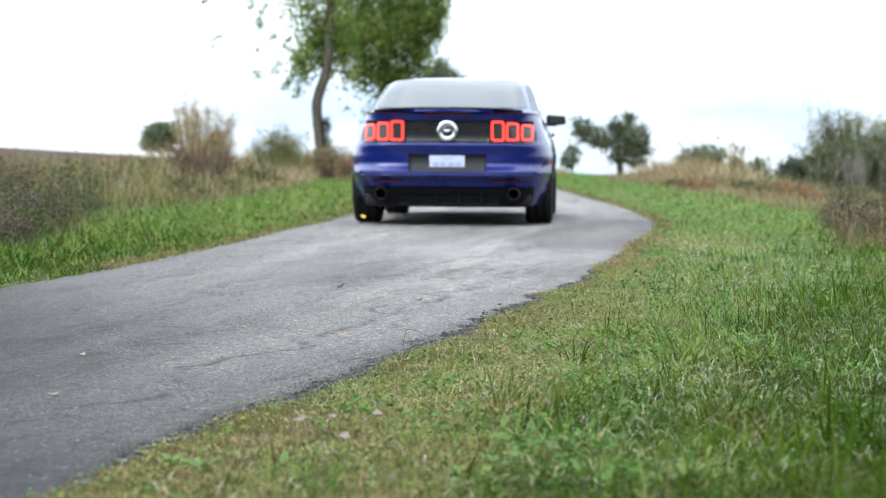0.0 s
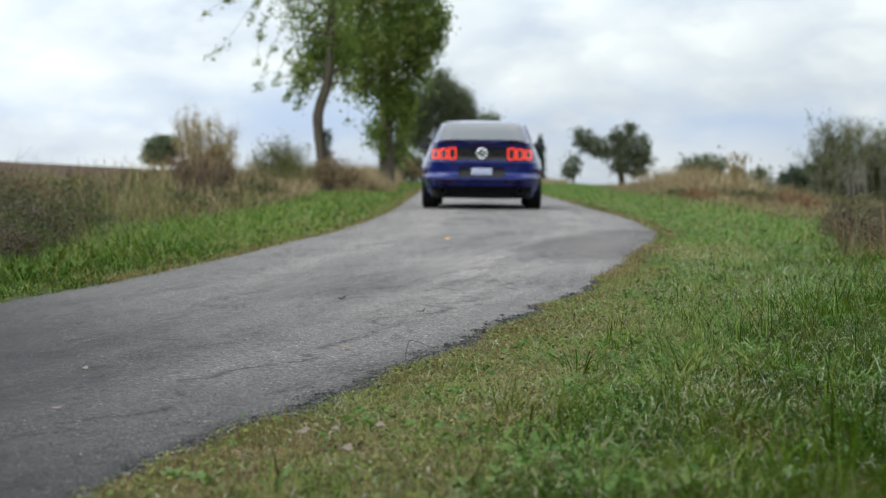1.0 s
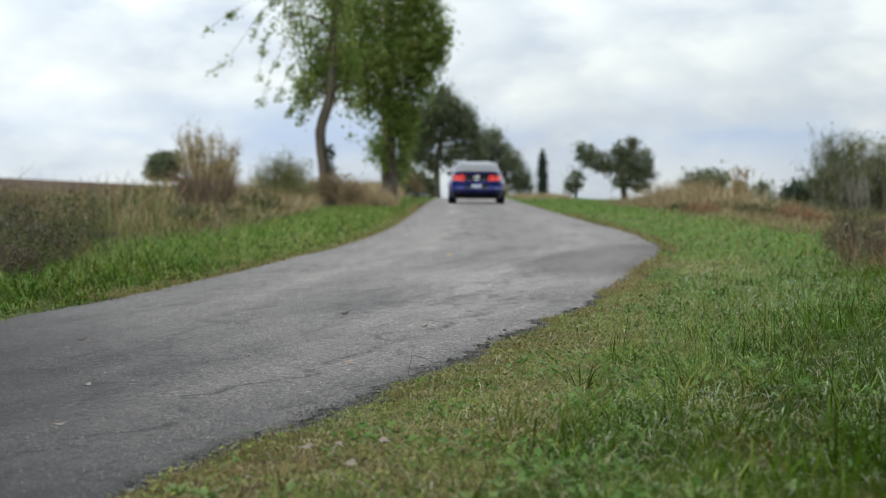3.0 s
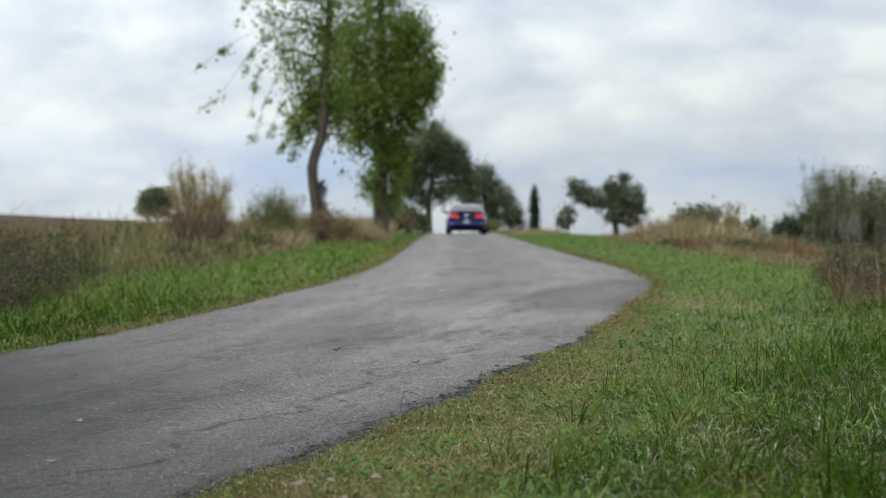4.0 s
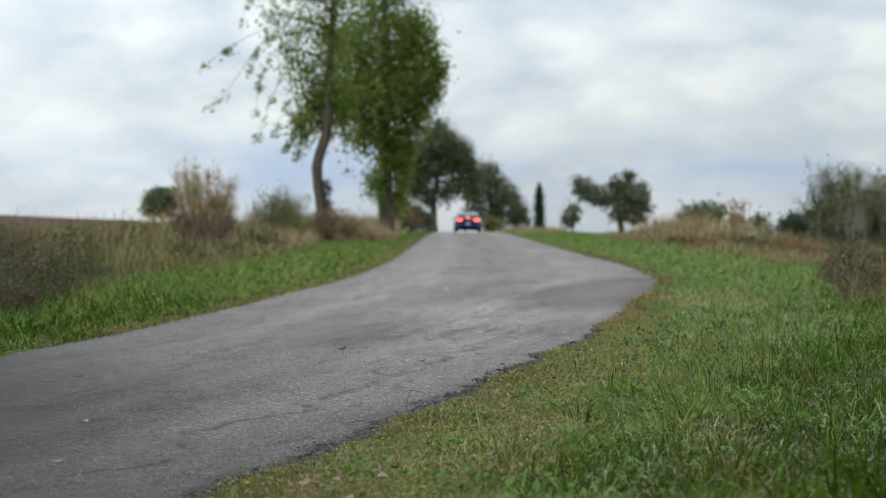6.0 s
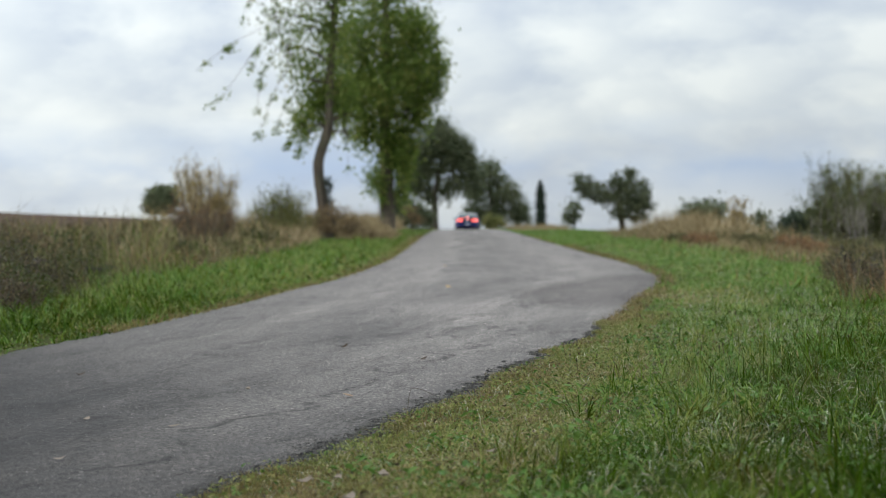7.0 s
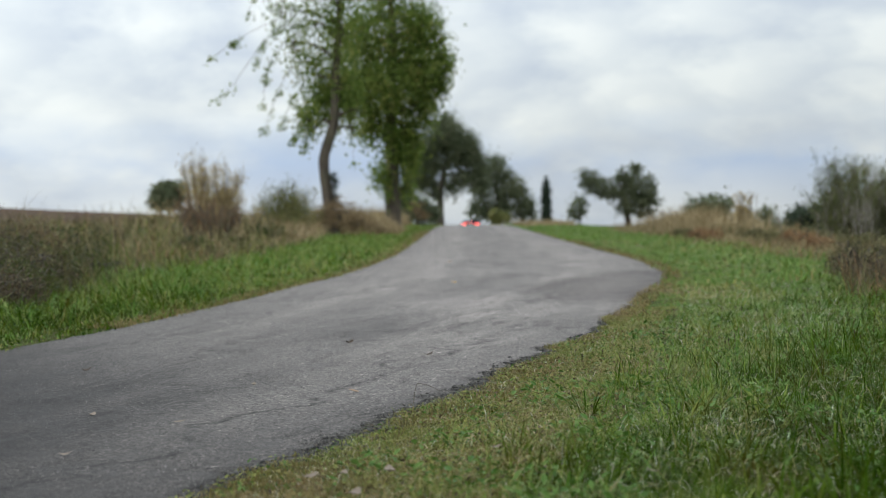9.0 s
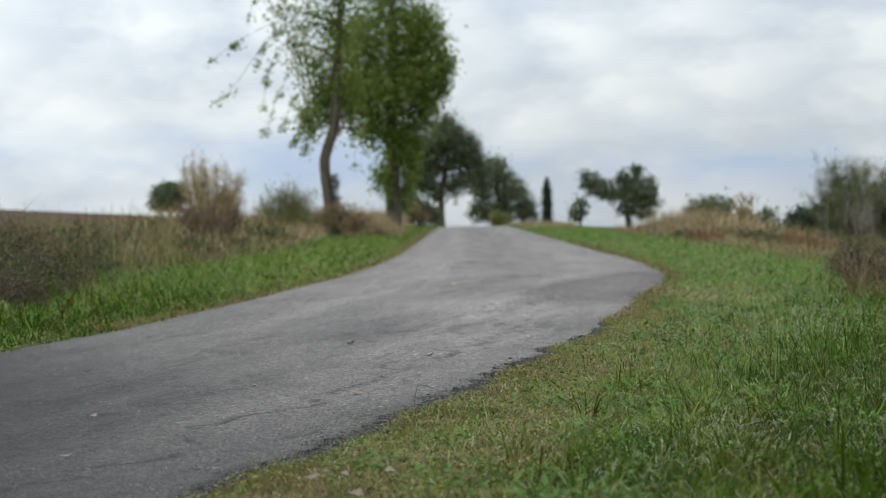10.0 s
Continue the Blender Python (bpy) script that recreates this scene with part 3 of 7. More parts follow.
def build_road():
    ys = np.concatenate([np.arange(-6, 2, 0.5), np.arange(2, 18, 0.03), np.arange(18, 50, 0.2), np.arange(50, 260, 1.0)])
    cols = 15
    rows, uvs = [], []
    xl, xr = x_left(ys), x_right(ys)
    wl_, wr_ = wander(xl, ys, 2.2, 3.0), wander(xr, ys, 2.6, 9.0)
    fl, fr = wander(xl, ys, 9.0, 5.0), wander(xr, ys, 9.0, 1.0)
    xl = xl + 0.05 * wl_ + 0.025 * fl
    xr = np.where((ys > 1.0) & (ys < 21.9), ragged_right(ys), xr + 0.07 * wr_ + 0.028 * fr)
    along = np.concatenate([[0], np.cumsum(np.hypot(np.diff((xl + xr) / 2), np.diff(ys)))])
    for i, y in enumerate(ys):
        s = np.concatenate([[0.0, 0.0], np.linspace(0.008, 0.992, cols - 4), [1.0, 1.0]])
        x = xl[i] + (xr[i] - xl[i]) * s
        z = ground_z(x, np.full(cols, y)) + 0.012 * (1 - (2 * s - 1) ** 2)
        z[[0, -1]] -= 0.06
        z[[1, -2]] -= 0.008
        for a, b in zip(x, z):
            rows.append((a, y, b))
        uvs.append(np.stack([s * 2.9, np.full(cols, along[i])], -1))
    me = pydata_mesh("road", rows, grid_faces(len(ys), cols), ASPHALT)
    uv = me.uv_layers.new(name="along")
    vi = np.zeros(len(me.loops), np.int32)
    me.loops.foreach_get("vertex_index", vi)
    uv.data.foreach_set("uv", np.concatenate(uvs)[vi].ravel().astype(np.float32))
    tagged(new("road", me), "narrow weathered grey asphalt lane with crumbling edges", "road", kind="structure")


build_ground()
build_road()


# ---------------------------------------------------------------- grass and weeds
def scatter(rng, n, y0, y1, left_of, right_of, power=1.0):
    """Places between two lines of x(y); power over 1 crowds them towards y0."""
    y = y0 + (y1 - y0) * rng.uniform(0, 1, n) ** power
    a, b = left_of(y), right_of(y)
    x = a + (b - a) * rng.uniform(0, 1, n)
    return x, y


def stuff(name, label, category, v, t, mat):
    return tagged(new(name, tri_mesh(name, v, t, mat)), label, category, kind="stuff")


def placed(x, y, dip=0.01):
    return np.stack([x, y, ground_z(x, y) - dip], -1)


def tussocks(rng, x, y, each, spread):
    """Blades in tufts that share a side to which they fall."""
    n = len(x)
    way = np.repeat(rng.uniform(0, 2 * np.pi, n), each)
    bx = np.repeat(x, each) + rng.normal(0, spread, n * each)
    by = np.repeat(y, each) + rng.normal(0, spread, n * each)
    return bx, by, way


def build_right_verge():
    rng = np.random.default_rng(11)
    # short dry turf and brown moss beside the asphalt
    x, y = scatter(rng, 90000, 2.6, 11.5, lambda y: ragged_right(y) + 0.040 + bare_edge(y) + 0.035 * rng.normal(0, 0.5, len(y)) - 0.10 * np.clip(wander(y, y * 0, 1.7, 4.0) - 0.1, 0, 1), lambda y: x_right(y) + 0.30 + 0.42 * smooth01(y, 10.5, 5.0), 1.3)
    lump = wander(x, y, 3.0, 8.0) + 0.6 * wander(x, y, 11.0, 9.0)
    h = rng.uniform(0.008, 0.034, len(x)) * (0.6 + 0.9 * smooth01(x - x_right(y), 0, 0.6)) * np.clip(1 + 0.9 * lump, 0.3, 2.2)
    mossy = rng.uniform(0, 1, len(x)) < np.clip(0.75 * smooth01(y, 5.0, 3.4) + 0.9 * wander(x, y, 2.1, 15.0) + 0.36, 0.10, 0.95)
    for sel, mat, label in ((~mossy, TURF, "short dry turf beside the asphalt"), (mossy, MOSS, "short brown mossy turf beside the asphalt")):
        stuff("short_grass", label, "grass", *blades(placed(x[sel], y[sel], 0.004) + [0, 0, 1] * (0.016 * np.clip(lump[sel], 0, 1.2))[:, None], h[sel], rng.uniform(0.0006, 0.0013, sel.sum()), rng, 1.5, 1.2, None, True), mat)
    x, y = scatter(rng, 1500, 8.5, 14.5, lambda y: x_right(y) + 0.35, lambda y: x_right(y) + 1.3, 1.0)
    keep = rng.uniform(-0.5, 0.5, len(x)) < wander(x, y, 0.9, 41.0)
    x, y = x[keep], y[keep]
    stuff("flowering_grass", "hazy pale flowering grass in the far verge", "grass", *blades(placed(x, y), rng.uniform(0.05, 0.11, len(x)), rng.uniform(0.0004, 0.0008, len(x)), rng, 0.45, 0.9), BLEACHED)
    # low layer coloured dark, as the depths between tall blades are shaded
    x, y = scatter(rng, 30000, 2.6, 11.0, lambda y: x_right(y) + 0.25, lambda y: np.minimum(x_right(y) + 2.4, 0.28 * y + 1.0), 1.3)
    stuff("undergrowth", "short dense green grass, darkened for the shade under the long blades", "grass", *blades(placed(x, y), rng.uniform(0.015, 0.05, len(x)), rng.uniform(0.0012, 0.0026, len(x)), rng, 0.9, 1.2, None, True), DEEP_GRASS)
    x, y = scatter(rng, 24000, 9.0, 30.0, lambda y: x_right(y) + 0.12, lambda y: x_right(y) + 2.0 + 0.02 * y, 1.1)
    stuff("undergrowth", "short dense bright green grass under the long blades", "grass", *blades(placed(x, y), rng.uniform(0.02, 0.06, len(x)), rng.uniform(0.003, 0.007, len(x)), rng, 0.9, 1.0, None, True), LUSH)
    # longer verge grass, in tufts
    pieces, pale, deep, lush, yellowing = [], [], [], [], []
    for n, each, y0, y1, h0, h1, w in ((5500, 11, 2.6, 8.0, 0.035, 0.13, 0.0013), (5400, 9, 7.0, 16.0, 0.045, 0.14, 0.0026), (4000, 8, 14.0, 48.0, 0.06, 0.17, 0.0080)):
        x, y = scatter(rng, n, y0, y1, lambda y: x_right(y) + 0.30 * smooth01(y, 14, 5), lambda y: np.minimum(x_right(y) + 2.2 + 0.02 * y, 0.28 * y + 1.2), 1.15)
        c = wander(x, y, 1.6, 4.0) + 0.5 * wander(x, y, 5.0, 6.0)
        keep = rng.uniform(-1.0, 0.35, len(x)) < c + 0.7 * smooth01(x - x_right(y), 0.2, 1.3)
        x, y, c = x[keep], y[keep], c[keep]
        bx, by, way = tussocks(rng, x, y, each, 0.015 + 0.0012 * y0)
        tall = np.repeat((0.5 + 0.6 * smooth01(x - x_right(y), 0.1, 1.3)) * (1 + 1.15 * c), each)
        h = rng.uniform(h0, h1, len(bx)) * np.clip(tall, 0.22, 2.2)
        dry = (rng.uniform(0, 1, len(bx)) < 0.02) | np.repeat(rng.uniform(0, 1, len(x)) < 0.02, each)
        off = bx - x_right(by) + 0.5 * np.repeat(c, each)
        # a tuft is of one kind, but for a few strays
        u = np.clip(np.repeat(rng.uniform(0, 1, len(x)), each) + rng.normal(0, 0.12, len(bx)), 0, 1)
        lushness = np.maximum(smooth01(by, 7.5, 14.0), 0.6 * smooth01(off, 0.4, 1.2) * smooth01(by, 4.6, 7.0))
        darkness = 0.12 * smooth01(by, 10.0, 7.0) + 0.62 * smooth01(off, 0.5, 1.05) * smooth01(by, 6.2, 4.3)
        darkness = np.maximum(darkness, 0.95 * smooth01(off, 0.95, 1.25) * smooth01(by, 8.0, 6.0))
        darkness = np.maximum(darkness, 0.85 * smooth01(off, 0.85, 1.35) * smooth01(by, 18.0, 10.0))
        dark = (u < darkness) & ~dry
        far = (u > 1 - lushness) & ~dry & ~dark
        # patches that turn yellow
        turning = np.repeat(wander(x, y, 0.85, 51.0) + 0.6 * wander(x, y, 2.7, 53.0) + rng.normal(0, 0.16, len(x)) > 0.25, each) & ~dry & ~dark
        far &= ~turning
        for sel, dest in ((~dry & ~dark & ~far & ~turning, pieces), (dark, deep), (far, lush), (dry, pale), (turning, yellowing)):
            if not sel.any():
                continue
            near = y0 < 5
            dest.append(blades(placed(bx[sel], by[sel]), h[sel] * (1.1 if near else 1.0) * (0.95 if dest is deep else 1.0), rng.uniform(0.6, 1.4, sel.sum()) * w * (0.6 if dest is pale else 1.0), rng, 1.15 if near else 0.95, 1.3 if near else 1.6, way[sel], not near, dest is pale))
    # larger tussocks whose long blades arch over to every side
    x, y = scatter(rng, 90, 3.3, 12.0, lambda y: x_right(y) + 0.55, lambda y: np.minimum(x_right(y) + 2.3, 0.28 * y + 0.7), 1.2)
    for k, (tx, ty) in enumerate(zip(x, y)):
        m = 60
        bx, by = rng.normal(tx, 0.035, m), rng.normal(ty, 0.045, m)
        way = np.arctan2(by - ty, bx - tx)
        ((deep, pieces) if ty < 5.2 else (lush, deep, pieces))[k % (2 if ty < 5.2 else 3)].append(blades(placed(bx, by), rng.uniform(0.07, 0.17, m), rng.uniform(0.0012, 0.0026, m), rng, 0.5, 1.7, way))
    stuff("verge_grass", "green uncut verge grass with dry tufts", "grass", *join(pieces), GRASS)
    stuff("verge_grass", "yellowing patches in the verge grass", "grass", *join(yellowing), TURF)
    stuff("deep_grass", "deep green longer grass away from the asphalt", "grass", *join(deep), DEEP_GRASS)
    stuff("far_verge_grass", "bright green verge grass further along the lane", "grass", *join(lush), LUSH)
    x, y = scatter(rng, 45, 3.0, 14.0, lambda y: x_right(y) + 0.5, lambda y: np.minimum(x_right(y) + 2.4, 0.28 * y + 1.0), 1.3)
    bx, by, way = tussocks(rng, x, y, 14, 0.03)
    pale.append(blades(placed(bx, by), rng.uniform(0.04, 0.11, len(bx)), rng.uniform(0.0004, 0.0008, len(bx)), rng, 1.3, 1.7, way))
    faded, clump = [], []
    for tx, ty, count, long_ in ((0.60, 5.20, 26, 0.10), (0.52, 4.92, 18, 0.09), (0.66, 5.05, 18, 0.09), (0.93, 4.6, 8, 0.11), (1.05, 4.66, 9, 0.12), (1.32, 7.0, 16, 0.10)):
        bx, by = rng.normal(tx, 0.05, count), rng.normal(ty, 0.09, count)
        faded.append(blades(placed(bx, by, 0.0), rng.uniform(0.4, 1.1, count) * long_, rng.uniform(0.0005, 0.0011, count), rng, 1.0, 1.7))
    for tx, ty in ((0.24, 3.98), (0.32, 3.82), (0.18, 3.86), (0.42, 4.1), (0.75, 6.0), (0.9, 6.3), (1.05, 6.1)):
        bx, by = rng.normal(tx, 0.035, 34), rng.normal(ty, 0.045, 34)
        clump.append(blades(placed(bx, by), rng.uniform(0.05, 0.11, 34), rng.uniform(0.0022, 0.0040, 34), rng, 0.7, 1.3))
    stuff("coarse_grass", "clumps of broad bright green grass blades", "grass", *join(clump), LUSH)
    # a dry patch where the verge meets the bend
    x, y = scatter(rng, 5000, 10.5, 60.0, lambda y: x_right(y) - 0.04, lambda y: x_right(y) + 0.08 + 0.004 * y, 1.7)
    stuff("short_grass", "short brown turf along the asphalt edge", "grass", *blades(placed(x, y, 0.0), rng.uniform(0.015, 0.05, len(x)), rng.uniform(0.0014, 0.003, len(x)) * np.clip(y / 12, 0.7, 3.0), rng, 1.0, 0.9, None, True), MOSS)
    x, y = rng.normal(1.62, 0.12, 900), rng.normal(13.9, 0.55, 900)
    x = np.maximum(x, x_right(y) - 0.03)
    stuff("dry_grass", "short tan grass at the outside of the bend", "grass", *blades(placed(x, y), rng.uniform(0.02, 0.07, len(x)), rng.uniform(0.0015, 0.004, len(x)), rng, 0.8, 1.1, None, True), STRAW)
    # single bleached blades, bent right over
    x, y = scatter(rng, 1500, 3.2, 10.0, lambda y: x_right(y) + 0.15, lambda y: np.minimum(x_right(y) + 2.0, 0.28 * y + 0.8), 1.3)
    stuff("bleached_grass", "bleached bent blades lying in the verge grass", "grass", *join(faded + [blades(placed(x, y, -0.015), rng.uniform(0.03, 0.085, len(x)), rng.uniform(0.0004, 0.0009, len(x)), rng, 1.1, 2.0)]), BLEACHED)
    # straw lying in the grass, every way
    x, y = scatter(rng, 7500, 2.8, 11.0, lambda y: x_right(y) + 0.10, lambda y: np.minimum(x_right(y) + 2.2, 0.28 * y + 0.8), 1.25)
    keep = rng.uniform(-0.5, 0.5, len(x)) < wander(x, y, 2.3, 21.0) + 0.12
    x, y = x[keep], y[keep]
    lift = rng.uniform(0.005, 0.030, len(x)) * smooth01(x - x_right(y), 0.0, 0.8)
    stuff("dry_grass", "pale straw lying in the verge grass", "grass", *blades(placed(x, y, 0.0) + [0, 0, 1] * lift[:, None], rng.uniform(0.02, 0.075, len(x)), rng.uniform(0.0004, 0.0010, len(x)), rng, 1.6, 0.25, None, False, True), PALE)
    # glossy blades, bent over so that they catch the sky
    x, y = scatter(rng, 3600, 4.1, 11.0, lambda y: x_right(y) + 0.18, lambda y: np.minimum(x_right(y) + 2.2, 0.28 * y + 0.8), 1.2)
    k = 0.6 + 0.8 * smooth01(x - x_right(y), 0.2, 1.2)
    stuff("glossy_grass", "glossy bent blades in the verge grass", "grass", *blades(placed(x, y), k * rng.uniform(0.035, 0.09, len(x)), rng.uniform(0.0010, 0.0022, len(x)), rng, 0.6, 1.9), SHINY)
    # long broad blades that lean over at the nearest end of the verge
    x, y = scatter(rng, 46, 2.75, 4.4, lambda y: np.maximum(0.17 * y, x_right(y) + 0.75), lambda y: 0.27 * y + 0.25, 1.0)
    bx, by, way = tussocks(rng, x, y, 11, 0.03)
    stuff("coarse_grass", "long broad blades leaning over in the near verge", "grass", *blades(placed(bx, by), rng.uniform(0.10, 0.24, len(bx)), rng.uniform(0.0018, 0.0034, len(bx)), rng, 0.5, 1.5, way), DEEP_GRASS)
    # patches of small leafy weeds
    x, y = scatter(rng, 60000, 2.8, 9.5, lambda y: x_right(y) + 0.30, lambda y: np.minimum(x_right(y) + 2.0, 0.28 * y + 0.8), 1.3)
    c = wander(x, y, 2.6, 31.0) + 0.7 * wander(x, y, 8.0, 33.0)
    keep = (c > 0.26) & (rng.uniform(0, 1, len(x)) < 0.14 + 0.16 * smooth01(y, 3.7, 4.6))
    x, y, c = x[keep], y[keep], c[keep]
    z = rng.uniform(0.012, 0.05, len(x)) * (0.6 + c)
    stuff("leafy_weeds", "patches of small bright green leaves in the verge", "weeds", *low_leaves(placed(x, y, 0.0) + [0, 0, 1] * z[:, None], rng.uniform(0.010, 0.034, len(x)), rng), CLOVER)
    # low broad-leaved plants, moss cushions and withered bits in the short turf
    for n, mat, r0, r1, seed, name, label, category in ((15000, TURF, 0.006, 0.017, 61.0, "leafy_weeds", "small yellow-green rosettes in the short turf", "weeds"), (6000, CLOVER, 0.007, 0.018, 64.0, "leafy_weeds", "small green leaves in the short turf", "weeds"),
                                                        (5500, BROWN_WEED, 0.006, 0.016, 67.0, "litter", "dark withered bits in the short turf", "litter"), (1300, DEAD_LEAF, 0.005, 0.013, 70.0, "litter", "pale dead leaf bits in the short turf", "litter")):
        x, y = scatter(rng, n, 2.9, 9.0, lambda y: ragged_right(y) + 0.05 + bare_edge(y), lambda y: x_right(y) + 0.85, 1.25)
        keep = rng.uniform(-0.25, 0.45, len(x)) < wander(x, y, 4.5, seed) + 0.6 * wander(x, y, 13.0, seed + 1)
        x, y = x[keep], y[keep]
        z = rng.uniform(0.012, 0.030, len(x))
        stuff(name, label, category, *low_leaves(placed(x, y, 0.0) + [0, 0, 1] * z[:, None], rng.uniform(r0, r1, len(x)), rng), mat)
    # thin flower stems with dark seed heads
    x, y = scatter(rng, 50, 7.0, 13.0, lambda y: x_right(y) + 0.15, lambda y: x_right(y) + 1.5, 1.2)
    h = rng.uniform(0.03, 0.085, len(x))
    foot = placed(x, y)
    lean = rng.normal(0, 0.12, (len(x), 2)) * h[:, None]
    bits = []
    for p, q, k in zip(foot, lean, h):
        tip = p + (q[0], q[1], k)
        bits.append(tube([p, (p + tip) / 2 + (q[0] * 0.1, 0, 0), tip], [0.0009, 0.0008, 0.0007], 3))
        bits.append(tube([tip - (0, 0, 0.002), tip + (0, 0, 0.006), tip + (0, 0, 0.013)], [0.0015, 0.0035, 0.001], 5))
    stuff("seed_stems", "thin stems with dark seed heads in the verge", "weeds", *join(bits), SEED)
    stuff("dry_grass", "pale dry blades in the verge grass", "grass", *join(pale), PALE)
    # dry weeds between verge and field
    edge = lambda y: x_right(y) + 1.05 + 0.028 * y
    for n, mat, k, label in ((9000, WEED, 1.0, "dull olive weeds along the field edge"), (5500, RED_WEED, 0.9, "red-brown dry weeds along the field edge"), (6000, STRAW, 1.1, "tan dry grass along the field edge"), (2600, BROWN_WEED, 0.65, "dark brown withered weeds at the verge")):
        x, y = scatter(rng, n, 22.0 if mat is STRAW else 12.0, 26.0 if mat is BROWN_WEED else 75.0, edge, lambda y: x_right(y) + 3.8 + 0.06 * y, 1.5)
        c = wander(x, y, 0.6, 7.0) + 0.5 * wander(x, y, 2.0, 3.0)
        stuff("dry_weeds", label, "weeds", *blades(placed(x, y), k * (1 - 0.48 * smooth01(y, 17, 24)) * rng.uniform(0.12, 0.42, len(x)) * np.clip(1 + 0.9 * c, 0.3, 1.7), rng.uniform(0.0025, 0.007, len(x)) * np.clip(y / 28, 0.35, 1.3), rng, 0.45, 0.7, None, True), mat)
    x, y = scatter(rng, 6000, 18.0, 75.0, lambda y: edge(y) + 0.3, lambda y: x_right(y) + 3.8 + 0.06 * y, 1.5)
    stuff("dry_stalks", "straw-coloured dry stalks along the field edge", "weeds", *blades(placed(x, y), rng.uniform(0.12, 0.32, len(x)), rng.uniform(0.002, 0.004, len(x)) * np.clip(y / 28, 0.35, 1.3), rng, 0.35, 0.4, None, True), STRAW)
    x, y = scatter(rng, 9000, 22.0, 70.0, lambda y: x_right(y) + 3.4 + 0.03 * y, lambda y: x_right(y) + 4.6 + 0.12 * y, 1.3)
    stuff("dry_weeds", "red-brown withered weeds at the edge of the field", "weeds", *blades(placed(x, y), rng.uniform(0.05, 0.22, len(x)) * (1 + 0.7 * wander(x, y, 0.5, 3.0)), rng.uniform(0.004, 0.010, len(x)) * np.clip(y / 35, 0.6, 1.3), rng, 0.6, 0.8, None, True), RED_WEED)
    x, y = scatter(rng, 1800, 78.0, 102.0, lambda y: x_right(y) + 0.2, lambda y: x_right(y) + 2.6, 1.0)
    stuff("tall_dry_grass", "tan grass beside the lane at the crest", "grass", *blades(placed(x, y), rng.uniform(0.2, 0.45, len(x)), rng.uniform(0.006, 0.014, len(x)), rng, 0.4, 0.6, None, True), STRAW)
    # a heap of tall dry grass further along
    x, y = rng.normal(6.3, 0.75, 7500), rng.normal(48.0, 3.5, 7500)
    h = rng.uniform(0.5, 1.12, len(x)) * np.exp(-0.25 * ((x - 6.3) / 0.75) ** 2)
    stuff("tall_dry_grass", "heap of tall tan grass at the field edge", "grass", *blades(placed(x, y), h, rng.uniform(0.004, 0.010, len(x)), rng, 0.35, 0.6, None, True), STRAW)
    x, y = rng.normal(7.4, 0.9, 7000), rng.normal(47.0, 3.0, 7000)
    stuff("tall_dry_grass", "tall brown weeds beside the tan grass", "weeds", *blades(placed(x, y), rng.uniform(0.25, 0.65, len(x)), rng.uniform(0.004, 0.011, len(x)), rng, 0.4, 0.7, None, True), WEED)


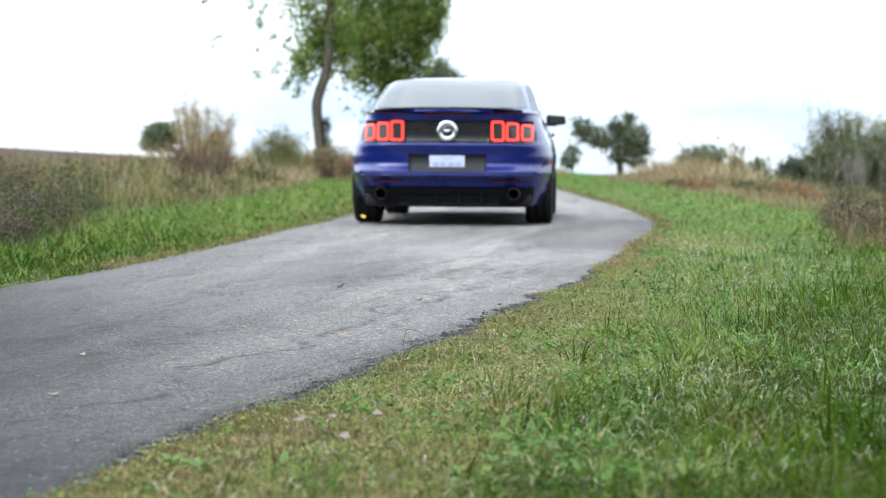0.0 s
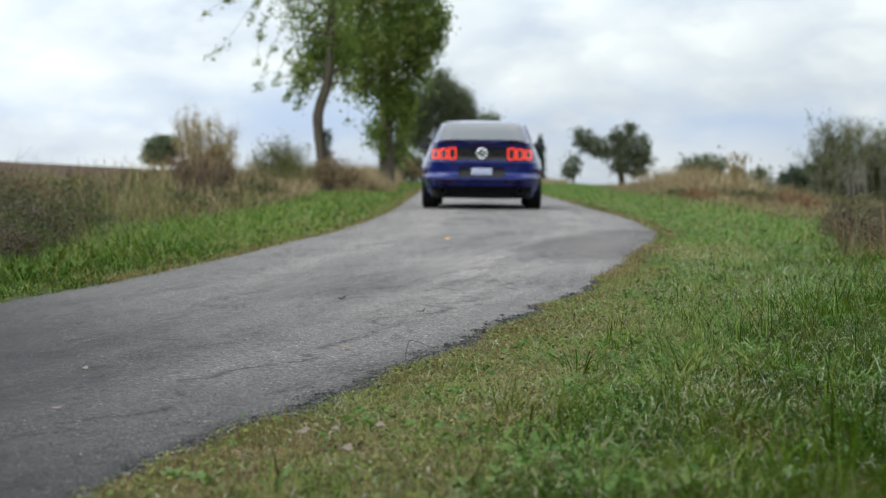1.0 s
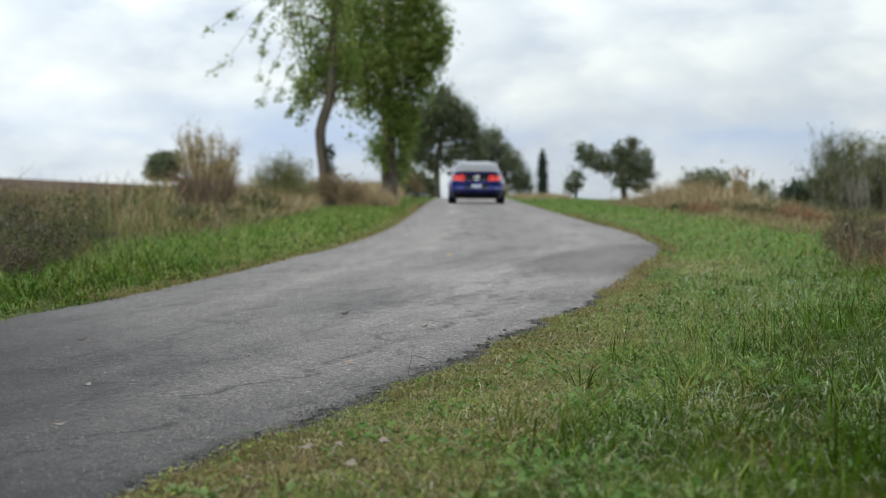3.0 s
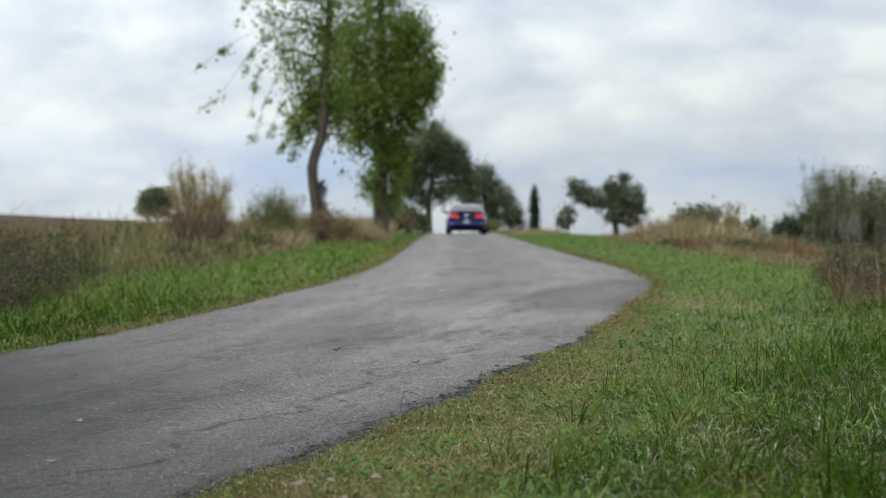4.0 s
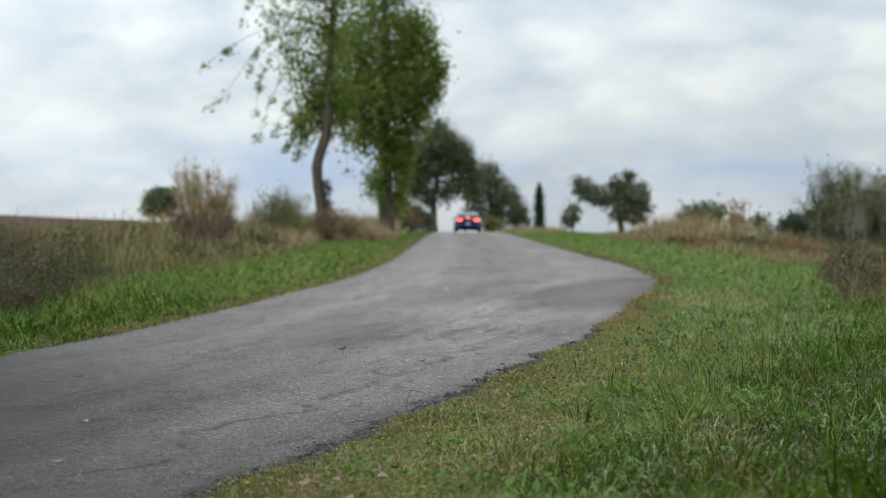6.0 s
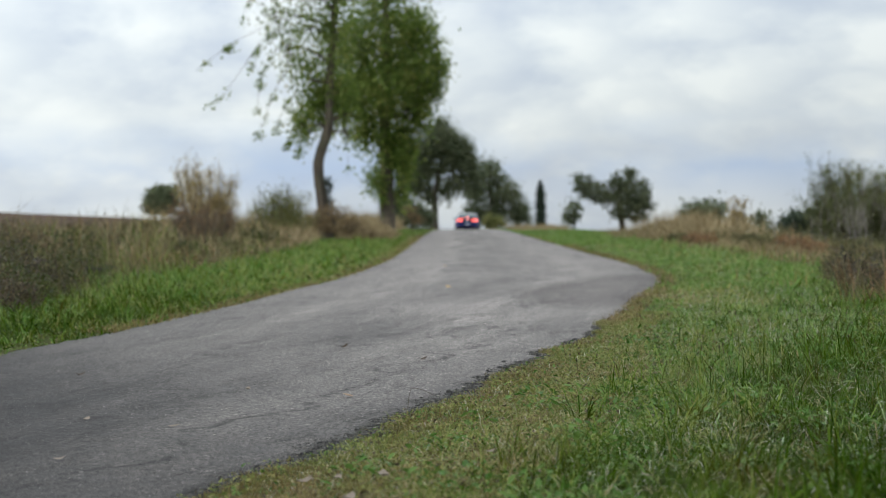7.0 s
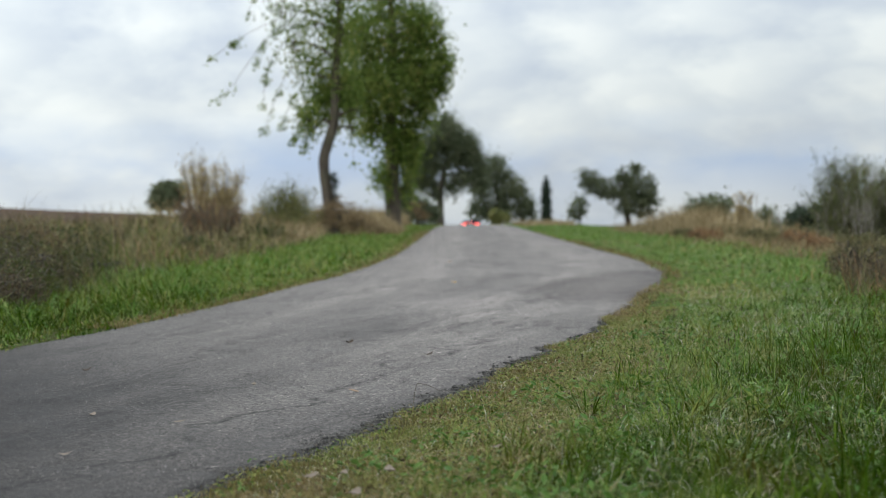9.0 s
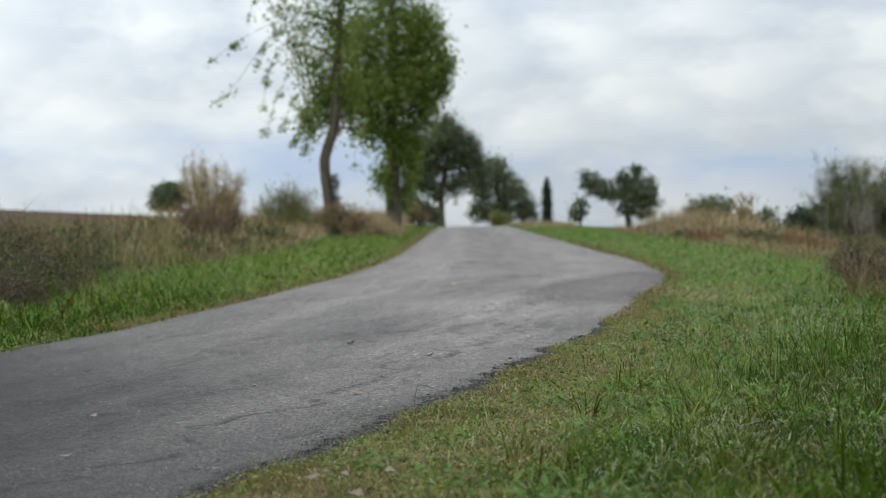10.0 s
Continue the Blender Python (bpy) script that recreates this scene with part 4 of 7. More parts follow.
def build_left_verge():
    rng = np.random.default_rng(12)
    pieces, shade, mixed, brown = [], [], [], []
    for n, each, y0, y1, h0, h1, w in ((5200, 9, 7.0, 18.0, 0.06, 0.20, 0.0040), (3800, 8, 17.0, 45.0, 0.07, 0.20, 0.0092), (1700, 7, 44.0, 110.0, 0.07, 0.17, 0.020)):
        x, y = scatter(rng, n, y0, y1, lambda y: x_left(y) - 2.1 + 0.3 * smooth01(y, 8, 20) - 0.7 * smooth01(y, 30, 45), lambda y: x_left(y) + 0.01, 1.2)
        c = wander(x, y, 1.2, 2.0) + 0.5 * wander(x, y, 4.0, 3.0)
        bx, by, way = tussocks(rng, x, y, each, 0.035)
        h = rng.uniform(h0, h1, len(bx)) * np.repeat((0.35 + 0.65 * smooth01(x_left(y) - x, 0.0, 0.7)) * np.clip(1 + 0.8 * c, 0.3, 2), each)
        deep = rng.uniform(0, 1, len(bx)) < 0.10 + 0.55 * smooth01(by, 18.0, 10.0)
        kind = np.repeat(rng.uniform(0, 1, len(x)) + 0.35 * wander(x, y, 0.9, 12.0) + 0.22 * smooth01(x_left(y) - x, 0.7, 0.1), each)
        olive, drying = (kind > 0.50) & ~deep, (kind > 0.98) & ~deep
        for sel, dest in ((deep, shade), (olive & ~drying, mixed), (drying, brown), (~deep & ~olive, pieces)):
            if sel.any():
                dest.append(blades(placed(bx[sel], by[sel]), h[sel], rng.uniform(0.6, 1.3, sel.sum()) * w, rng, 0.6, 1.1, way[sel], True))
    for n, mat, label in ((5500, MOSS, "short brown turf along the asphalt edge"), (900, STRAW, "tan grass litter along the asphalt edge")):
        x, y = scatter(rng, n, 15.0 if mat is STRAW else 10.0, 60.0, lambda y: x_left(y) - 0.10 - 0.004 * y, lambda y: x_left(y) + 0.05, 1.7)
        stuff("short_grass", label, "grass", *blades(placed(x, y, 0.0), rng.uniform(0.015, 0.05, n), rng.uniform(0.0014, 0.003, n) * np.clip(y / 12, 0.7, 3.0), rng, 1.0, 0.9, None, True), mat)
    stuff("verge_grass", "lush green grass strip beside the lane", "grass", *join(pieces), LUSH)
    stuff("verge_grass", "olive green grass in the strip beside the lane", "grass", *join(mixed), GRASS)
    stuff("short_grass", "yellowing grass in the strip beside the lane", "grass", *join(brown), TURF)
    stuff("deep_grass", "deep green grass at the near foot of the bank", "grass", *join(shade), DEEP_GRASS)
    # far verge on the other side
    x, y = scatter(rng, 16000, 40.0, 110.0, lambda y: x_right(y) - 0.03, lambda y: x_right(y) + 3.4, 1.2)
    stuff("verge_grass", "green grass strip running up to the crest", "grass", *blades(placed(x, y), rng.uniform(0.06, 0.17, len(x)), rng.uniform(0.006, 0.016, len(x)), rng, 0.5, 0.9, None, True), LUSH)
    # both verges behind the near stretch
    for left_of, right_of in ((lambda y: x_left(y) - 6.0, lambda y: x_left(y) - 0.02), (lambda y: x_right(y) + 0.02, lambda y: x_right(y) + 6.0)):
        x, y = scatter(rng, 9000, 2.8, -8.0, left_of, right_of, 1.2)
        stuff("verge_grass", "uncut green grass beside the near lane", "grass", *blades(placed(x, y), rng.uniform(0.06, 0.16, len(x)), rng.uniform(0.006, 0.013, len(x)), rng, 0.7, 1.1, None, True), GRASS)
    x, y = scatter(rng, 5000, 2.0, 8.5, lambda y: x_left(y) - 6.0, lambda y: x_left(y) - 0.02, 1.0)
    stuff("verge_grass", "uncut green grass at the foot of the near bank", "grass", *blades(placed(x, y), rng.uniform(0.06, 0.18, len(x)), rng.uniform(0.006, 0.012, len(x)), rng, 0.7, 1.1, None, True), GRASS)
    x, y = scatter(rng, 12000, 2.6, 18.0, lambda y: np.minimum(x_right(y) + 2.0, 0.28 * y + 0.8), lambda y: x_right(y) + 5.5, 1.0)
    stuff("verge_grass", "uncut green grass further from the lane", "grass", *blades(placed(x, y), rng.uniform(0.05, 0.13, len(x)), rng.uniform(0.004, 0.008, len(x)), rng, 0.7, 1.1, None, True), DEEP_GRASS)
    # weeds on the bank
    edge = lambda y: x_left(y) - 1.02 - 0.68 * smooth01(y, 11, 22) - 0.004 * y - 0.6 * smooth01(y, 32, 50)
    for n, each, mat, h0, h1, label in ((2600, 11, WEED, 0.18, 0.56, "dull olive and brown weeds on the bank"), (1500, 10, BROWN_WEED, 0.15, 0.55, "dark brown withered weeds on the bank"), (820, 9, STRAW, 0.2, 0.62, "pale tan grass tufts on the bank"), (420, 10, RED_WEED, 0.2, 0.6, "rust-brown weeds on the bank"), (650, 10, LUSH, 0.12, 0.36, "green grass tufts among the weeds"), (1300, 10, GRASS, 0.18, 0.5, "olive green grass among the weeds")):
        x, y = scatter(rng, n, 21.0 if mat is STRAW else 8.0, 36.0 if mat is GRASS else 75.0, lambda y: edge(y) - 4.8, edge, 1.6)
        c = wander(x, y, 0.55, 5.0) + 0.4 * wander(x, y, 1.7, 1.0)
        bx, by, way = tussocks(rng, x, y, each, 0.075)
        h = rng.uniform(h0, h1, len(bx)) * np.repeat(np.clip(1 + 0.9 * c, 0.3, 1.8) * (0.6 + 0.4 * smooth01(edge(y) - x, 0, 0.8)) * rng.uniform(0.6, 1.25, len(x)), each)
        stuff("dry_weeds", label, "weeds", *blades(placed(bx, by), h, rng.uniform(0.0025, 0.007, len(bx)) * np.clip(by / 25, 0.45, 1.4), rng, 0.4, 0.8, way, True), mat)
    x, y = scatter(rng, 5000, 18.0, 75.0, lambda y: edge(y) - 4.8, lambda y: edge(y) - 0.3, 1.5)
    stuff("dry_stalks", "straw-coloured dry stalks on the bank", "weeds", *blades(placed(x, y), rng.uniform(0.2, 0.62, len(x)), rng.uniform(0.002, 0.005, len(x)) * np.clip(y / 25, 0.45, 1.4), rng, 0.35, 0.5, None, True), STRAW)
    x, y = scatter(rng, 9000, 30.0, 60.0, lambda y: x_left(y) - 3.6, lambda y: x_left(y) - 1.85 - 0.5 * smooth01(y, 32, 50), 1.0)
    stuff("tall_dry_grass", "soft tan grass along the foot of the bank", "grass", *blades(placed(x, y), rng.uniform(0.25, 0.6, len(x)), rng.uniform(0.004, 0.009, len(x)), rng, 0.45, 0.8, None, True), STRAW)
    x, y = scatter(rng, 9000, 49.0, 61.0, lambda y: x_left(y) - 3.0, lambda y: x_left(y) - 0.6, 1.0)
    h = rng.uniform(0.3, 0.72, len(x)) * smooth01(x_left(y) - x, 0.4, 1.4)
    stuff("tall_dry_grass", "hump of soft tan grass between the roadside trees", "grass", *blades(placed(x, y), h, rng.uniform(0.004, 0.010, len(x)), rng, 0.35, 0.6, None, True), STRAW)
    # pale grass round the feet of the trees
    x, y = scatter(rng, 12000, 46.0, 92.0, lambda y: x_left(y) - 3.3, lambda y: x_left(y) - 1.4, 1.0)
    stuff("tall_dry_grass", "pale tan grass round the feet of the roadside trees", "grass", *blades(placed(x, y), rng.uniform(0.4, 1.05, len(x)), rng.uniform(0.004, 0.012, len(x)), rng, 0.4, 0.6, None, True), STRAW)


build_right_verge()
build_left_verge()


# ---------------------------------------------------------------- trees and shrubs
def tree(name, label, category, base, trunk, blobs, leaf, bark, leaf_size, seed, twigs=10, per_clump=14, spread=0.16, droop=0.2, sink=0.15, strands=(), lots=1.0):
    """trunk: (x, y, z, radius) in world metres from the foot up. blobs: (x, y, z, rx, ry, rz, leaves)."""
    rng = np.random.default_rng(seed)
    bx, by = base
    bz = float(ground_z(bx, by)) - sink
    root = tagged(new(name), label, category)
    root.location = (bx, by, bz)
    o = np.array([bx, by, bz])
    tp = np.array([(a, b, c) for a, b, c, _ in trunk], float)
    tp[0] = (tp[0][0], tp[0][1], bz)
    tr = np.array([r for *_, r in trunk])
    n = 26
    line = curve_pts(tp, n)
    rad = np.interp(np.linspace(0, 1, n), np.linspace(0, 1, len(tr)), tr)
    rad[0] *= 1.35
    rad[1] *= 1.1
    v, t = tube(line - o, rad, 10, rng, 0.06)
    child("trunk", tri_mesh("trunk", v, t, bark, True), root)
    limb_bits, leaf_c = [], []
    for (cx, cy, cz, rx, ry, rz, count) in blobs:
        c = np.array([cx, cy, cz])
        low = line[:, 2] < cz - 0.15 * rz
        cand = line[low] if low.sum() > 2 else line[:3]
        i = int(np.argmin(np.linalg.norm(cand - c, axis=1)))
        start, r0 = cand[i], rad[i] * 0.5
        mid = (start + c) / 2 + rng.normal(0, 0.12, 3) * (rx + rz) / 2 + (0, 0, 0.15 * rz)
        pts = curve_pts([start, mid, c + rng.normal(0, 0.1, 3)], 9)
        v, t = tube(pts - o, np.linspace(r0, max(min(0.012, r0 * 0.6), r0 * 0.25), 9), 6, rng, 0.05)
        child("limb", tri_mesh("limb", v, t, bark, True), root)
        m = max(3, int(count * lots) // per_clump)
        d = rng.normal(size=(m, 3))
        d /= np.linalg.norm(d, axis=1)[:, None]
        cl = c + d * (rng.uniform(0.15, 1.0, m) ** 0.5)[:, None] * [rx, ry, rz]
        for k in range(min(m, twigs)):
            w = curve_pts([c, (c + cl[k]) / 2 + rng.normal(0, 0.06, 3), cl[k]], 6)
            limb_bits.append(tube(w - o, np.linspace(max(0.01, r0 * 0.22), 0.004, 6), 3))
        own = np.repeat(cl, per_clump, axis=0)
        s = spread * rng.uniform(0.6, 1.5, m).repeat(per_clump)
        leaf_c.append(own + rng.normal(size=own.shape) * s[:, None] * [1, 1, 1 + droop])
    for pts, count, bare in strands:
        w = curve_pts(pts, 12)
        v, t = tube(w - o, np.linspace(0.007, 0.003, 12), 5)
        child("hanging_branch", tri_mesh("hanging_branch", v, t, bark, True), root)
        f = np.repeat(rng.uniform(bare, 1.0, count // 9), 9) + rng.normal(0, 0.012, (count // 9) * 9)
        along = np.stack([np.interp(f * 11, np.arange(12), w[:, i]) for i in range(3)], -1)
        leaf_c.append(along + rng.normal(size=along.shape) * [0.065, 0.065, 0.06] - (0, 0, 0.05))
    v, t = join(limb_bits)
    tagged(child("twig_mass", tri_mesh("twig_mass", v, t, bark, True), root), kind="stuff")
    lc = np.concatenate(leaf_c)
    v, t = leaves(lc - o, np.full(len(lc), leaf_size), rng, droop)
    tagged(child("crown", tri_mesh("crown", v, t, leaf), root), kind="stuff")
    return root


tree("roadside_tree", "slender tree with crooked trunk and sparse drooping branches on the bank", "tree", (-2.95, 46.0),
     [(-2.97, 46, 0, 0.17), (-2.99, 46, 0.8, 0.145), (-3.09, 46, 1.5, 0.135), (-3.10, 46, 1.95, 0.13), (-2.96, 46, 2.4, 0.125), (-2.83, 46, 2.9, 0.12), (-2.80, 46, 3.8, 0.105), (-2.72, 46, 5.0, 0.09), (-2.66, 46, 6.2, 0.07), (-2.8, 46, 7.6, 0.03)],
     [(-3.0, 46.6, 3.35, 0.62, 0.5, 0.62, 1900), (-3.45, 45.9, 2.85, 0.34, 0.4, 0.42, 520), (-2.62, 46.1, 3.7, 0.5, 0.5, 0.6, 800), (-3.3, 46.3, 4.2, 0.65, 0.8, 0.5, 700), (-3.85, 46, 4.75, 0.40, 0.6, 0.5, 170),
      (-4.1, 46, 5.5, 0.55, 0.6, 0.42, 170), (-3.25, 46, 5.2, 0.65, 0.8, 0.6, 430), (-2.6, 46, 5.0, 0.55, 0.7, 0.7, 750), (-3.5, 46, 6.1, 0.7, 0.8, 0.5, 340), (-2.6, 46, 6.3, 0.9, 0.9, 0.8, 1300), (-3.3, 46, 7.3, 1.0, 1.0, 0.9, 1500),
      (-2.45, 46, 2.7, 0.16, 0.2, 0.3, 60), (-2.35, 46, 3.1, 0.25, 0.3, 0.3, 140)],
     LEAF_LIGHT, BARK, 0.074, 21, twigs=16, per_clump=8, spread=0.11, droop=0.8, lots=1.45,
     strands=(([(-3.7, 46, 5.5), (-4.4, 46, 5.25), (-5.0, 45.9, 4.95), (-5.35, 45.9, 4.7)], 72, 0.72), ([(-5.1, 45.9, 4.9), (-5.6, 45.9, 4.55), (-6.05, 45.9, 4.2)], 18, 0.5), ([(-4.5, 46, 4.9), (-5.05, 46, 4.1), (-5.4, 46, 3.65), (-5.8, 46, 3.3)], 36, 0.66),
              ([(-3.9, 46, 4.9), (-4.4, 46, 4.3), (-4.55, 46, 3.6), (-4.6, 46, 3.2)], 108, 0.2), ([(-3.8, 46, 4.3), (-4.2, 46, 3.6), (-4.5, 46, 2.8), (-4.6, 46, 2.6)], 90, 0.25), ([(-3.6, 46, 3.7), (-3.95, 46, 3.2), (-4.15, 46, 2.7)], 81, 0.2),
              ([(-3.3, 46, 3.3), (-3.7, 46, 2.7), (-3.95, 46, 2.25)], 90, 0.2), ([(-3.4, 46, 2.9), (-3.55, 46, 2.4), (-3.6, 46, 2.1)], 81, 0.2), ([(-2.6, 46, 3.3), (-2.42, 46, 2.7), (-2.35, 46, 1.6)], 54, 0.2), ([(-2.7, 46, 3.1), (-2.2, 46, 2.6), (-2.0, 46, 2.1)], 45, 0.3),
              ([(-3.7, 46, 5.9), (-4.4, 46, 6.2), (-4.8, 46, 5.8), (-4.95, 46, 5.3)], 150, 0.2), ([(-3.5, 46, 5.2), (-4.2, 46, 5.1), (-4.65, 46, 4.6), (-4.75, 46, 4.2)], 108, 0.3)))
HIGH_CROWN = [(-1.95, 62, 4.7, 1.25, 1.4, 1.15, 4400), (-0.8, 62, 5.3, 0.85, 1.0, 0.95, 2600), (-0.85, 62, 4.0, 0.45, 0.7, 0.6, 1000), (-1.9, 62, 6.6, 1.35, 1.3, 1.2, 3600), (-0.85, 62, 6.7, 0.65, 0.8, 0.7, 1200), (-2.95, 62, 4.6, 0.75, 0.9, 0.85, 1800),
              (-3.1, 62, 6.0, 0.8, 0.9, 1.0, 1600), (-2.6, 62, 3.35, 0.55, 0.6, 0.5, 900), (-1.7, 62, 3.2, 0.6, 0.8, 0.5, 1100), (-2.0, 62, 8.4, 1.2, 1.2, 1.0, 2000), (-0.08, 62, 5.5, 0.26, 0.4, 0.45, 240), (-0.3, 62, 6.2, 0.25, 0.3, 0.25, 130), (-0.35, 62, 4.8, 0.35, 0.4, 0.4, 300)]
LOW_GROWTH = [(-2.3, 61.7, 1.75, 0.24, 0.4, 0.26, 420), (-1.4, 61.9, 2.35, 0.28, 0.4, 0.55, 800), (-1.45, 62, 1.45, 0.20, 0.4, 0.42, 380), (-1.85, 61.7, 2.6, 0.42, 0.3, 0.3, 380), (-1.15, 62, 2.9, 0.28, 0.4, 0.4, 420), (-2.05, 61.7, 1.3, 0.14, 0.3, 0.4, 160)]
tree("roadside_tree", "leafy green tree with a thick trunk beside the lane", "tree", (-1.9, 62.0),
     [(-1.9, 62, 0, 0.28), (-1.92, 62, 1.5, 0.25), (-1.95, 62, 3.0, 0.22), (-1.95, 62, 5.0, 0.17), (-1.9, 62, 7.0, 0.12), (-1.9, 62, 9.0, 0.04)],
     HIGH_CROWN + LOW_GROWTH,
     LEAF_LIGHT, BARK, 0.096, 22, twigs=14, per_clump=14, spread=0.14, droop=0.7, lots=1.5)
tree("field_tree", "dark round-headed tree past the crest beside the lane", "tree", (-0.68, 115.0),
     [(-0.68, 115, 0, 0.27), (-0.66, 115, 1.1, 0.21), (-0.62, 115, 1.9, 0.19), (-0.45, 115, 2.8, 0.14), (-0.3, 115, 3.8, 0.09), (-0.25, 115, 5.0, 0.04)],
     [(-0.2, 115, 5.25, 0.95, 1.0, 0.75, 2500), (0.7, 115, 4.6, 0.8, 0.9, 0.7, 1800), (1.35, 115, 3.75, 0.65, 0.7, 0.55, 1150), (-1.2, 115, 4.5, 0.85, 0.9, 0.85, 1900), (-1.95, 115, 3.5, 0.8, 0.8, 0.8, 1500), (-1.1, 115, 3.2, 0.5, 0.5, 0.45, 620),
      (0.35, 115, 3.75, 0.5, 0.5, 0.35, 560), (1.8, 115, 2.9, 0.4, 0.5, 0.4, 450), (-1.6, 115, 2.3, 0.6, 0.6, 0.5, 800), (-0.25, 115, 3.45, 0.35, 0.4, 0.25, 260), (1.2, 115, 4.6, 0.4, 0.4, 0.35, 330), (-0.25, 115, 6.1, 0.5, 0.5, 0.25, 330), (0.75, 115, 2.9, 0.35, 0.4, 0.22, 220), (-1.0, 115, 1.7, 0.35, 0.4, 0.3, 280), (0.05, 115, 2.15, 0.5, 0.5, 0.4, 560), (0.75, 115, 2.45, 0.3, 0.4, 0.35, 280), (1.9, 115, 2.2, 0.3, 0.4, 0.4, 260), (-2.3, 115, 2.6, 0.5, 0.5, 0.5, 500)],
     LEAF_DARK, BARK_DARK, 0.14, 23, twigs=14, per_clump=9, spread=0.24, lots=1.5)
tree("field_tree", "broad dark green tree low behind the crest", "tree", (4.3, 168.0),
     [(4.3, 168, 0, 0.3), (4.25, 168, 1.0, 0.26), (4.1, 168, 2.5, 0.18), (4.0, 168, 4.2, 0.08)],
     [(3.85, 168, 3.9, 1.5, 1.6, 1.2, 1840), (5.25, 168, 2.5, 1.35, 1.5, 1.2, 1600), (6.4, 168, 0.9, 1.1, 1.3, 1.2, 1200), (2.8, 168, 2.3, 1.0, 1.2, 1.1, 1040), (2.5, 168, 0.6, 1.0, 1.2, 1.0, 1040), (4.3, 168, 0.6, 1.4, 1.4, 1.1, 1360), (2.0, 168, 3.2, 0.6, 0.7, 0.6, 336), (4.2, 168, 5.0, 0.6, 0.7, 0.4, 304), (7.2, 168, 0.2, 0.5, 0.7, 0.7, 304), (6.3, 168, 2.3, 0.5, 0.7, 0.5, 256)],
     LEAF_DARK, BARK_DARK, 0.21, 24, per_clump=9, spread=0.24)
tree("shrub", "low brownish bush under the far trees beyond the crest", "shrub", (3.85, 160.0), [(3.85, 160, 0, 0.06), (3.85, 160, 0.0, 0.04), (3.85, 160, 0.3, 0.02)],
     [(3.65, 160, 0.0, 0.5, 0.6, 0.5, 560), (4.5, 160, -0.1, 0.6, 0.6, 0.45, 560), (4.0, 160, -0.7, 0.6, 0.6, 0.5, 420)], LEAF_OLIVE, BARK_DARK, 0.15, 124, per_clump=8, spread=0.14)
tree("shrub", "dark low shrub between the roadside trees", "shrub", (-2.1, 85.0), [(-2.1, 85, 0, 0.06), (-2.1, 85, 0.5, 0.045), (-2.05, 85, 1.0, 0.02)],
     [(-2.2, 85, 1.15, 0.42, 0.5, 0.42, 900), (-1.75, 85, 0.9, 0.45, 0.5, 0.5, 1000), (-1.2, 85, 0.75, 0.36, 0.4, 0.4, 600), (-0.85, 85, 0.45, 0.32, 0.4, 0.38, 700), (-1.4, 85, 0.4, 0.45, 0.4, 0.4, 700), (-2.1, 85, 0.55, 0.6, 0.5, 0.4, 700)], LEAF_DARK, BARK_DARK, 0.11, 125, per_clump=8, spread=0.11)
tree("shrub", "small rust-brown shrub between the roadside trees", "shrub", (-1.4, 78.0), [(-1.4, 78, 0, 0.04), (-1.4, 78, 0.3, 0.03), (-1.38, 78, 0.6, 0.015)],
     [(-1.45, 78, 0.75, 0.2, 0.3, 0.25, 200), (-1.2, 78, 0.45, 0.22, 0.3, 0.22, 180)], LEAF_RUST, BARK_DARK, 0.07, 126, per_clump=7, spread=0.1, droop=-0.6)
tree("cypress", "tall narrow dark cypress far off", "tree", (9.65, 190.0), [(9.65, 190, 0, 0.16), (9.65, 190, 1.0, 0.12), (9.65, 190, 3.4, 0.03)],
     [(9.65, 190, z, 0.40 * w, 0.40 * w, 0.6, int(700 * w)) for z, w in ((-1.6, 0.9), (-0.9, 1.0), (-0.2, 1.0), (0.5, 1.0), (1.2, 0.95), (1.9, 0.8), (2.5, 0.6), (3.0, 0.42), (3.4, 0.25))],
     LEAF_CYPRESS, BARK_DARK, 0.19, 25, twigs=3, per_clump=10, spread=0.15, droop=-0.8)
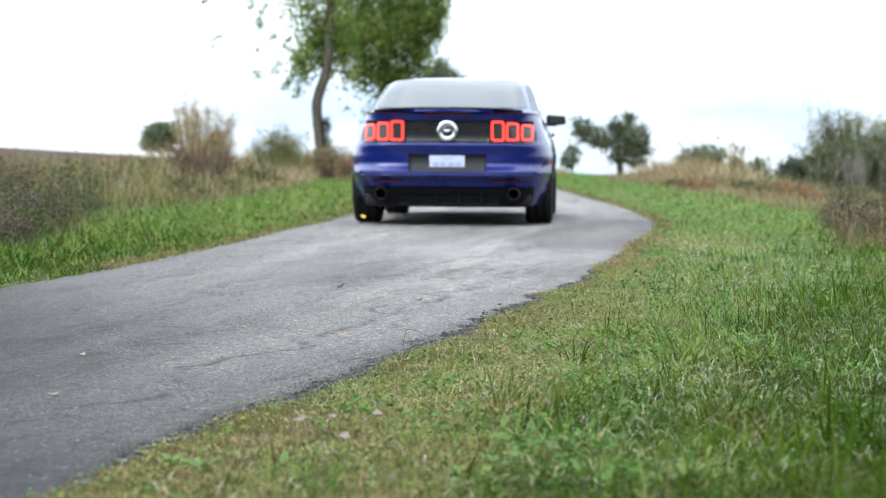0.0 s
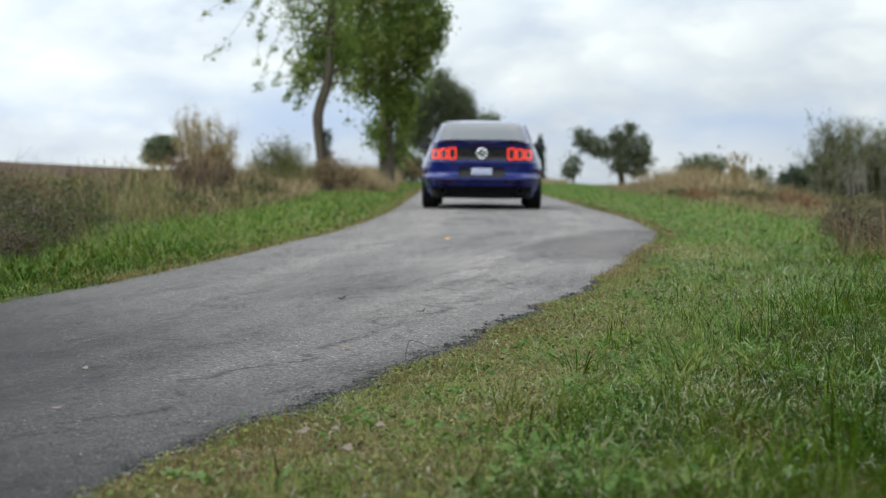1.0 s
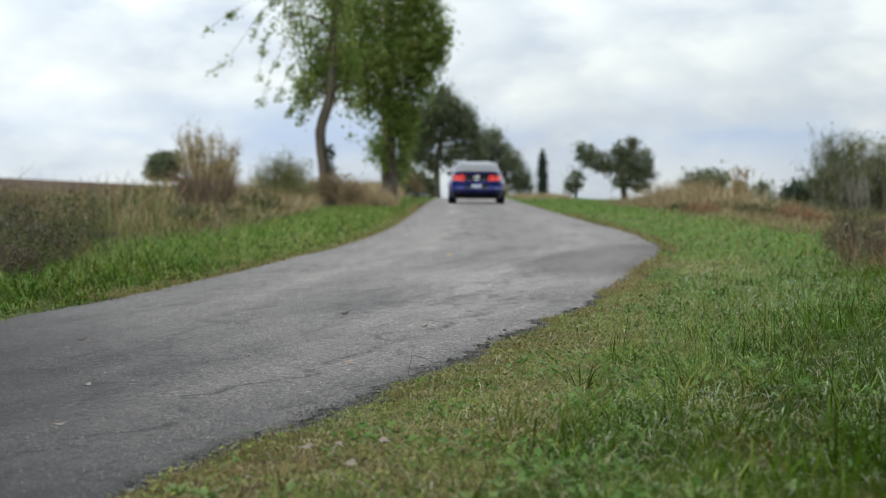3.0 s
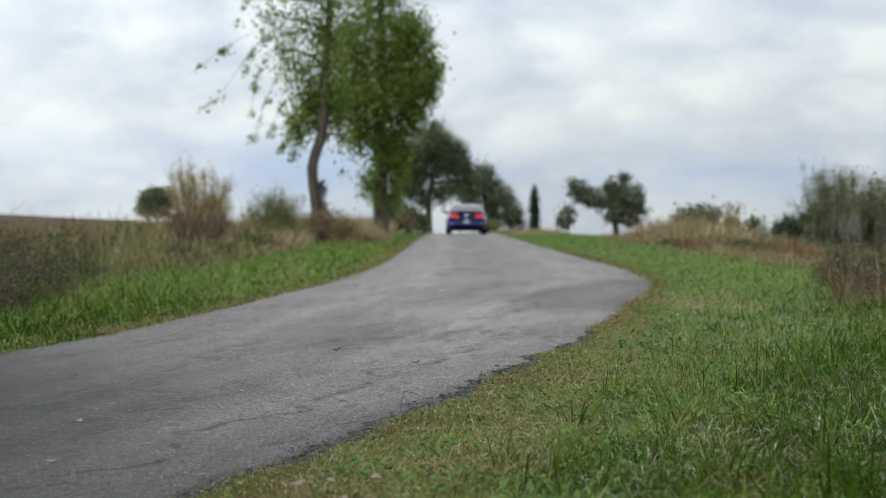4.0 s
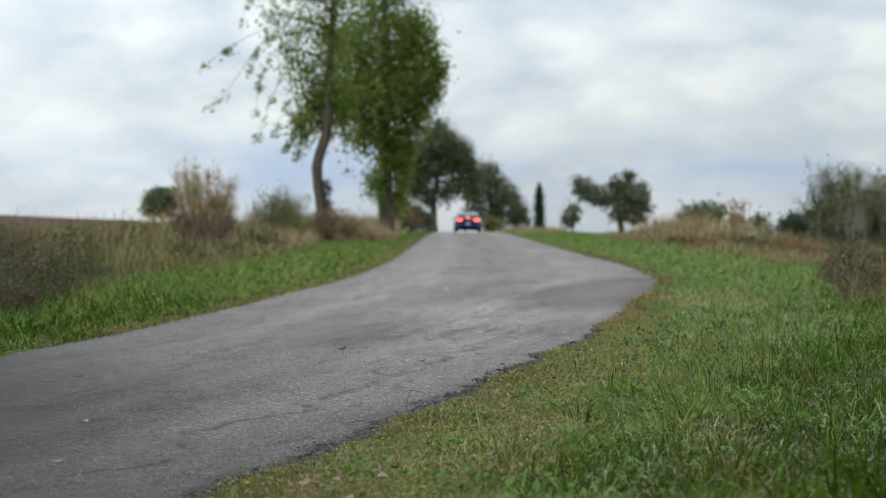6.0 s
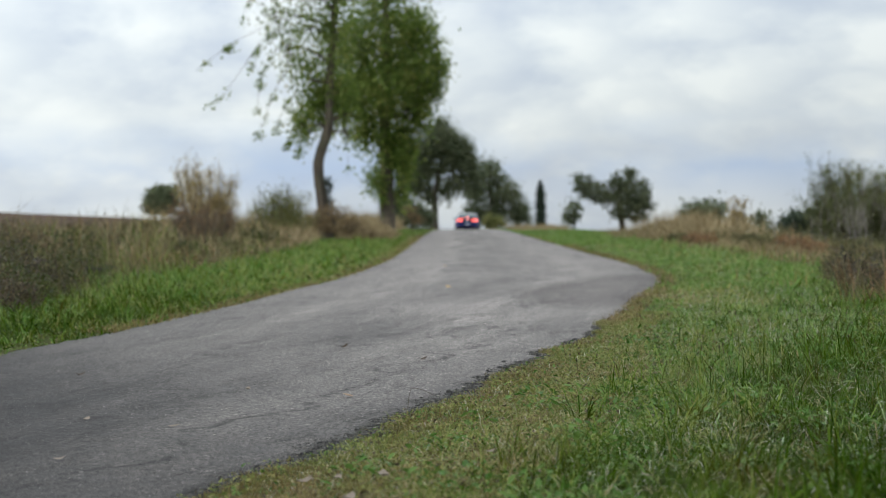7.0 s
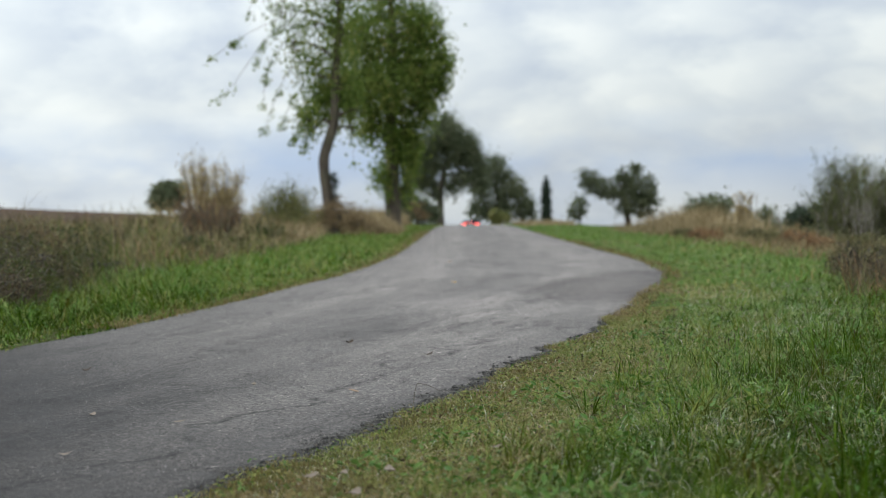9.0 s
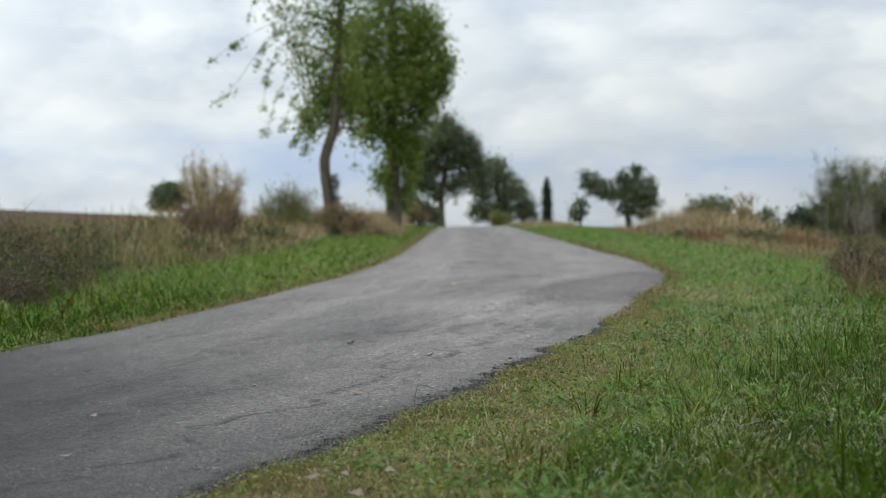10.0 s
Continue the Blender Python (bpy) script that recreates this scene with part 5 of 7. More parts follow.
tree("field_tree", "dark spreading tree with an open ragged crown in the field", "tree", (10.4, 110.0),
     [(10.4, 110, 0, 0.2), (10.3, 110, 0.6, 0.16), (10.2, 110, 1.4, 0.1), (10.4, 110, 2.2, 0.05)],
     [(8.3, 110, 2.0, 0.62, 0.7, 0.50, 620), (8.95, 110, 1.6, 0.5, 0.6, 0.45, 420), (9.6, 110, 1.45, 0.6, 0.7, 0.42, 460), (10.5, 110, 2.1, 0.62, 0.8, 0.6, 800), (11.3, 110, 1.55, 0.62, 0.8, 0.8, 800), (7.9, 110, 2.4, 0.16, 0.3, 0.42, 110), (8.45, 110, 2.6, 0.14, 0.3, 0.40, 100), (8.9, 110, 2.2, 0.13, 0.3, 0.42, 90), (9.35, 110, 2.0, 0.14, 0.3, 0.35, 80), (10.15, 110, 2.75, 0.16, 0.3, 0.40, 110), (10.95, 110, 2.75, 0.17, 0.3, 0.45, 120), (11.75, 110, 1.95, 0.18, 0.3, 0.45, 120), (10.7, 110, 1.1, 0.9, 0.8, 0.55, 850), (10.75, 110, 2.95, 0.32, 0.4, 0.28, 190),
      (11.85, 110, 1.1, 0.42, 0.5, 0.6, 330), (10.2, 110, 0.55, 0.55, 0.6, 0.35, 360), (11.2, 110, 0.4, 0.65, 0.6, 0.4, 420), (7.95, 110, 2.65, 0.28, 0.3, 0.22, 100), (9.9, 110, 2.45, 0.32, 0.4, 0.28, 160), (11.6, 110, 2.35, 0.28, 0.3, 0.25, 120)],
     LEAF_DARK, BARK_DARK, 0.13, 26, twigs=14, per_clump=9, spread=0.17, droop=-0.5, lots=1.25)
tree("shrub", "small dark shrub beside the field tree", "shrub", (7.4, 108.0), [(7.4, 108, 0, 0.07), (7.4, 108, 0.5, 0.04), (7.35, 108, 1.1, 0.02)],
     [(7.35, 108, 0.65, 0.5, 0.5, 0.65, 420), (6.95, 108, 0.2, 0.3, 0.3, 0.3, 120)], LEAF_DARK, BARK_DARK, 0.17, 27, per_clump=9, spread=0.14)
tree("shrub", "round dense dark green shrub at the field's skyline", "shrub", (-13.55, 90.0), [(-13.55, 90, 0, 0.1), (-13.55, 90, 0.9, 0.06), (-13.5, 90, 1.6, 0.03)],
     [(-13.55, 90, 1.55, 0.85, 0.8, 0.7, 2600), (-13.7, 90, 1.15, 0.85, 0.8, 0.5, 1200)], LEAF_DARK, BARK_DARK, 0.14, 28, per_clump=10, spread=0.13, droop=-0.4)
tree("ivy", "dark ivy clump clinging to the crooked trunk", "plant", (-2.86, 45.86), [(-2.88, 45.86, 0, 0.02), (-2.90, 45.86, 0.7, 0.016), (-2.90, 45.86, 1.3, 0.01)],
     [(-2.86, 45.86, 1.35, 0.10, 0.1, 0.26, 300), (-2.83, 45.86, 1.0, 0.08, 0.1, 0.18, 140)], LEAF_CYPRESS, BARK_DARK, 0.045, 127, per_clump=7, spread=0.04, sink=0.03)
tree("shrub", "rust-brown brambles round the crooked trunk", "shrub", (-2.75, 45.4), [(-2.75, 45.4, 0, 0.04), (-2.72, 45.4, 0.3, 0.03), (-2.7, 45.4, 0.6, 0.015)],
     [(-2.7, 45.4, 0.55, 0.42, 0.4, 0.42, 1116), (-3.1, 45.4, 0.5, 0.3, 0.3, 0.35, 576), (-2.3, 45.4, 0.35, 0.3, 0.3, 0.25, 432)], LEAF_RUST, BARK, 0.045, 32, twigs=26, per_clump=9, spread=0.1, droop=-0.8)
tree("shrub", "low dark shrub on the skyline of the field", "shrub", (13.2, 70.0), [(13.2, 70, 0, 0.06), (13.2, 70, 0.4, 0.04), (13.2, 70, 0.7, 0.02)],
     [(13.3, 70, 0.15, 0.6, 0.6, 0.42, 900), (14.2, 70, 0.25, 0.7, 0.6, 0.5, 900)], LEAF_DARK, BARK_DARK, 0.12, 34, per_clump=9, spread=0.13)
tree("shrub", "dark rounded shrub behind the dry weeds", "shrub", (11.1, 80.0), [(11.1, 80, 0, 0.07), (11.1, 80, 0.4, 0.05), (11.1, 80, 0.8, 0.02)],
     [(11.2, 80, 0.55, 0.85, 0.8, 0.5, 1300), (10.4, 80, 0.45, 0.5, 0.5, 0.45, 500)], LEAF_DARK, BARK_DARK, 0.14, 35, per_clump=9, spread=0.15)
tree("shrub", "small dark shrub at the field's far edge", "shrub", (13.4, 80.0), [(13.4, 80, 0, 0.06), (13.4, 80, 0.3, 0.04), (13.4, 80, 0.6, 0.02)],
     [(13.4, 80, 0.12, 0.5, 0.5, 0.4, 520), (14.4, 80, -0.1, 0.3, 0.3, 0.22, 160)], LEAF_DARK, BARK_DARK, 0.13, 36, per_clump=8, spread=0.13)


def plume_shrub(label, x, y, lobes, leaf, bark, seed, leaf_size=0.03, each=26, from_=0.25, loose=1.0, fuzz=0.022):
    """Upright stems that fan out of one stool, leafy along their upper part. lobes: (across, along, lean, height, stems)."""
    rng = np.random.default_rng(seed)
    z = float(ground_z(x, y)) - 0.03
    root = tagged(new("shrub"), label, "shrub")
    root.location = (x, y, z)
    spots, twigs = [], []
    for dx, dy, lean, height, stems in lobes:
        for _ in range(stems):
            L = height * (1 - 0.5 * rng.uniform(0, 1) ** 1.3)
            foot = np.array([0.45 * dx + rng.normal(0, 0.07), 0.45 * dy + rng.normal(0, 0.07), 0.0])
            top = np.array([dx + rng.normal(0, lean * loose), dy + rng.normal(0, lean * loose), L])
            mid = (foot + top) / 2 + np.array([0.12 * (top - foot)[0], 0.12 * (top - foot)[1], 0.0]) + rng.normal(0, 0.02, 3)
            line = curve_pts([foot, mid, top], 9)
            child("stem", tri_mesh("stem", *tube(line, np.linspace(0.010, 0.003, 9), 4), bark, True), root)
            for _ in range(7):
                f = rng.uniform(from_, 0.97)
                p = np.array([np.interp(f * 8, np.arange(9), line[:, i]) for i in range(3)])
                tip = p + rng.normal(0, 0.075, 3) * [1, 1, 0.4] + (0, 0, rng.uniform(0.06, 0.20))
                twigs.append(tube([p, (p + tip) / 2 + rng.normal(0, 0.008, 3), tip], [0.004, 0.003, 0.002], 3))
                k = rng.uniform(0, 1, each // 4)
                spots.append(p + (tip - p) * k[:, None] + rng.normal(0, fuzz, (len(k), 3)))
    tagged(child("twig_mass", tri_mesh("twig_mass", *join(twigs), bark, True), root), kind="stuff")
    c = np.concatenate(spots)
    tagged(child("foliage", tri_mesh("foliage", *leaves(c, np.full(len(c), leaf_size), rng, -1.2, 0.3), leaf), root), kind="stuff")
    return root


plume_shrub("tall tan autumn shrub with upright feathery branches on the bank", -4.85, 38.0, ((-0.38, 0, 0.10, 1.86, 22), (-0.15, 0, 0.10, 1.72, 14), (0.18, 0, 0.12, 1.66, 22), (0.42, 0.1, 0.12, 1.4, 20), (-0.05, -0.2, 0.3, 0.95, 34)), LEAF_TAN, BARK, 29, 0.034, 96, 0.10, 1.5, 0.055)
plume_shrub("olive-green shrub with upright shoots below the crooked tree", -3.8, 44.0, ((-0.6, 0, 0.12, 1.05, 16), (-0.3, 0, 0.12, 1.3, 18), (0.05, 0, 0.12, 1.35, 18), (0.35, 0, 0.12, 1.15, 16), (-0.1, -0.1, 0.35, 0.75, 34)), LEAF_OLIVE, BARK, 31, 0.036, 100, 0.05, 1.5, 0.085)
plume_shrub("rust-brown withered weeds below the tan shrub", -3.75, 28.5, ((-0.3, 0.3, 0.14, 0.80, 22), (0.1, 0.0, 0.14, 0.84, 24), (0.35, 0.5, 0.14, 0.72, 20)), RED_WEED, BARK, 30, 0.035, 16, 0.15)
plume_shrub("rust-brown withered weeds at the foot of the bank", -4.3, 33.0, ((-0.3, 0.3, 0.2, 0.7, 22), (0.1, 0.0, 0.2, 0.66, 22), (0.35, 0.5, 0.2, 0.6, 20)), LEAF_RUST, BARK, 38, 0.04, 16, 0.15)
plume_shrub("tan plumed weeds beside the withered clump", -3.75, 34.5, ((-0.2, 0.3, 0.2, 0.6, 18), (0.2, 0.0, 0.2, 0.55, 18)), LEAF_TAN, BARK, 39, 0.04, 14, 0.2)
plume_shrub("slim tan shrub standing up out of the dry weeds", 7.05, 45.0, ((-0.14, 0, 0.07, 1.3, 14), (0.12, 0, 0.07, 1.2, 14), (0.0, 0, 0.16, 0.8, 14)), LEAF_TAN, BARK, 37, 0.045, 34, 0.1)
plume_shrub("big dark olive shrub with upright twiggy shoots beyond the field edge", 9.75, 45.0, ((-0.85, 0, 0.14, 1.7, 22), (-0.55, 0, 0.14, 2.2, 26), (-0.2, 0.1, 0.16, 2.1, 30), (0.15, 0, 0.18, 2.0, 30), (0.55, 0, 0.2, 1.95, 34), (0.95, 0, 0.2, 1.9, 34), (1.35, 0, 0.2, 1.8, 30), (-0.35, -0.2, 0.3, 1.3, 50), (0.5, -0.1, 0.4, 1.3, 60)), LEAF_BROWN, BARK_DARK, 33, 0.044, 100, 0.05, 1.5, 0.085)
tree("shrub", "low dark green shrub at the foot of the big olive shrub", "shrub", (8.75, 47.0), [(8.75, 47, 0, 0.05), (8.75, 47, 0.1, 0.04), (8.75, 47, 0.35, 0.02)],
     [(8.75, 47, 0.15, 0.42, 0.4, 0.32, 2200), (9.3, 47, 0.25, 0.4, 0.4, 0.38, 2000)], LEAF_CYPRESS, BARK_DARK, 0.06, 134, per_clump=9, spread=0.08)


def bramble(x, y, size, leaf, label, seed, leaf_size=0.045, dense=1.0):
    tree("bramble", label, "shrub", (x, y), [(x, y, 0, 0.014), (x, y, 0.2 * size, 0.011), (x, y, 0.42 * size, 0.006)],
         [(x, y, float(ground_z(x, y)) + 0.20 * size, 0.42 * size, 0.45 * size, 0.20 * size, int(700 * dense)), (x - 0.35 * size, y + 0.35, float(ground_z(x, y)) + 0.27 * size, 0.36 * size, 0.36 * size, 0.20 * size, int(420 * dense))],
         leaf, BARK_DARK, leaf_size, seed, twigs=9, per_clump=8, spread=0.06 * size, sink=0.02)


for k, (bx_, by_, size) in enumerate(((3.2, 14.0, 0.45), (3.45, 15.2, 0.5), (3.75, 16.4, 0.55), (4.05, 17.6, 0.55))):
    leaf, label = ((BROWN_WEED, "dark brown bramble clump at the verge"), (BRAMBLE, "dark green bramble clump at the verge"))[k % 3 == 2]
    bramble(bx_, by_, size, leaf, label, 130 + k, 0.014, 2.4)
# bramble clumps whose dark colour also stands in for shade low on the bank
for k, (bx_, by_, size) in enumerate(((-2.95, 12.9, 0.6), (-3.1, 14.2, 0.75), (-3.5, 13.6, 0.8), (-2.75, 11.9, 0.5), (-3.45, 15.3, 0.85), (-3.75, 16.6, 0.95), (-3.3, 17.2, 0.6), (-4.2, 18.2, 1.0), (-4.55, 20.2, 1.05), (-3.9, 20.4, 0.7), (-4.9, 22.5, 1.0), (-4.2, 23.5, 0.7))):
    leaf, label = ((BRAMBLE, "dark green bramble clump on the bank"), (WEED, "dull olive weed clump on the bank"), (BROWN_WEED, "dark brown withered clump on the bank"))[k % 3 if k > 6 else 2 * (k % 2)]
    bramble(bx_, by_, size, leaf, label, 180 + k, 0.0145, 2.6)
rb = random.Random(77)
for k in range(30):
    y = 11.0 + 34.0 * (k / 29) ** 1.25 + rb.uniform(-0.5, 0.5)
    x = float(x_left(y)) - 1.4 - 0.7 * float(smooth01(y, 11, 22)) - rb.uniform(0.0, 2.4) * (0.6 + 0.02 * y)
    leaf, label = rb.choice(((BRAMBLE, "dark green bramble clump on the bank"), (WEED, "dull olive weed clump on the bank"), (WEED, "dull olive weed clump on the bank"), (BRAMBLE, "dark green bramble clump on the bank"), (LEAF_RUST, "rust-brown withered clump on the bank"), (WEED, "dull olive weed clump on the bank")))
    bramble(x, y, rb.uniform(0.5, 0.85), leaf, label, 140 + k, 0.017 + 0.0008 * y, 1.1)
for k in range(26):
    y = 15.0 + 40.0 * (k / 25) ** 1.2 + rb.uniform(-0.6, 0.6)
    x = float(x_right(y)) + 1.35 + 0.03 * y + rb.uniform(0.0, 2.0)
    leaf, label = rb.choice(((RED_WEED, "red-brown withered clump at the field edge"), (WEED, "dull olive weed clump at the field edge"), (WEED, "dull olive weed clump at the field edge")))
    bramble(x, y, rb.uniform(0.4, 0.65), leaf, label, 200 + k, 0.016 + 0.0006 * y, 1.1)


def bare_shrub(x, y, height, count, seed):
    """Leafless pale stems that fork upwards."""
    rng = np.random.default_rng(seed)
    z = float(ground_z(x, y)) - 0.03
    root = tagged(new("bare_shrub"), "leafless shrub of pale grey stems at the field edge", "shrub")
    root.location = (x, y, z)
    for k in range(count):
        a, L = rng.uniform(0, 2 * np.pi), height * rng.uniform(0.6, 1.1)
        foot = np.array([rng.normal(0, 0.36), rng.normal(0, 0.3), 0.0])
        top = foot + np.array([math.cos(a) * 0.25 * L, math.sin(a) * 0.25 * L, L])
        mid = (foot + top) / 2 + rng.normal(0, 0.06, 3)
        line = curve_pts([foot, mid, top], 9)
        bits = [tube(line, np.linspace(0.0045, 0.0018, 9), 5)]
        for _ in range(5):
            i = rng.integers(3, 8)
            tip = line[i] + rng.normal(0, 0.10, 3) + (0, 0, 0.22)
            bits.append(tube(curve_pts([line[i], (line[i] + tip) / 2 + rng.normal(0, 0.02, 3), tip], 5), np.linspace(0.004, 0.0015, 5), 4))
        child("stem", tri_mesh("stem", *join(bits), BARK_GREY, True), root)


bare_shrub(7.0, 33.0, 1.05, 9, 61)
bare_shrub(7.9, 34.0, 1.25, 9, 62)
bare_shrub(8.5, 36.0, 1.35, 8, 63)
bare_shrub(6.6, 31.0, 0.8, 6, 64)


# unseen row of trees added behind the viewer to cut sky light on the car
rh = random.Random(9)
for k in range(9):
    x, y = -22.0 + 5.5 * k + rh.uniform(-1, 1), -16.0 + rh.uniform(-2, 2)
    tree("unseen_tree", "unseen dark green bushy tree added behind the viewer to block sky light", "tree", (x, y), [(x, y, 0, 0.16), (x, y, 1.2, 0.12), (x, y, 3.6, 0.04)],
         [(x, y, 3.0, 2.2, 1.6, 1.7, 900), (x + 1.2, y, 1.5, 1.9, 1.4, 1.3, 800), (x - 1.3, y, 1.4, 1.9, 1.4, 1.3, 800), (x, y, 4.4, 1.3, 1.2, 0.8, 300)], LEAF_DARK, BARK_DARK, 0.42, 90 + k, twigs=6, per_clump=10, spread=0.35)


# ---------------------------------------------------------------- the car
def paint_material():
    m, n, l, b = material("blue_car_paint")
    tc = n.new("ShaderNodeTexCoord")
    flake = n.new("ShaderNodeTexVoronoi")
    flake.inputs["Scale"].default_value = 900.0
    l.new(tc.outputs["Object"], flake.inputs["Vector"])
    l.new(ramp_node(n, l, flake.outputs["Color"], [(0.0, (0.003, 0.0075, 0.075)), (1.0, (0.006, 0.0145, 0.135))]), b.inputs["Base Color"])
    dust = noise_node(n, l, 3.0, 5.0, 0.6, tc.outputs["Object"])
    l.new(ramp_node(n, l, dust, [(0.3, (0.22, 0.22, 0.22)), (0.7, (0.36, 0.36, 0.36))]), b.inputs["Roughness"])
    b.inputs["Metallic"].default_value = 0.2
    b.inputs["Specular IOR Level"].default_value = 0.1
    b.inputs["Coat Weight"].default_value, b.inputs["Coat Roughness"].default_value, b.inputs["Coat IOR"].default_value = 0.8, 0.03, 1.5
    return m


PAINT = paint_material()
GLASS = plain("tinted_glass", (0.012, 0.014, 0.016), 0.10, 0.0, 0.1, 4.0, 0.0, 0.0, 0.26)
BLACK = plain("black_plastic", (0.012, 0.012, 0.013), 0.5, 0.0, 0.25, 20.0, 0.0, 0.0, 0.2)
GLOSS_BLACK = plain("gloss_black_panel", (0.010, 0.010, 0.011), 0.25, 0.0, 0.2, 12.0, 0.0, 0.0, 0.35)
VALANCE = plain("matt_black_valance", (0.006, 0.006, 0.007), 0.7, 0.0, 0.25, 20.0, 0.0, 0.0, 0.1)
RUBBER = plain("tyre_rubber", (0.010, 0.010, 0.010), 0.85, 0.0, 0.3, 40.0, 0.0, 0.3, 0.2)
CHROME = plain("chrome", (0.72, 0.72, 0.73), 0.16, 1.0, 0.05, 10.0)
STEEL = plain("exhaust_steel", (0.028, 0.027, 0.026), 0.6, 1.0, 0.25, 25.0)
RIM = plain("dark_alloy", (0.11, 0.11, 0.12), 0.35, 0.8, 0.2, 20.0)
PLATE = plain("plate_white", (0.38, 0.42, 0.52), 0.4, 0.0, 0.05, 15.0)
PLATE_INK = plain("plate_ink", (0.26, 0.29, 0.40), 0.5, 0.0, 0.1, 15.0)
PLATE_SEAL = plain("plate_seal", (0.55, 0.08, 0.05), 0.5, 0.0, 0.1, 15.0)
LENS_DARK = plain("smoked_lens", (0.030, 0.028, 0.030), 0.15, 0.0, 0.2, 60.0, 0.2)
REFLECTOR = plain("red_reflector", (0.045, 0.005, 0.007), 0.45, 0.0, 0.2, 60.0, 0.0, 0.0, 0.2)
AMBER = plain("amber_marker", (0.45, 0.07, 0.02), 0.25, 0.0, 0.2, 60.0, 0.5)


def lamp_material():
    m, n, l, b = material("lit_red_lens")
    b.inputs["Base Color"].default_value = (0.30, 0.01, 0.008, 1)
    b.inputs["Roughness"].default_value = 0.2
    b.inputs["Emission Color"].default_value = (1.0, 0.072, 0.05, 1)
    b.inputs["Emission Strength"].default_value = 1.0
    return m


LAMP = lamp_material()


def stop_material():
    m, n, l, b = material("lit_stop_lamp")
    b.inputs["Base Color"].default_value = (0.30, 0.02, 0.015, 1)
    b.inputs["Emission Color"].default_value = (1.0, 0.16, 0.12, 1)
    b.inputs["Emission Strength"].default_value = 3.4
    return m


STOP_LIT = stop_material()


HALF_W, MID_Y, HALF_L = 0.938, 1.37, 2.39


def width_at(z):
    return np.interp(z, [0.15, 0.22, 0.30, 0.45, 0.62, 0.74, 0.86, 0.95, 1.02], [0.86, 0.90, 0.945, 0.985, 1.0, 0.965, 0.915, 0.88, 0.85])


def tuck_at(z):
    """How far the tail lies in from its hindmost line at each height."""
    return np.interp(z, [0.15, 0.22, 0.30, 0.40, 0.435, 0.455, 0.475, 0.54, 0.64, 0.70, 0.725, 0.745, 0.925, 0.97, 1.0, 1.06], [0.19, 0.16, 0.115, 0.06, 0.025, 0.0, 0.0, 0.080, 0.074, 0.052, 0.046, 0.080, 0.070, 0.05, 0.02, 0.03])


def shoulder(y):
    return np.interp(y, [-1.05, -0.5, 0.0, 1.0, 2.0, 2.8, 3.4, 3.76], [1.005, 1.0, 0.985, 0.945, 0.93, 0.89, 0.80, 0.70])


def rear_y(x, z):
    n = 5.8
    return MID_Y - HALF_L * np.clip(1 - np.abs(np.asarray(x) / (HALF_W * width_at(z))) ** n, 0.0, 1) ** (1 / n) + tuck_at(z)


def body_mesh():
    a = np.linspace(-math.pi / 2, math.pi / 2, 4000)
    n = np.where(np.sin(a) < 0, 5.8, 3.6)
    px = np.abs(np.cos(a)) ** (2 / n)
    py = np.sign(np.sin(a)) * np.abs(np.sin(a)) ** (2 / n)
    ln = np.concatenate([[0], np.cumsum(np.hypot(np.diff(px * HALF_W), np.diff(py * HALF_L)))])
    k = 110
    u = np.interp(np.linspace(0, ln[-1], k), ln, np.arange(4000))
    px, py = np.interp(u, np.arange(4000), px), np.interp(u, np.arange(4000), py)
    px[0] = px[-1] = 0.0
    levels = 46
    verts = []
    ring = 2 * k - 2
    for t in np.linspace(0, 1, levels):
        right = []
        for i in range(k):
            y0 = MID_Y + HALF_L * py[i]
            zb = np.interp(y0, [-1.05, -0.7, 0.6, 2.1, 3.2, 3.76], [0.21, 0.19, 0.16, 0.16, 0.17, 0.22])
            z = zb + t * (float(shoulder(y0)) - zb)
            x = HALF_W * px[i] * float(width_at(z))
            tail = 1 - smooth01(y0, -0.9, -0.1)
            y = y0 + float(tuck_at(z)) * tail
            nose = smooth01(y0, 3.0, 3.7)
            y -= nose * (0.10 * abs(z - 0.5) / 0.4)
            x *= 1 - 0.03 * math.exp(-((z - 0.36) / 0.09) ** 2) * smooth01(y0, -0.2, 0.5) * (1 - smooth01(y0, 2.2, 2.7))
            for wy in (0.0, 2.72):
                d = math.hypot(y - wy, z - 0.345)
                if x > 0.5 and d < 0.44:
                    flare = math.exp(-((d - 0.40) / 0.03) ** 2) * 0.012
                    x = x + flare if d > 0.385 else 0.62
            right.append((x, y, z))
        verts += right + [(-x, y, z) for x, y, z in right[-2:0:-1]]
    faces = grid_faces(levels, ring, True)
    top = (levels - 1) * ring
    # bonnet, scuttle and boot lid: strips across from shoulder to shoulder
    m = 9
    base = len(verts)
    for i in range(1, k - 1):
        x, y, z = verts[top + i]
        for j in range(1, m):
            s = 1 - 2 * j / m
            crown = 0.045 * (1 - s * s) * smooth01(x, 0.0, 0.5)
            verts.append((x * s, y, z + crown))

    def col(i, j):
        if j == 0:
            return top + i
        if j == m:
            return top + (ring - i) % ring
        return base + (i - 1) * (m - 1) + j - 1
    for i in range(1, k - 2):
        for j in range(m):
            faces.append((col(i, j), col(i, j + 1), col(i + 1, j + 1), col(i + 1, j)))
    faces.append(tuple([top] + [col(1, j) for j in range(m + 1)]))
    faces.append(tuple([top + k - 1] + [col(k - 2, j) for j in range(m, -1, -1)]))
    faces.append(tuple(range(ring)))
    return verts, faces


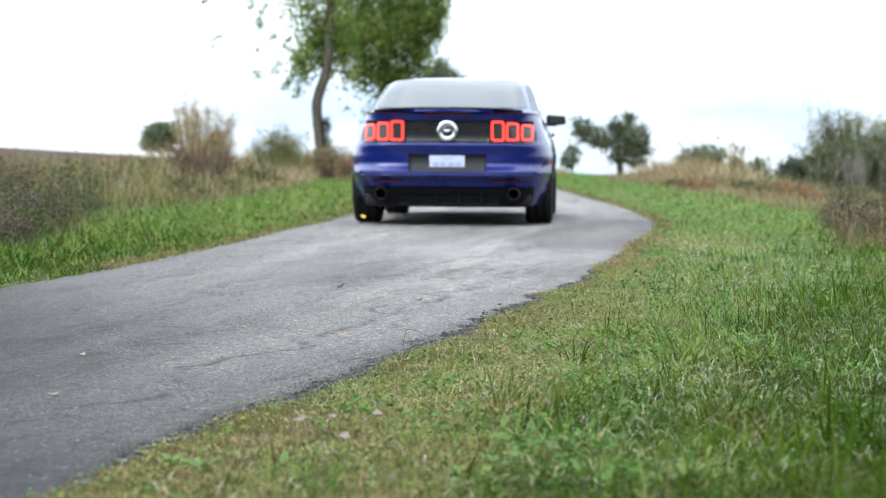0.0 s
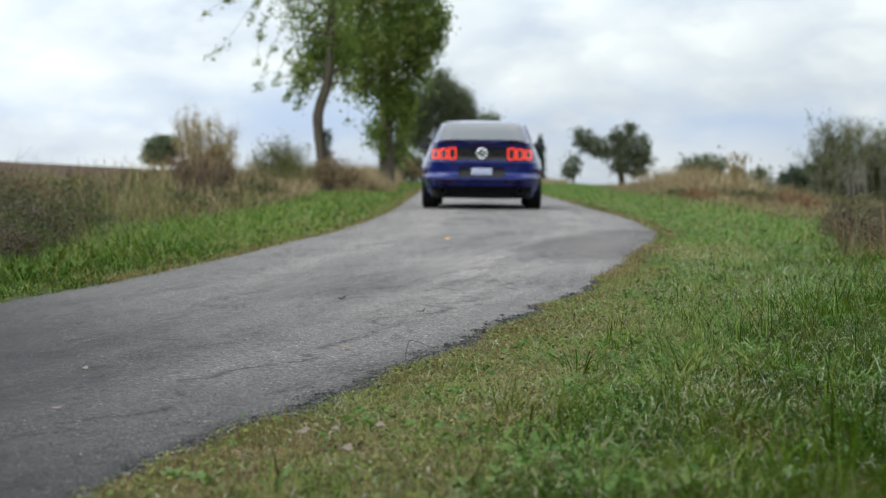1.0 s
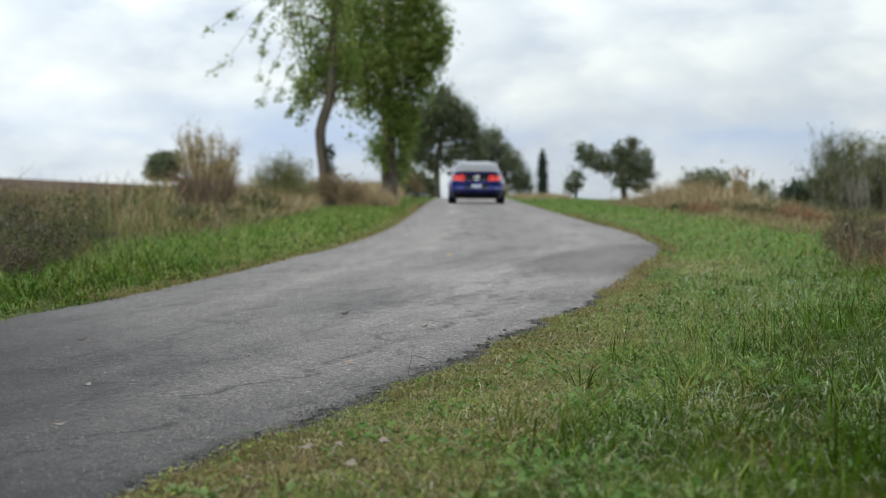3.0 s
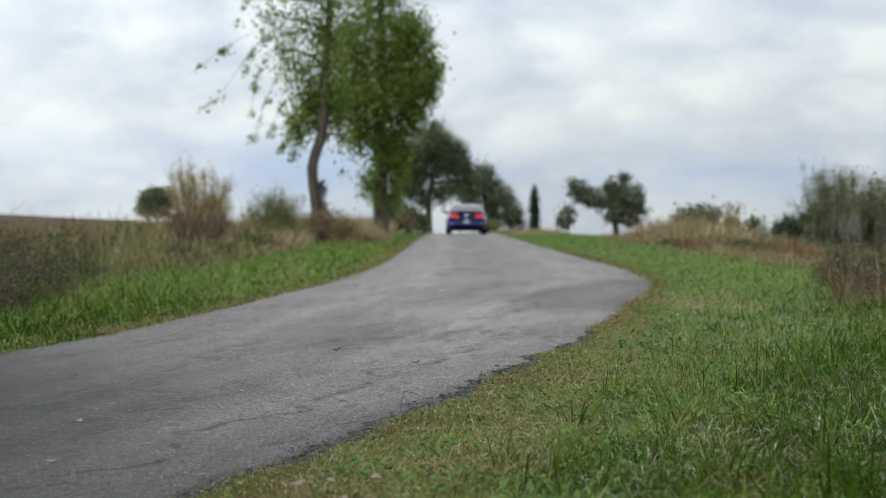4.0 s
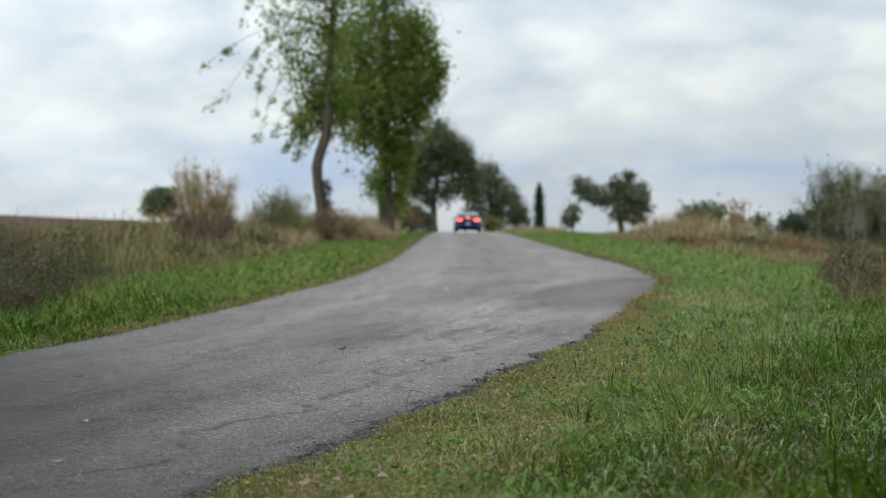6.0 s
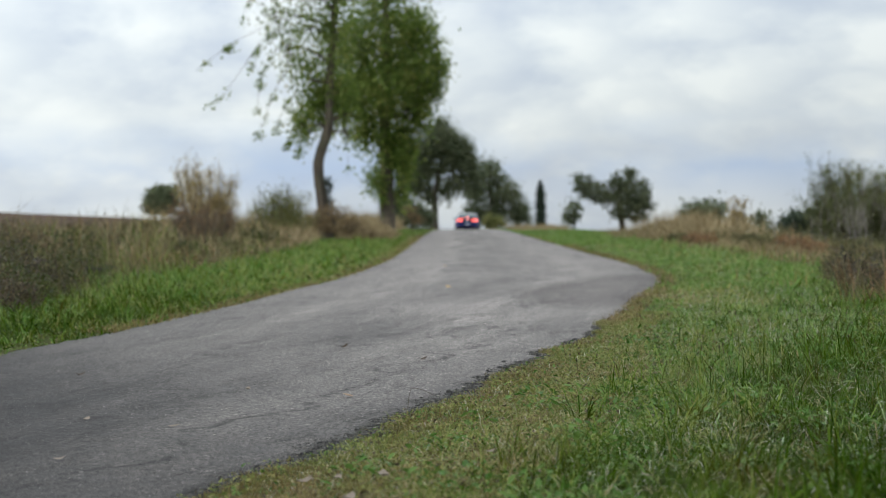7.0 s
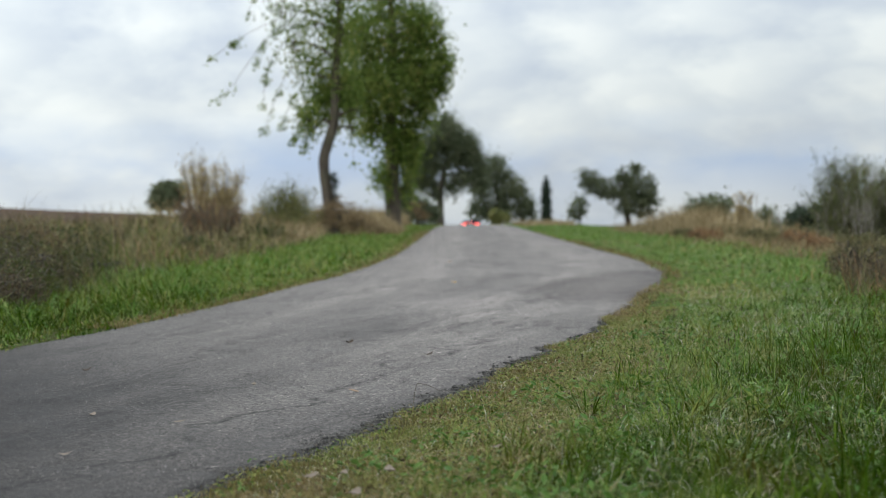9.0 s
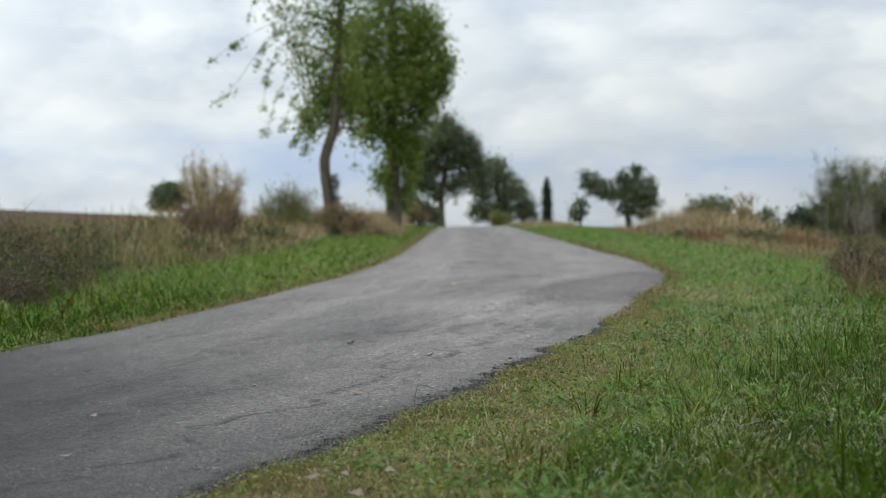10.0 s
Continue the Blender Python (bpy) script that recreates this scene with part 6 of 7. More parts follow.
CAB = [(0.930, -0.75, 2.28, 0.81), (1.007, -0.66, 2.18, 0.79), (1.079, -0.44, 1.98, 0.768), (1.150, -0.22, 1.8, 0.742), (1.227, 0.02, 1.64, 0.712), (1.293, 0.25, 1.5, 0.68), (1.337, 0.46, 1.38, 0.64), (1.361, 0.66, 1.25, 0.56)]


def cab_point(a, t):
    """A point of the cabin: a is the turn round it from the tail (radians, right positive), t from the belt (0) to the roof (1)."""
    tt = t * (len(CAB) - 1)
    z, y0, y1, w = (np.interp(tt, range(len(CAB)), [c[i] for c in CAB]) for i in range(4))
    n = 5.5
    cx, cy = (y0 + y1) / 2, (y1 - y0) / 2
    x = w * np.sign(np.sin(a)) * abs(math.sin(a)) ** (2 / n)
    y = cx - cy * np.sign(np.cos(a)) * abs(math.cos(a)) ** (2 / n)
    return float(x), float(y), float(z)


def cabin_mesh():
    k, levels = 96, 22
    a = np.linspace(0, 2 * math.pi, k, endpoint=False)
    # crowd the corners so that the panels stay crisp
    a = a + 0.18 * np.sin(4 * a)
    verts = [cab_point(float(q), float(t)) for t in np.linspace(0, 1, levels) for q in a]
    faces = grid_faces(levels, k, True)
    top = (levels - 1) * k
    prev = list(range(top, top + k))
    cxm, cym = 0.0, 0.95
    for s, dz in ((0.75, 0.012), (0.45, 0.02), (0.15, 0.024)):
        ring = []
        for i in range(k):
            x, y, z = verts[top + i]
            ring.append(len(verts))
            verts.append((cxm + (x - cxm) * s, cym + (y - cym) * s, 1.361 + dz))
        for i in range(k):
            faces.append((prev[i], prev[(i + 1) % k], ring[(i + 1) % k], ring[i]))
        prev = ring
    faces.append(tuple(prev))
    return verts, faces


def cab_panel(a0, a1, t0, t1, out=0.004, nx=14, nt=8, lean0=0.0, lean1=0.0):
    verts = []
    for t in np.linspace(t0, t1, nt):
        f = (t - t0) / (t1 - t0)
        for q in np.linspace(a0 + lean0 * f, a1 + lean1 * f, nx):
            x, y, z = cab_point(float(q), float(t))
            d = Vector((x, (y - 0.8) * 0.6, 0.35)).normalized() * out
            verts.append((x + d.x, y + d.y, z + d.z))
    return verts, grid_faces(nt, nx)


def tail_panel(x0, x1, z0, z1, out, thick=0.02, nx=10, nz=5, round_=0.0):
    """A slab that follows the tail's curve, out metres proud of it."""
    verts, cx, cz = [], (x0 + x1) / 2, (z0 + z1) / 2
    hx, hz = (x1 - x0) / 2, (z1 - z0) / 2
    for depth in (out, out - thick):
        for v in np.linspace(-1, 1, nz):
            for u in np.linspace(-1, 1, nx):
                cut = 1 - round_ * abs(v) ** 4 * 0.0
                x = cx + hx * u * cut
                z = cz + hz * v * (1 - round_ * abs(u) ** 6)
                verts.append((x, float(rear_y(x, z)) - depth, z))
    f1 = grid_faces(nz, nx)
    o = nx * nz
    faces = f1 + [tuple(o + q for q in reversed(f)) for f in f1]
    edge = [j for j in range(nx)] + [i * nx + nx - 1 for i in range(1, nz)] + [(nz - 1) * nx + j for j in range(nx - 2, -1, -1)] + [i * nx for i in range(nz - 2, 0, -1)]
    for a, b in zip(edge, edge[1:] + edge[:1]):
        faces.append((a, b, o + b, o + a))
    return verts, faces


def lamp_ring(cx, cz, hx, hz, band, out):
    """A rounded upright frame that follows the tail's curve."""
    def loop(a, b, r):
        pts = []
        for q in range(4):
            for k in range(6):
                th = math.pi / 2 * (q + k / 5)
                px = (a - r) * (1 if q in (0, 3) else -1) + r * math.cos(th)
                pz = (b - r) * (1 if q in (0, 1) else -1) + r * math.sin(th)
                pts.append((cx + px, cz + pz))
        return pts
    outer, inner = loop(hx, hz, 0.026), loop(hx - band, hz - band, 0.014)
    verts = []
    for pts, d in ((outer, out - 0.015), (outer, out), (inner, out), (inner, out - 0.015)):
        verts += [(x, float(rear_y(x, z)) - d, z) for x, z in pts]
    return verts, grid_faces(4, 24, True)


def lathe(profile, sides=36, axis="X"):
    """A turned body about the x (or y) axis from (along, radius) pairs."""
    verts = []
    for s, r in profile:
        for k in range(sides):
            th = 2 * math.pi * k / sides
            c, d = r * math.cos(th), r * math.sin(th)
            verts.append((s, c, d) if axis == "X" else (c, s, d))
    return verts, grid_faces(len(profile), sides, True)


def box_bm(sx, sy, sz, bevel=0.0, at=(0, 0, 0), segs=2):
    bm = bmesh.new()
    bmesh.ops.create_cube(bm, size=1.0, matrix=Matrix.Translation(at) @ Matrix.Diagonal((sx, sy, sz, 1)))
    if bevel:
        bmesh.ops.bevel(bm, geom=bm.edges[:], offset=bevel, segments=segs, affect="EDGES", profile=0.7)
    return bm


STOP_GLOWS = []


def build_car():
    car = tagged(new("car"), "dark blue two-door sports coupe driving away up the lane", "car")

    def add(name, vf, mat, parent=car, label="", smooth=True, at=None):
        return child(name, pydata_mesh(name, vf[0], vf[1], mat, smooth), parent, label, at)

    body = add("body", body_mesh(), PAINT, car, "glossy dark blue body shell")
    add("cabin", cabin_mesh(), PAINT, car, "blue roof and pillars")
    add("rear_window", cab_panel(-0.80, 0.80, 0.24, 0.86, 0.006, 24, 10, 0.03, -0.03), GLASS, car, "tinted rear window")
    add("windscreen", cab_panel(math.pi - 0.62, math.pi + 0.62, 0.16, 0.86, 0.006, 18, 10), GLASS, car, "tinted windscreen")
    for s in (-1, 1):
        add("side_window", cab_panel(s * 1.28, s * 2.25, 0.2, 0.84, 0.006, 16, 8, s * 0.05, -s * 0.12), GLASS, car, "tinted side window")
        add("quarter_window", cab_panel(s * 0.98, s * 1.18, 0.22, 0.72, 0.006, 6, 6, s * 0.05, 0.0), GLASS, car)
        # doors: a shallow skin with its seam
        bm = bmesh.new()
        ys = np.linspace(0.62, 2.02, 12)
        zs = np.linspace(0.24, 0.90, 10)
        vs = [[bm.verts.new((s * (HALF_W * float(width_at(z)) * (1 - 0.03 * math.exp(-((z - 0.36) / 0.09) ** 2)) + 0.002), y, z)) for y in ys] for z in zs]
        for i in range(9):
            for j in range(11):
                bm.faces.new((vs[i][j], vs[i][j + 1], vs[i + 1][j + 1], vs[i + 1][j]))
        door = part("door", bm, PAINT, car, "", True)
        part("door_handle", box_bm(0.03, 0.19, 0.03, 0.01, (s * 0.905, 0.82, 0.83)), PAINT, door)
        # mirror
        bm = box_bm(0.195, 0.13, 0.115, 0.038, (s * 0.925, 1.72, 0.99), 4)
        for v in bm.verts:
            # the shell narrows outwards and forwards
            f = (abs(v.co.x) - 0.83) / 0.19
            v.co.z = 0.99 + (v.co.z - 0.99) * (1 - 0.22 * f) * (1 - 0.9 * max(0.0, v.co.y - 1.70))
        mirror = part("wing_mirror", bm, BLACK, car, "dark wing mirror", True)
        part("mirror_arm", box_bm(0.12, 0.05, 0.03, 0.01, (s * 0.87, 1.71, 0.945)), BLACK, mirror)
        part("mirror_glass", box_bm(0.145, 0.006, 0.078, 0.002, (s * 0.925, 1.654, 0.988)), LENS_DARK, mirror)
        # tail lamps: a black housing with three upright lit frames
        x0, x1 = (0.372, 0.782) if s > 0 else (-0.782, -0.372)
        housing = add("tail_lamp", tail_panel(x0, x1, 0.735, 0.932, 0.012, 0.03, 14, 6), GLOSS_BLACK, car, "three-bar tail lamp with glowing red frames")
        for k in range(3):
            c = s * (0.445 + 0.128 * k)
            hw, z0, z1 = 0.060 - 0.003 * k, 0.748 + 0.004 * k, 0.928 - 0.013 * k
            add("lit_frame", lamp_ring(c, (z0 + z1) / 2, hw, (z1 - z0) / 2, 0.0200, 0.026), LAMP, housing, "glowing red lens frame", False)
            add("inner_lens", tail_panel(c - hw + 0.026, c + hw - 0.026, z0 + 0.030, z1 - 0.030, 0.016, 0.01, 4, 5), LENS_DARK, housing, "smoked inner lens", False)
            # an added glowing plate, hidden in the body until the stop lamps light
            STOP_GLOWS.append(add("stop_glow", tail_panel(c - hw + 0.010, c + hw - 0.010, z0 + 0.012, z1 - 0.012, 0.030, 0.01, 4, 5), STOP_LIT, housing, "glowing red plate standing in for the lit stop lamp", False, pose(0, 0.12, 0)))
        # rear fog reflectors and side markers
        add("reflector", tail_panel(s * 0.52 - 0.13, s * 0.52 + 0.13, 0.388, 0.408, 0.006, 0.02, 8, 3), REFLECTOR, car, "dark red bumper reflector")
        part("side_marker", box_bm(0.012, 0.10, 0.035, 0.004, (s * 0.917, -0.52, 0.56)), AMBER, car, "small red side marker")
        # exhaust pipes
        prof = [(-1.035, 0.046), (-1.04, 0.052), (-1.03, 0.056), (-0.7, 0.056), (-0.7, 0.0)]
        add("exhaust_pipe", lathe([(-0.80, 0.0), (-0.82, 0.044)] + prof, 28, "Y"), STEEL, car, "round steel exhaust pipe", True, pose(s * 0.587, 0.06, 0.285))
        bm = bmesh.new()
        bmesh.ops.create_cone(bm, cap_ends=True, segments=24, radius1=0.095, radius2=0.095, depth=0.5, matrix=pose(s * 0.56, -0.62, 0.30, 0, 90, 0) @ Matrix.Diagonal((1, 1, 0.8, 1)))
        part("silencer", bm, STEEL, car, "", True)
    add("tail_panel", tail_panel(-0.385, 0.385, 0.737, 0.930, 0.008, 0.03, 24, 6), GLOSS_BLACK, car, "gloss black panel between the tail lamps")
    emblem = add("emblem", lathe([(-0.030, 0.0), (-0.030, 0.055), (-0.034, 0.062), (-0.034, 0.086), (-0.026, 0.094), (0.03, 0.094)], 40, "Y"), CHROME, car, "round chrome badge", True, pose(0, float(rear_y(0, 0.838)), 0.838))
    add("badge_disc", lathe([(-0.038, 0.0), (-0.038, 0.045), (-0.030, 0.052)], 32, "Y"), GLOSS_BLACK, emblem, "dark badge centre")
    part("badge_figure", box_bm(0.062, 0.006, 0.026, 0.01, (0.0, -0.042, 0.0)), CHROME, emblem)
    add("plate_recess", tail_panel(-0.345, 0.345, 0.452, 0.632, 0.004, 0.02, 16, 6), BLACK, car, "black number plate recess")
    py = float(rear_y(0, 0.565)) - 0.02
    pz = 0.540
    plate = part("number_plate", box_bm(0.31, 0.008, 0.165, 0.003, (0, py, pz)), PLATE, car, "pale blue-white number plate")
    for dx, w in ((-0.10, 0.05), (-0.035, 0.05), (0.035, 0.05), (0.10, 0.05)):
        part("plate_bar", box_bm(w, 0.004, 0.062, 0.001, (dx, py - 0.005, pz - 0.006)), PLATE_INK, plate, "plain faded bar")
    part("plate_strip", box_bm(0.09, 0.004, 0.012, 0.001, (0, py - 0.005, pz + 0.062)), PLATE_INK, plate)
    part("plate_seal", box_bm(0.034, 0.004, 0.026, 0.001, (-0.125, py - 0.005, pz - 0.055)), PLATE_SEAL, plate, "small red seal")
    # bumper: black lower valance and diffuser
    add("rear_valance", tail_panel(-0.80, 0.80, 0.165, 0.345, 0.008, 0.03, 30, 8), VALANCE, car, "black lower bumper valance")
    add("diffuser", tail_panel(-0.46, 0.46, 0.18, 0.285, 0.024, 0.05, 20, 5), VALANCE, car, "black diffuser")
    for x in (-0.3, -0.1, 0.1, 0.3):
        part("diffuser_fin", box_bm(0.012, 0.12, 0.09, 0.003, (x, float(rear_y(x, 0.24)) + 0.01, 0.245)), VALANCE, car)
    add("bumper_crease", tail_panel(-0.79, 0.79, 0.448, 0.482, 0.014, 0.03, 30, 4), PAINT, car, "raised bumper crease")
    # boot lip spoiler with its stop lamp
    bm = bmesh.new()
    prof = [(0.05, 1.012), (0.01, 1.030), (-0.040, 1.050), (-0.052, 1.044), (-0.035, 1.030), (-0.01, 1.012)]
    xs = np.linspace(-0.66, 0.66, 29)
    rows = [[bm.verts.new((x, float(rear_y(x * 0.98, 1.0)) + dy + 0.04, z - 0.022 * abs(x / 0.66) ** 3)) for dy, z in prof] for x in xs]
    for i in range(28):
        for j in range(6):
            bm.faces.new((rows[i][j], rows[i][(j + 1) % 6], rows[i + 1][(j + 1) % 6], rows[i + 1][j]))
    bm.faces.new(rows[0])
    bm.faces.new(rows[-1][::-1])
    part("spoiler", bm, GLOSS_BLACK, car, "dark boot lip spoiler", True)
    high = add("stop_lamp", tail_panel(-0.19, 0.19, 0.975, 1.0, 0.012, 0.02, 10, 3), REFLECTOR, car, "dark red high stop lamp")
    STOP_GLOWS.append(add("stop_glow", tail_panel(-0.185, 0.185, 0.962, 1.0, 0.020, 0.01, 10, 3), STOP_LIT, high, "glowing red plate standing in for the lit stop lamp", False, pose(0, 0.12, 0)))
    # underside
    part("underbody", box_bm(1.5, 4.2, 0.10, 0.03, (0, 1.35, 0.225)), BLACK, car)
    part("fuel_tank", box_bm(0.8, 0.5, 0.16, 0.04, (0, -0.52, 0.27)), BLACK, car)
    bm = bmesh.new()
    bmesh.ops.create_cone(bm, cap_ends=True, segments=16, radius1=0.045, radius2=0.045, depth=1.4, matrix=pose(0, 0, 0.33, 0, 90, 0))
    bmesh.ops.create_icosphere(bm, subdivisions=2, radius=0.13, matrix=pose(0, 0, 0.31))
    part("rear_axle", bm, STEEL, car, "", True)
    part("front_bumper_grille", box_bm(1.0, 0.04, 0.20, 0.02, (0, 3.70, 0.56)), BLACK, car, "black front grille")
    for s in (-1, 1):
        part("headlamp", box_bm(0.30, 0.10, 0.13, 0.04, (s * 0.62, 3.58, 0.64)), CHROME, car)
    # wheels
    wheels = []
    for x, y in ((0.795, 0.0), (-0.795, 0.0), (0.795, 2.72), (-0.795, 2.72)):
        s = 1 if x > 0 else -1
        hub = child("wheel", pydata_mesh("wheel", *lathe([(-0.10, 0.20), (-0.10, 0.235), (-0.07, 0.222), (0.08, 0.222), (0.105, 0.240), (0.112, 0.238), (0.100, 0.215), (0.03, 0.20), (0.03, 0.0)], 40), RIM), car, "dark alloy wheel", pose(x, y, 0.345, 0, 0, 0 if s > 0 else 180))
        child("tyre", pydata_mesh("tyre", *lathe([(-0.098, 0.236), (-0.118, 0.262), (-0.125, 0.30), (-0.116, 0.332), (-0.09, 0.3445), (-0.045, 0.345), (-0.04, 0.338), (-0.03, 0.338), (-0.025, 0.345), (0.025, 0.345), (0.03, 0.338), (0.04, 0.338), (0.045, 0.345), (0.09, 0.3445), (0.116, 0.332), (0.125, 0.30), (0.118, 0.262), (0.104, 0.238)], 56), RUBBER), hub, "black tyre")
        for k in range(5):
            part("spoke", box_bm(0.03, 0.05, 0.18, 0.01, (0, 0, 0)), RIM, hub, "", False, pose(0.08, 0, 0, 72 * k) @ pose(0, 0, 0.125))
        wheels.append((hub, x, y, s))
    return car, wheels


CAR, WHEELS = build_car()
# seconds, place of the rear axle over the ground
CAR_PATH = [(0.0, 0.10, 17.5), (0.2, 0.225, 19.75), (0.4, 0.335, 22.1), (0.6, 0.43, 24.4), (0.8, 0.505, 26.75), (1.0, 0.57, 29.2), (1.3, 0.64, 33.05), (1.5, 0.685, 35.9),
            (1.8, 0.74, 40.4), (2.0, 0.77, 43.6), (2.3, 0.82, 48.6), (2.5, 0.845, 52.1), (2.8, 0.905, 57.6), (3.0, 0.95, 61.6), (3.2, 1.0, 66.0), (3.7, 1.13, 77.6), (4.3, 1.30, 91.2),
            (4.8, 1.40, 102.0), (5.0, 1.43, 106.0), (5.5, 1.49, 115.0), (5.7, 1.51, 118.4), (6.8, 1.58, 135.0), (7.5, 1.61, 145.0), (8.0, 1.64, 151.8), (8.5, 1.67, 158.0), (9.0, 1.71, 163.2), (9.5, 1.75, 167.6), (10.0, 1.79, 171.8)]


# ---------------------------------------------------------------- fallen leaves and small weeds
def leaf_mesh(name, length, mat, curl=0.25):
    """One fallen leaf: pointed oval, keeled and curled up at its ends."""
    verts, n = [], 7
    for i in range(n):
        f = i / (n - 1)
        w = 0.30 * length * math.sin(math.pi * (0.06 + 0.9 * f)) ** 0.8
        up = curl * length * (2 * f - 1) ** 2
        x = (f - 0.5) * length
        verts += [(x, -w, up + 0.25 * w), (x, 0, up), (x, w, up + 0.25 * w)]
    return pydata_mesh(name, verts, grid_faces(n, 3), mat)


LEAF_A, LEAF_B = leaf_mesh("fallen_leaf", 0.040, DEAD_LEAF, 0.22), leaf_mesh("fallen_leaf", 0.030, DEAD_LEAF, 0.2)
LEAF_D = leaf_mesh("fallen_leaf", 0.042, BROWN_LEAF, 0.3)
LEAF_O = leaf_mesh("fallen_leaf", 0.048, ORANGE_LEAF, 0.06)
LEAF_Y = leaf_mesh("fallen_leaf", 0.034, DEAD_LEAF, 0.1)
BLOWN = leaf_mesh("blown_leaf", 0.048, YELLOW_LEAF, 0.2)


def lay_leaf(me, x, y, turn, lift=0.012, label="curled pale brown fallen leaf"):
    ob = new("fallen_leaf", me)
    on_road = float(x_left(y)) < x < float(x_right(y))
    ob.matrix_basis = pose(x, y, float(ground_z(x, y)) + (lift if on_road else lift + 0.018), 6, -8, turn)
    return tagged(ob, label, "leaf", "fallen leaves")


for x, y, turn, me, label in ((-1.40, 7.15, 20, LEAF_D, "dark brown fallen leaf on the asphalt"), (-1.07, 5.54, 70, LEAF_B, "small pale fallen leaf on the asphalt"), (-0.96, 4.62, 10, LEAF_B, "small pale fallen leaf on the asphalt"),
                              (-0.78, 5.33, 5, LEAF_Y, "slim dull tan fallen leaf on the asphalt"), (-0.33, 6.2, 130, LEAF_O, "orange-brown fallen leaf on the asphalt"), (-0.47, 8.54, 40, LEAF_D, "dark brown fallen leaf on the asphalt"),
                              (-0.10, 7.75, 15, LEAF_D, "dark brown fallen leaf on the asphalt"), (-0.69, 6.48, 90, LEAF_B, "small pale fallen leaf on the asphalt"), (-0.31, 4.02, 35, LEAF_A, "curled pale brown leaf in the turf"),
                              (-0.14, 4.08, 100, LEAF_A, "curled pale brown leaf in the turf"), (-0.24, 4.06, 80, LEAF_B, "curled pale brown leaf in the turf"), (0.1, 4.45, 15, LEAF_B, "curled pale brown leaf in the turf"), (0.42, 3.95, 150, LEAF_B, "curled pale brown leaf in the turf"), (-0.2, 3.75, 65, LEAF_A, "curled pale brown leaf in the turf")):
    lay_leaf(me, x, y, turn, 0.012, label)


def fallen_twig(x, y):
    """A dry twig stuck upright in the crumbled edge, with a side shoot."""
    root = tagged(new("twig"), "thin dry twig standing in the crumbled asphalt edge", "twig")
    root.location = (x, y, float(ground_z(x, y)) + 0.004)
    stem = curve_pts([(0, 0, -0.01), (0.004, 0, 0.03), (0.012, 0.004, 0.062)], 8)
    child("stem", tri_mesh("stem", *tube(stem, np.linspace(0.0016, 0.0009, 8), 5), BARK, True), root)
    shoot = curve_pts([stem[-1], (0.045, 0.01, 0.056), (0.085, 0.02, 0.035)], 6)
    child("shoot", tri_mesh("shoot", *tube(shoot, np.linspace(0.0011, 0.0006, 6), 4), BARK, True), root)


fallen_twig(-0.125, 5.86)


def pebbles(x, y, z, r, rng, flat=0.7, blunt=False):
    """Rough stones, half sunk: a pointed chip of four faces, or a blunt crumb with a flat head."""
    n, k = len(x), 5 if blunt else 4
    a = rng.uniform(0, 2 * np.pi, n)[:, None] + np.arange(k) * 2 * np.pi / k + rng.normal(0, 0.22, (n, k))
    rr = r[:, None] * rng.uniform(0.65, 1.3, (n, k))
    ring = np.stack([x[:, None] + rr * np.cos(a), y[:, None] + rr * np.sin(a), np.repeat(z[:, None] - 0.001, k, 1)], -1)
    high = flat * r * rng.uniform(0.6, 1.2, n)
    top = np.stack([x + rng.normal(0, 0.3, n) * r, y + rng.normal(0, 0.3, n) * r, z + high], -1)[:, None]
    i = np.arange(k)
    if blunt:
        rr = rr * rng.uniform(0.55, 0.9, (n, k))
        up = np.stack([x[:, None] + rr * np.cos(a), y[:, None] + rr * np.sin(a), z[:, None] + high[:, None] * rng.uniform(0.6, 1.0, (n, k))], -1)
        v = np.concatenate([ring, up, top], 1)
        f = np.concatenate([np.stack([i, (i + 1) % k, k + (i + 1) % k], -1), np.stack([i, k + (i + 1) % k, k + i], -1), np.stack([k + i, k + (i + 1) % k, np.full(k, 2 * k)], -1)])
    else:
        v = np.concatenate([ring, top], 1)
        f = np.stack([i, (i + 1) % k, np.full(k, k)], -1)
    m = v.shape[1]
    return v.reshape(-1, 3), (f[None] + (np.arange(n) * m)[:, None, None]).reshape(-1, 3)


def road_top(x, y):
    s = np.clip((x - x_left(y)) / (x_right(y) - x_left(y)), 0, 1)
    return ground_z(x, y) + 0.012 * (1 - (2 * s - 1) ** 2)


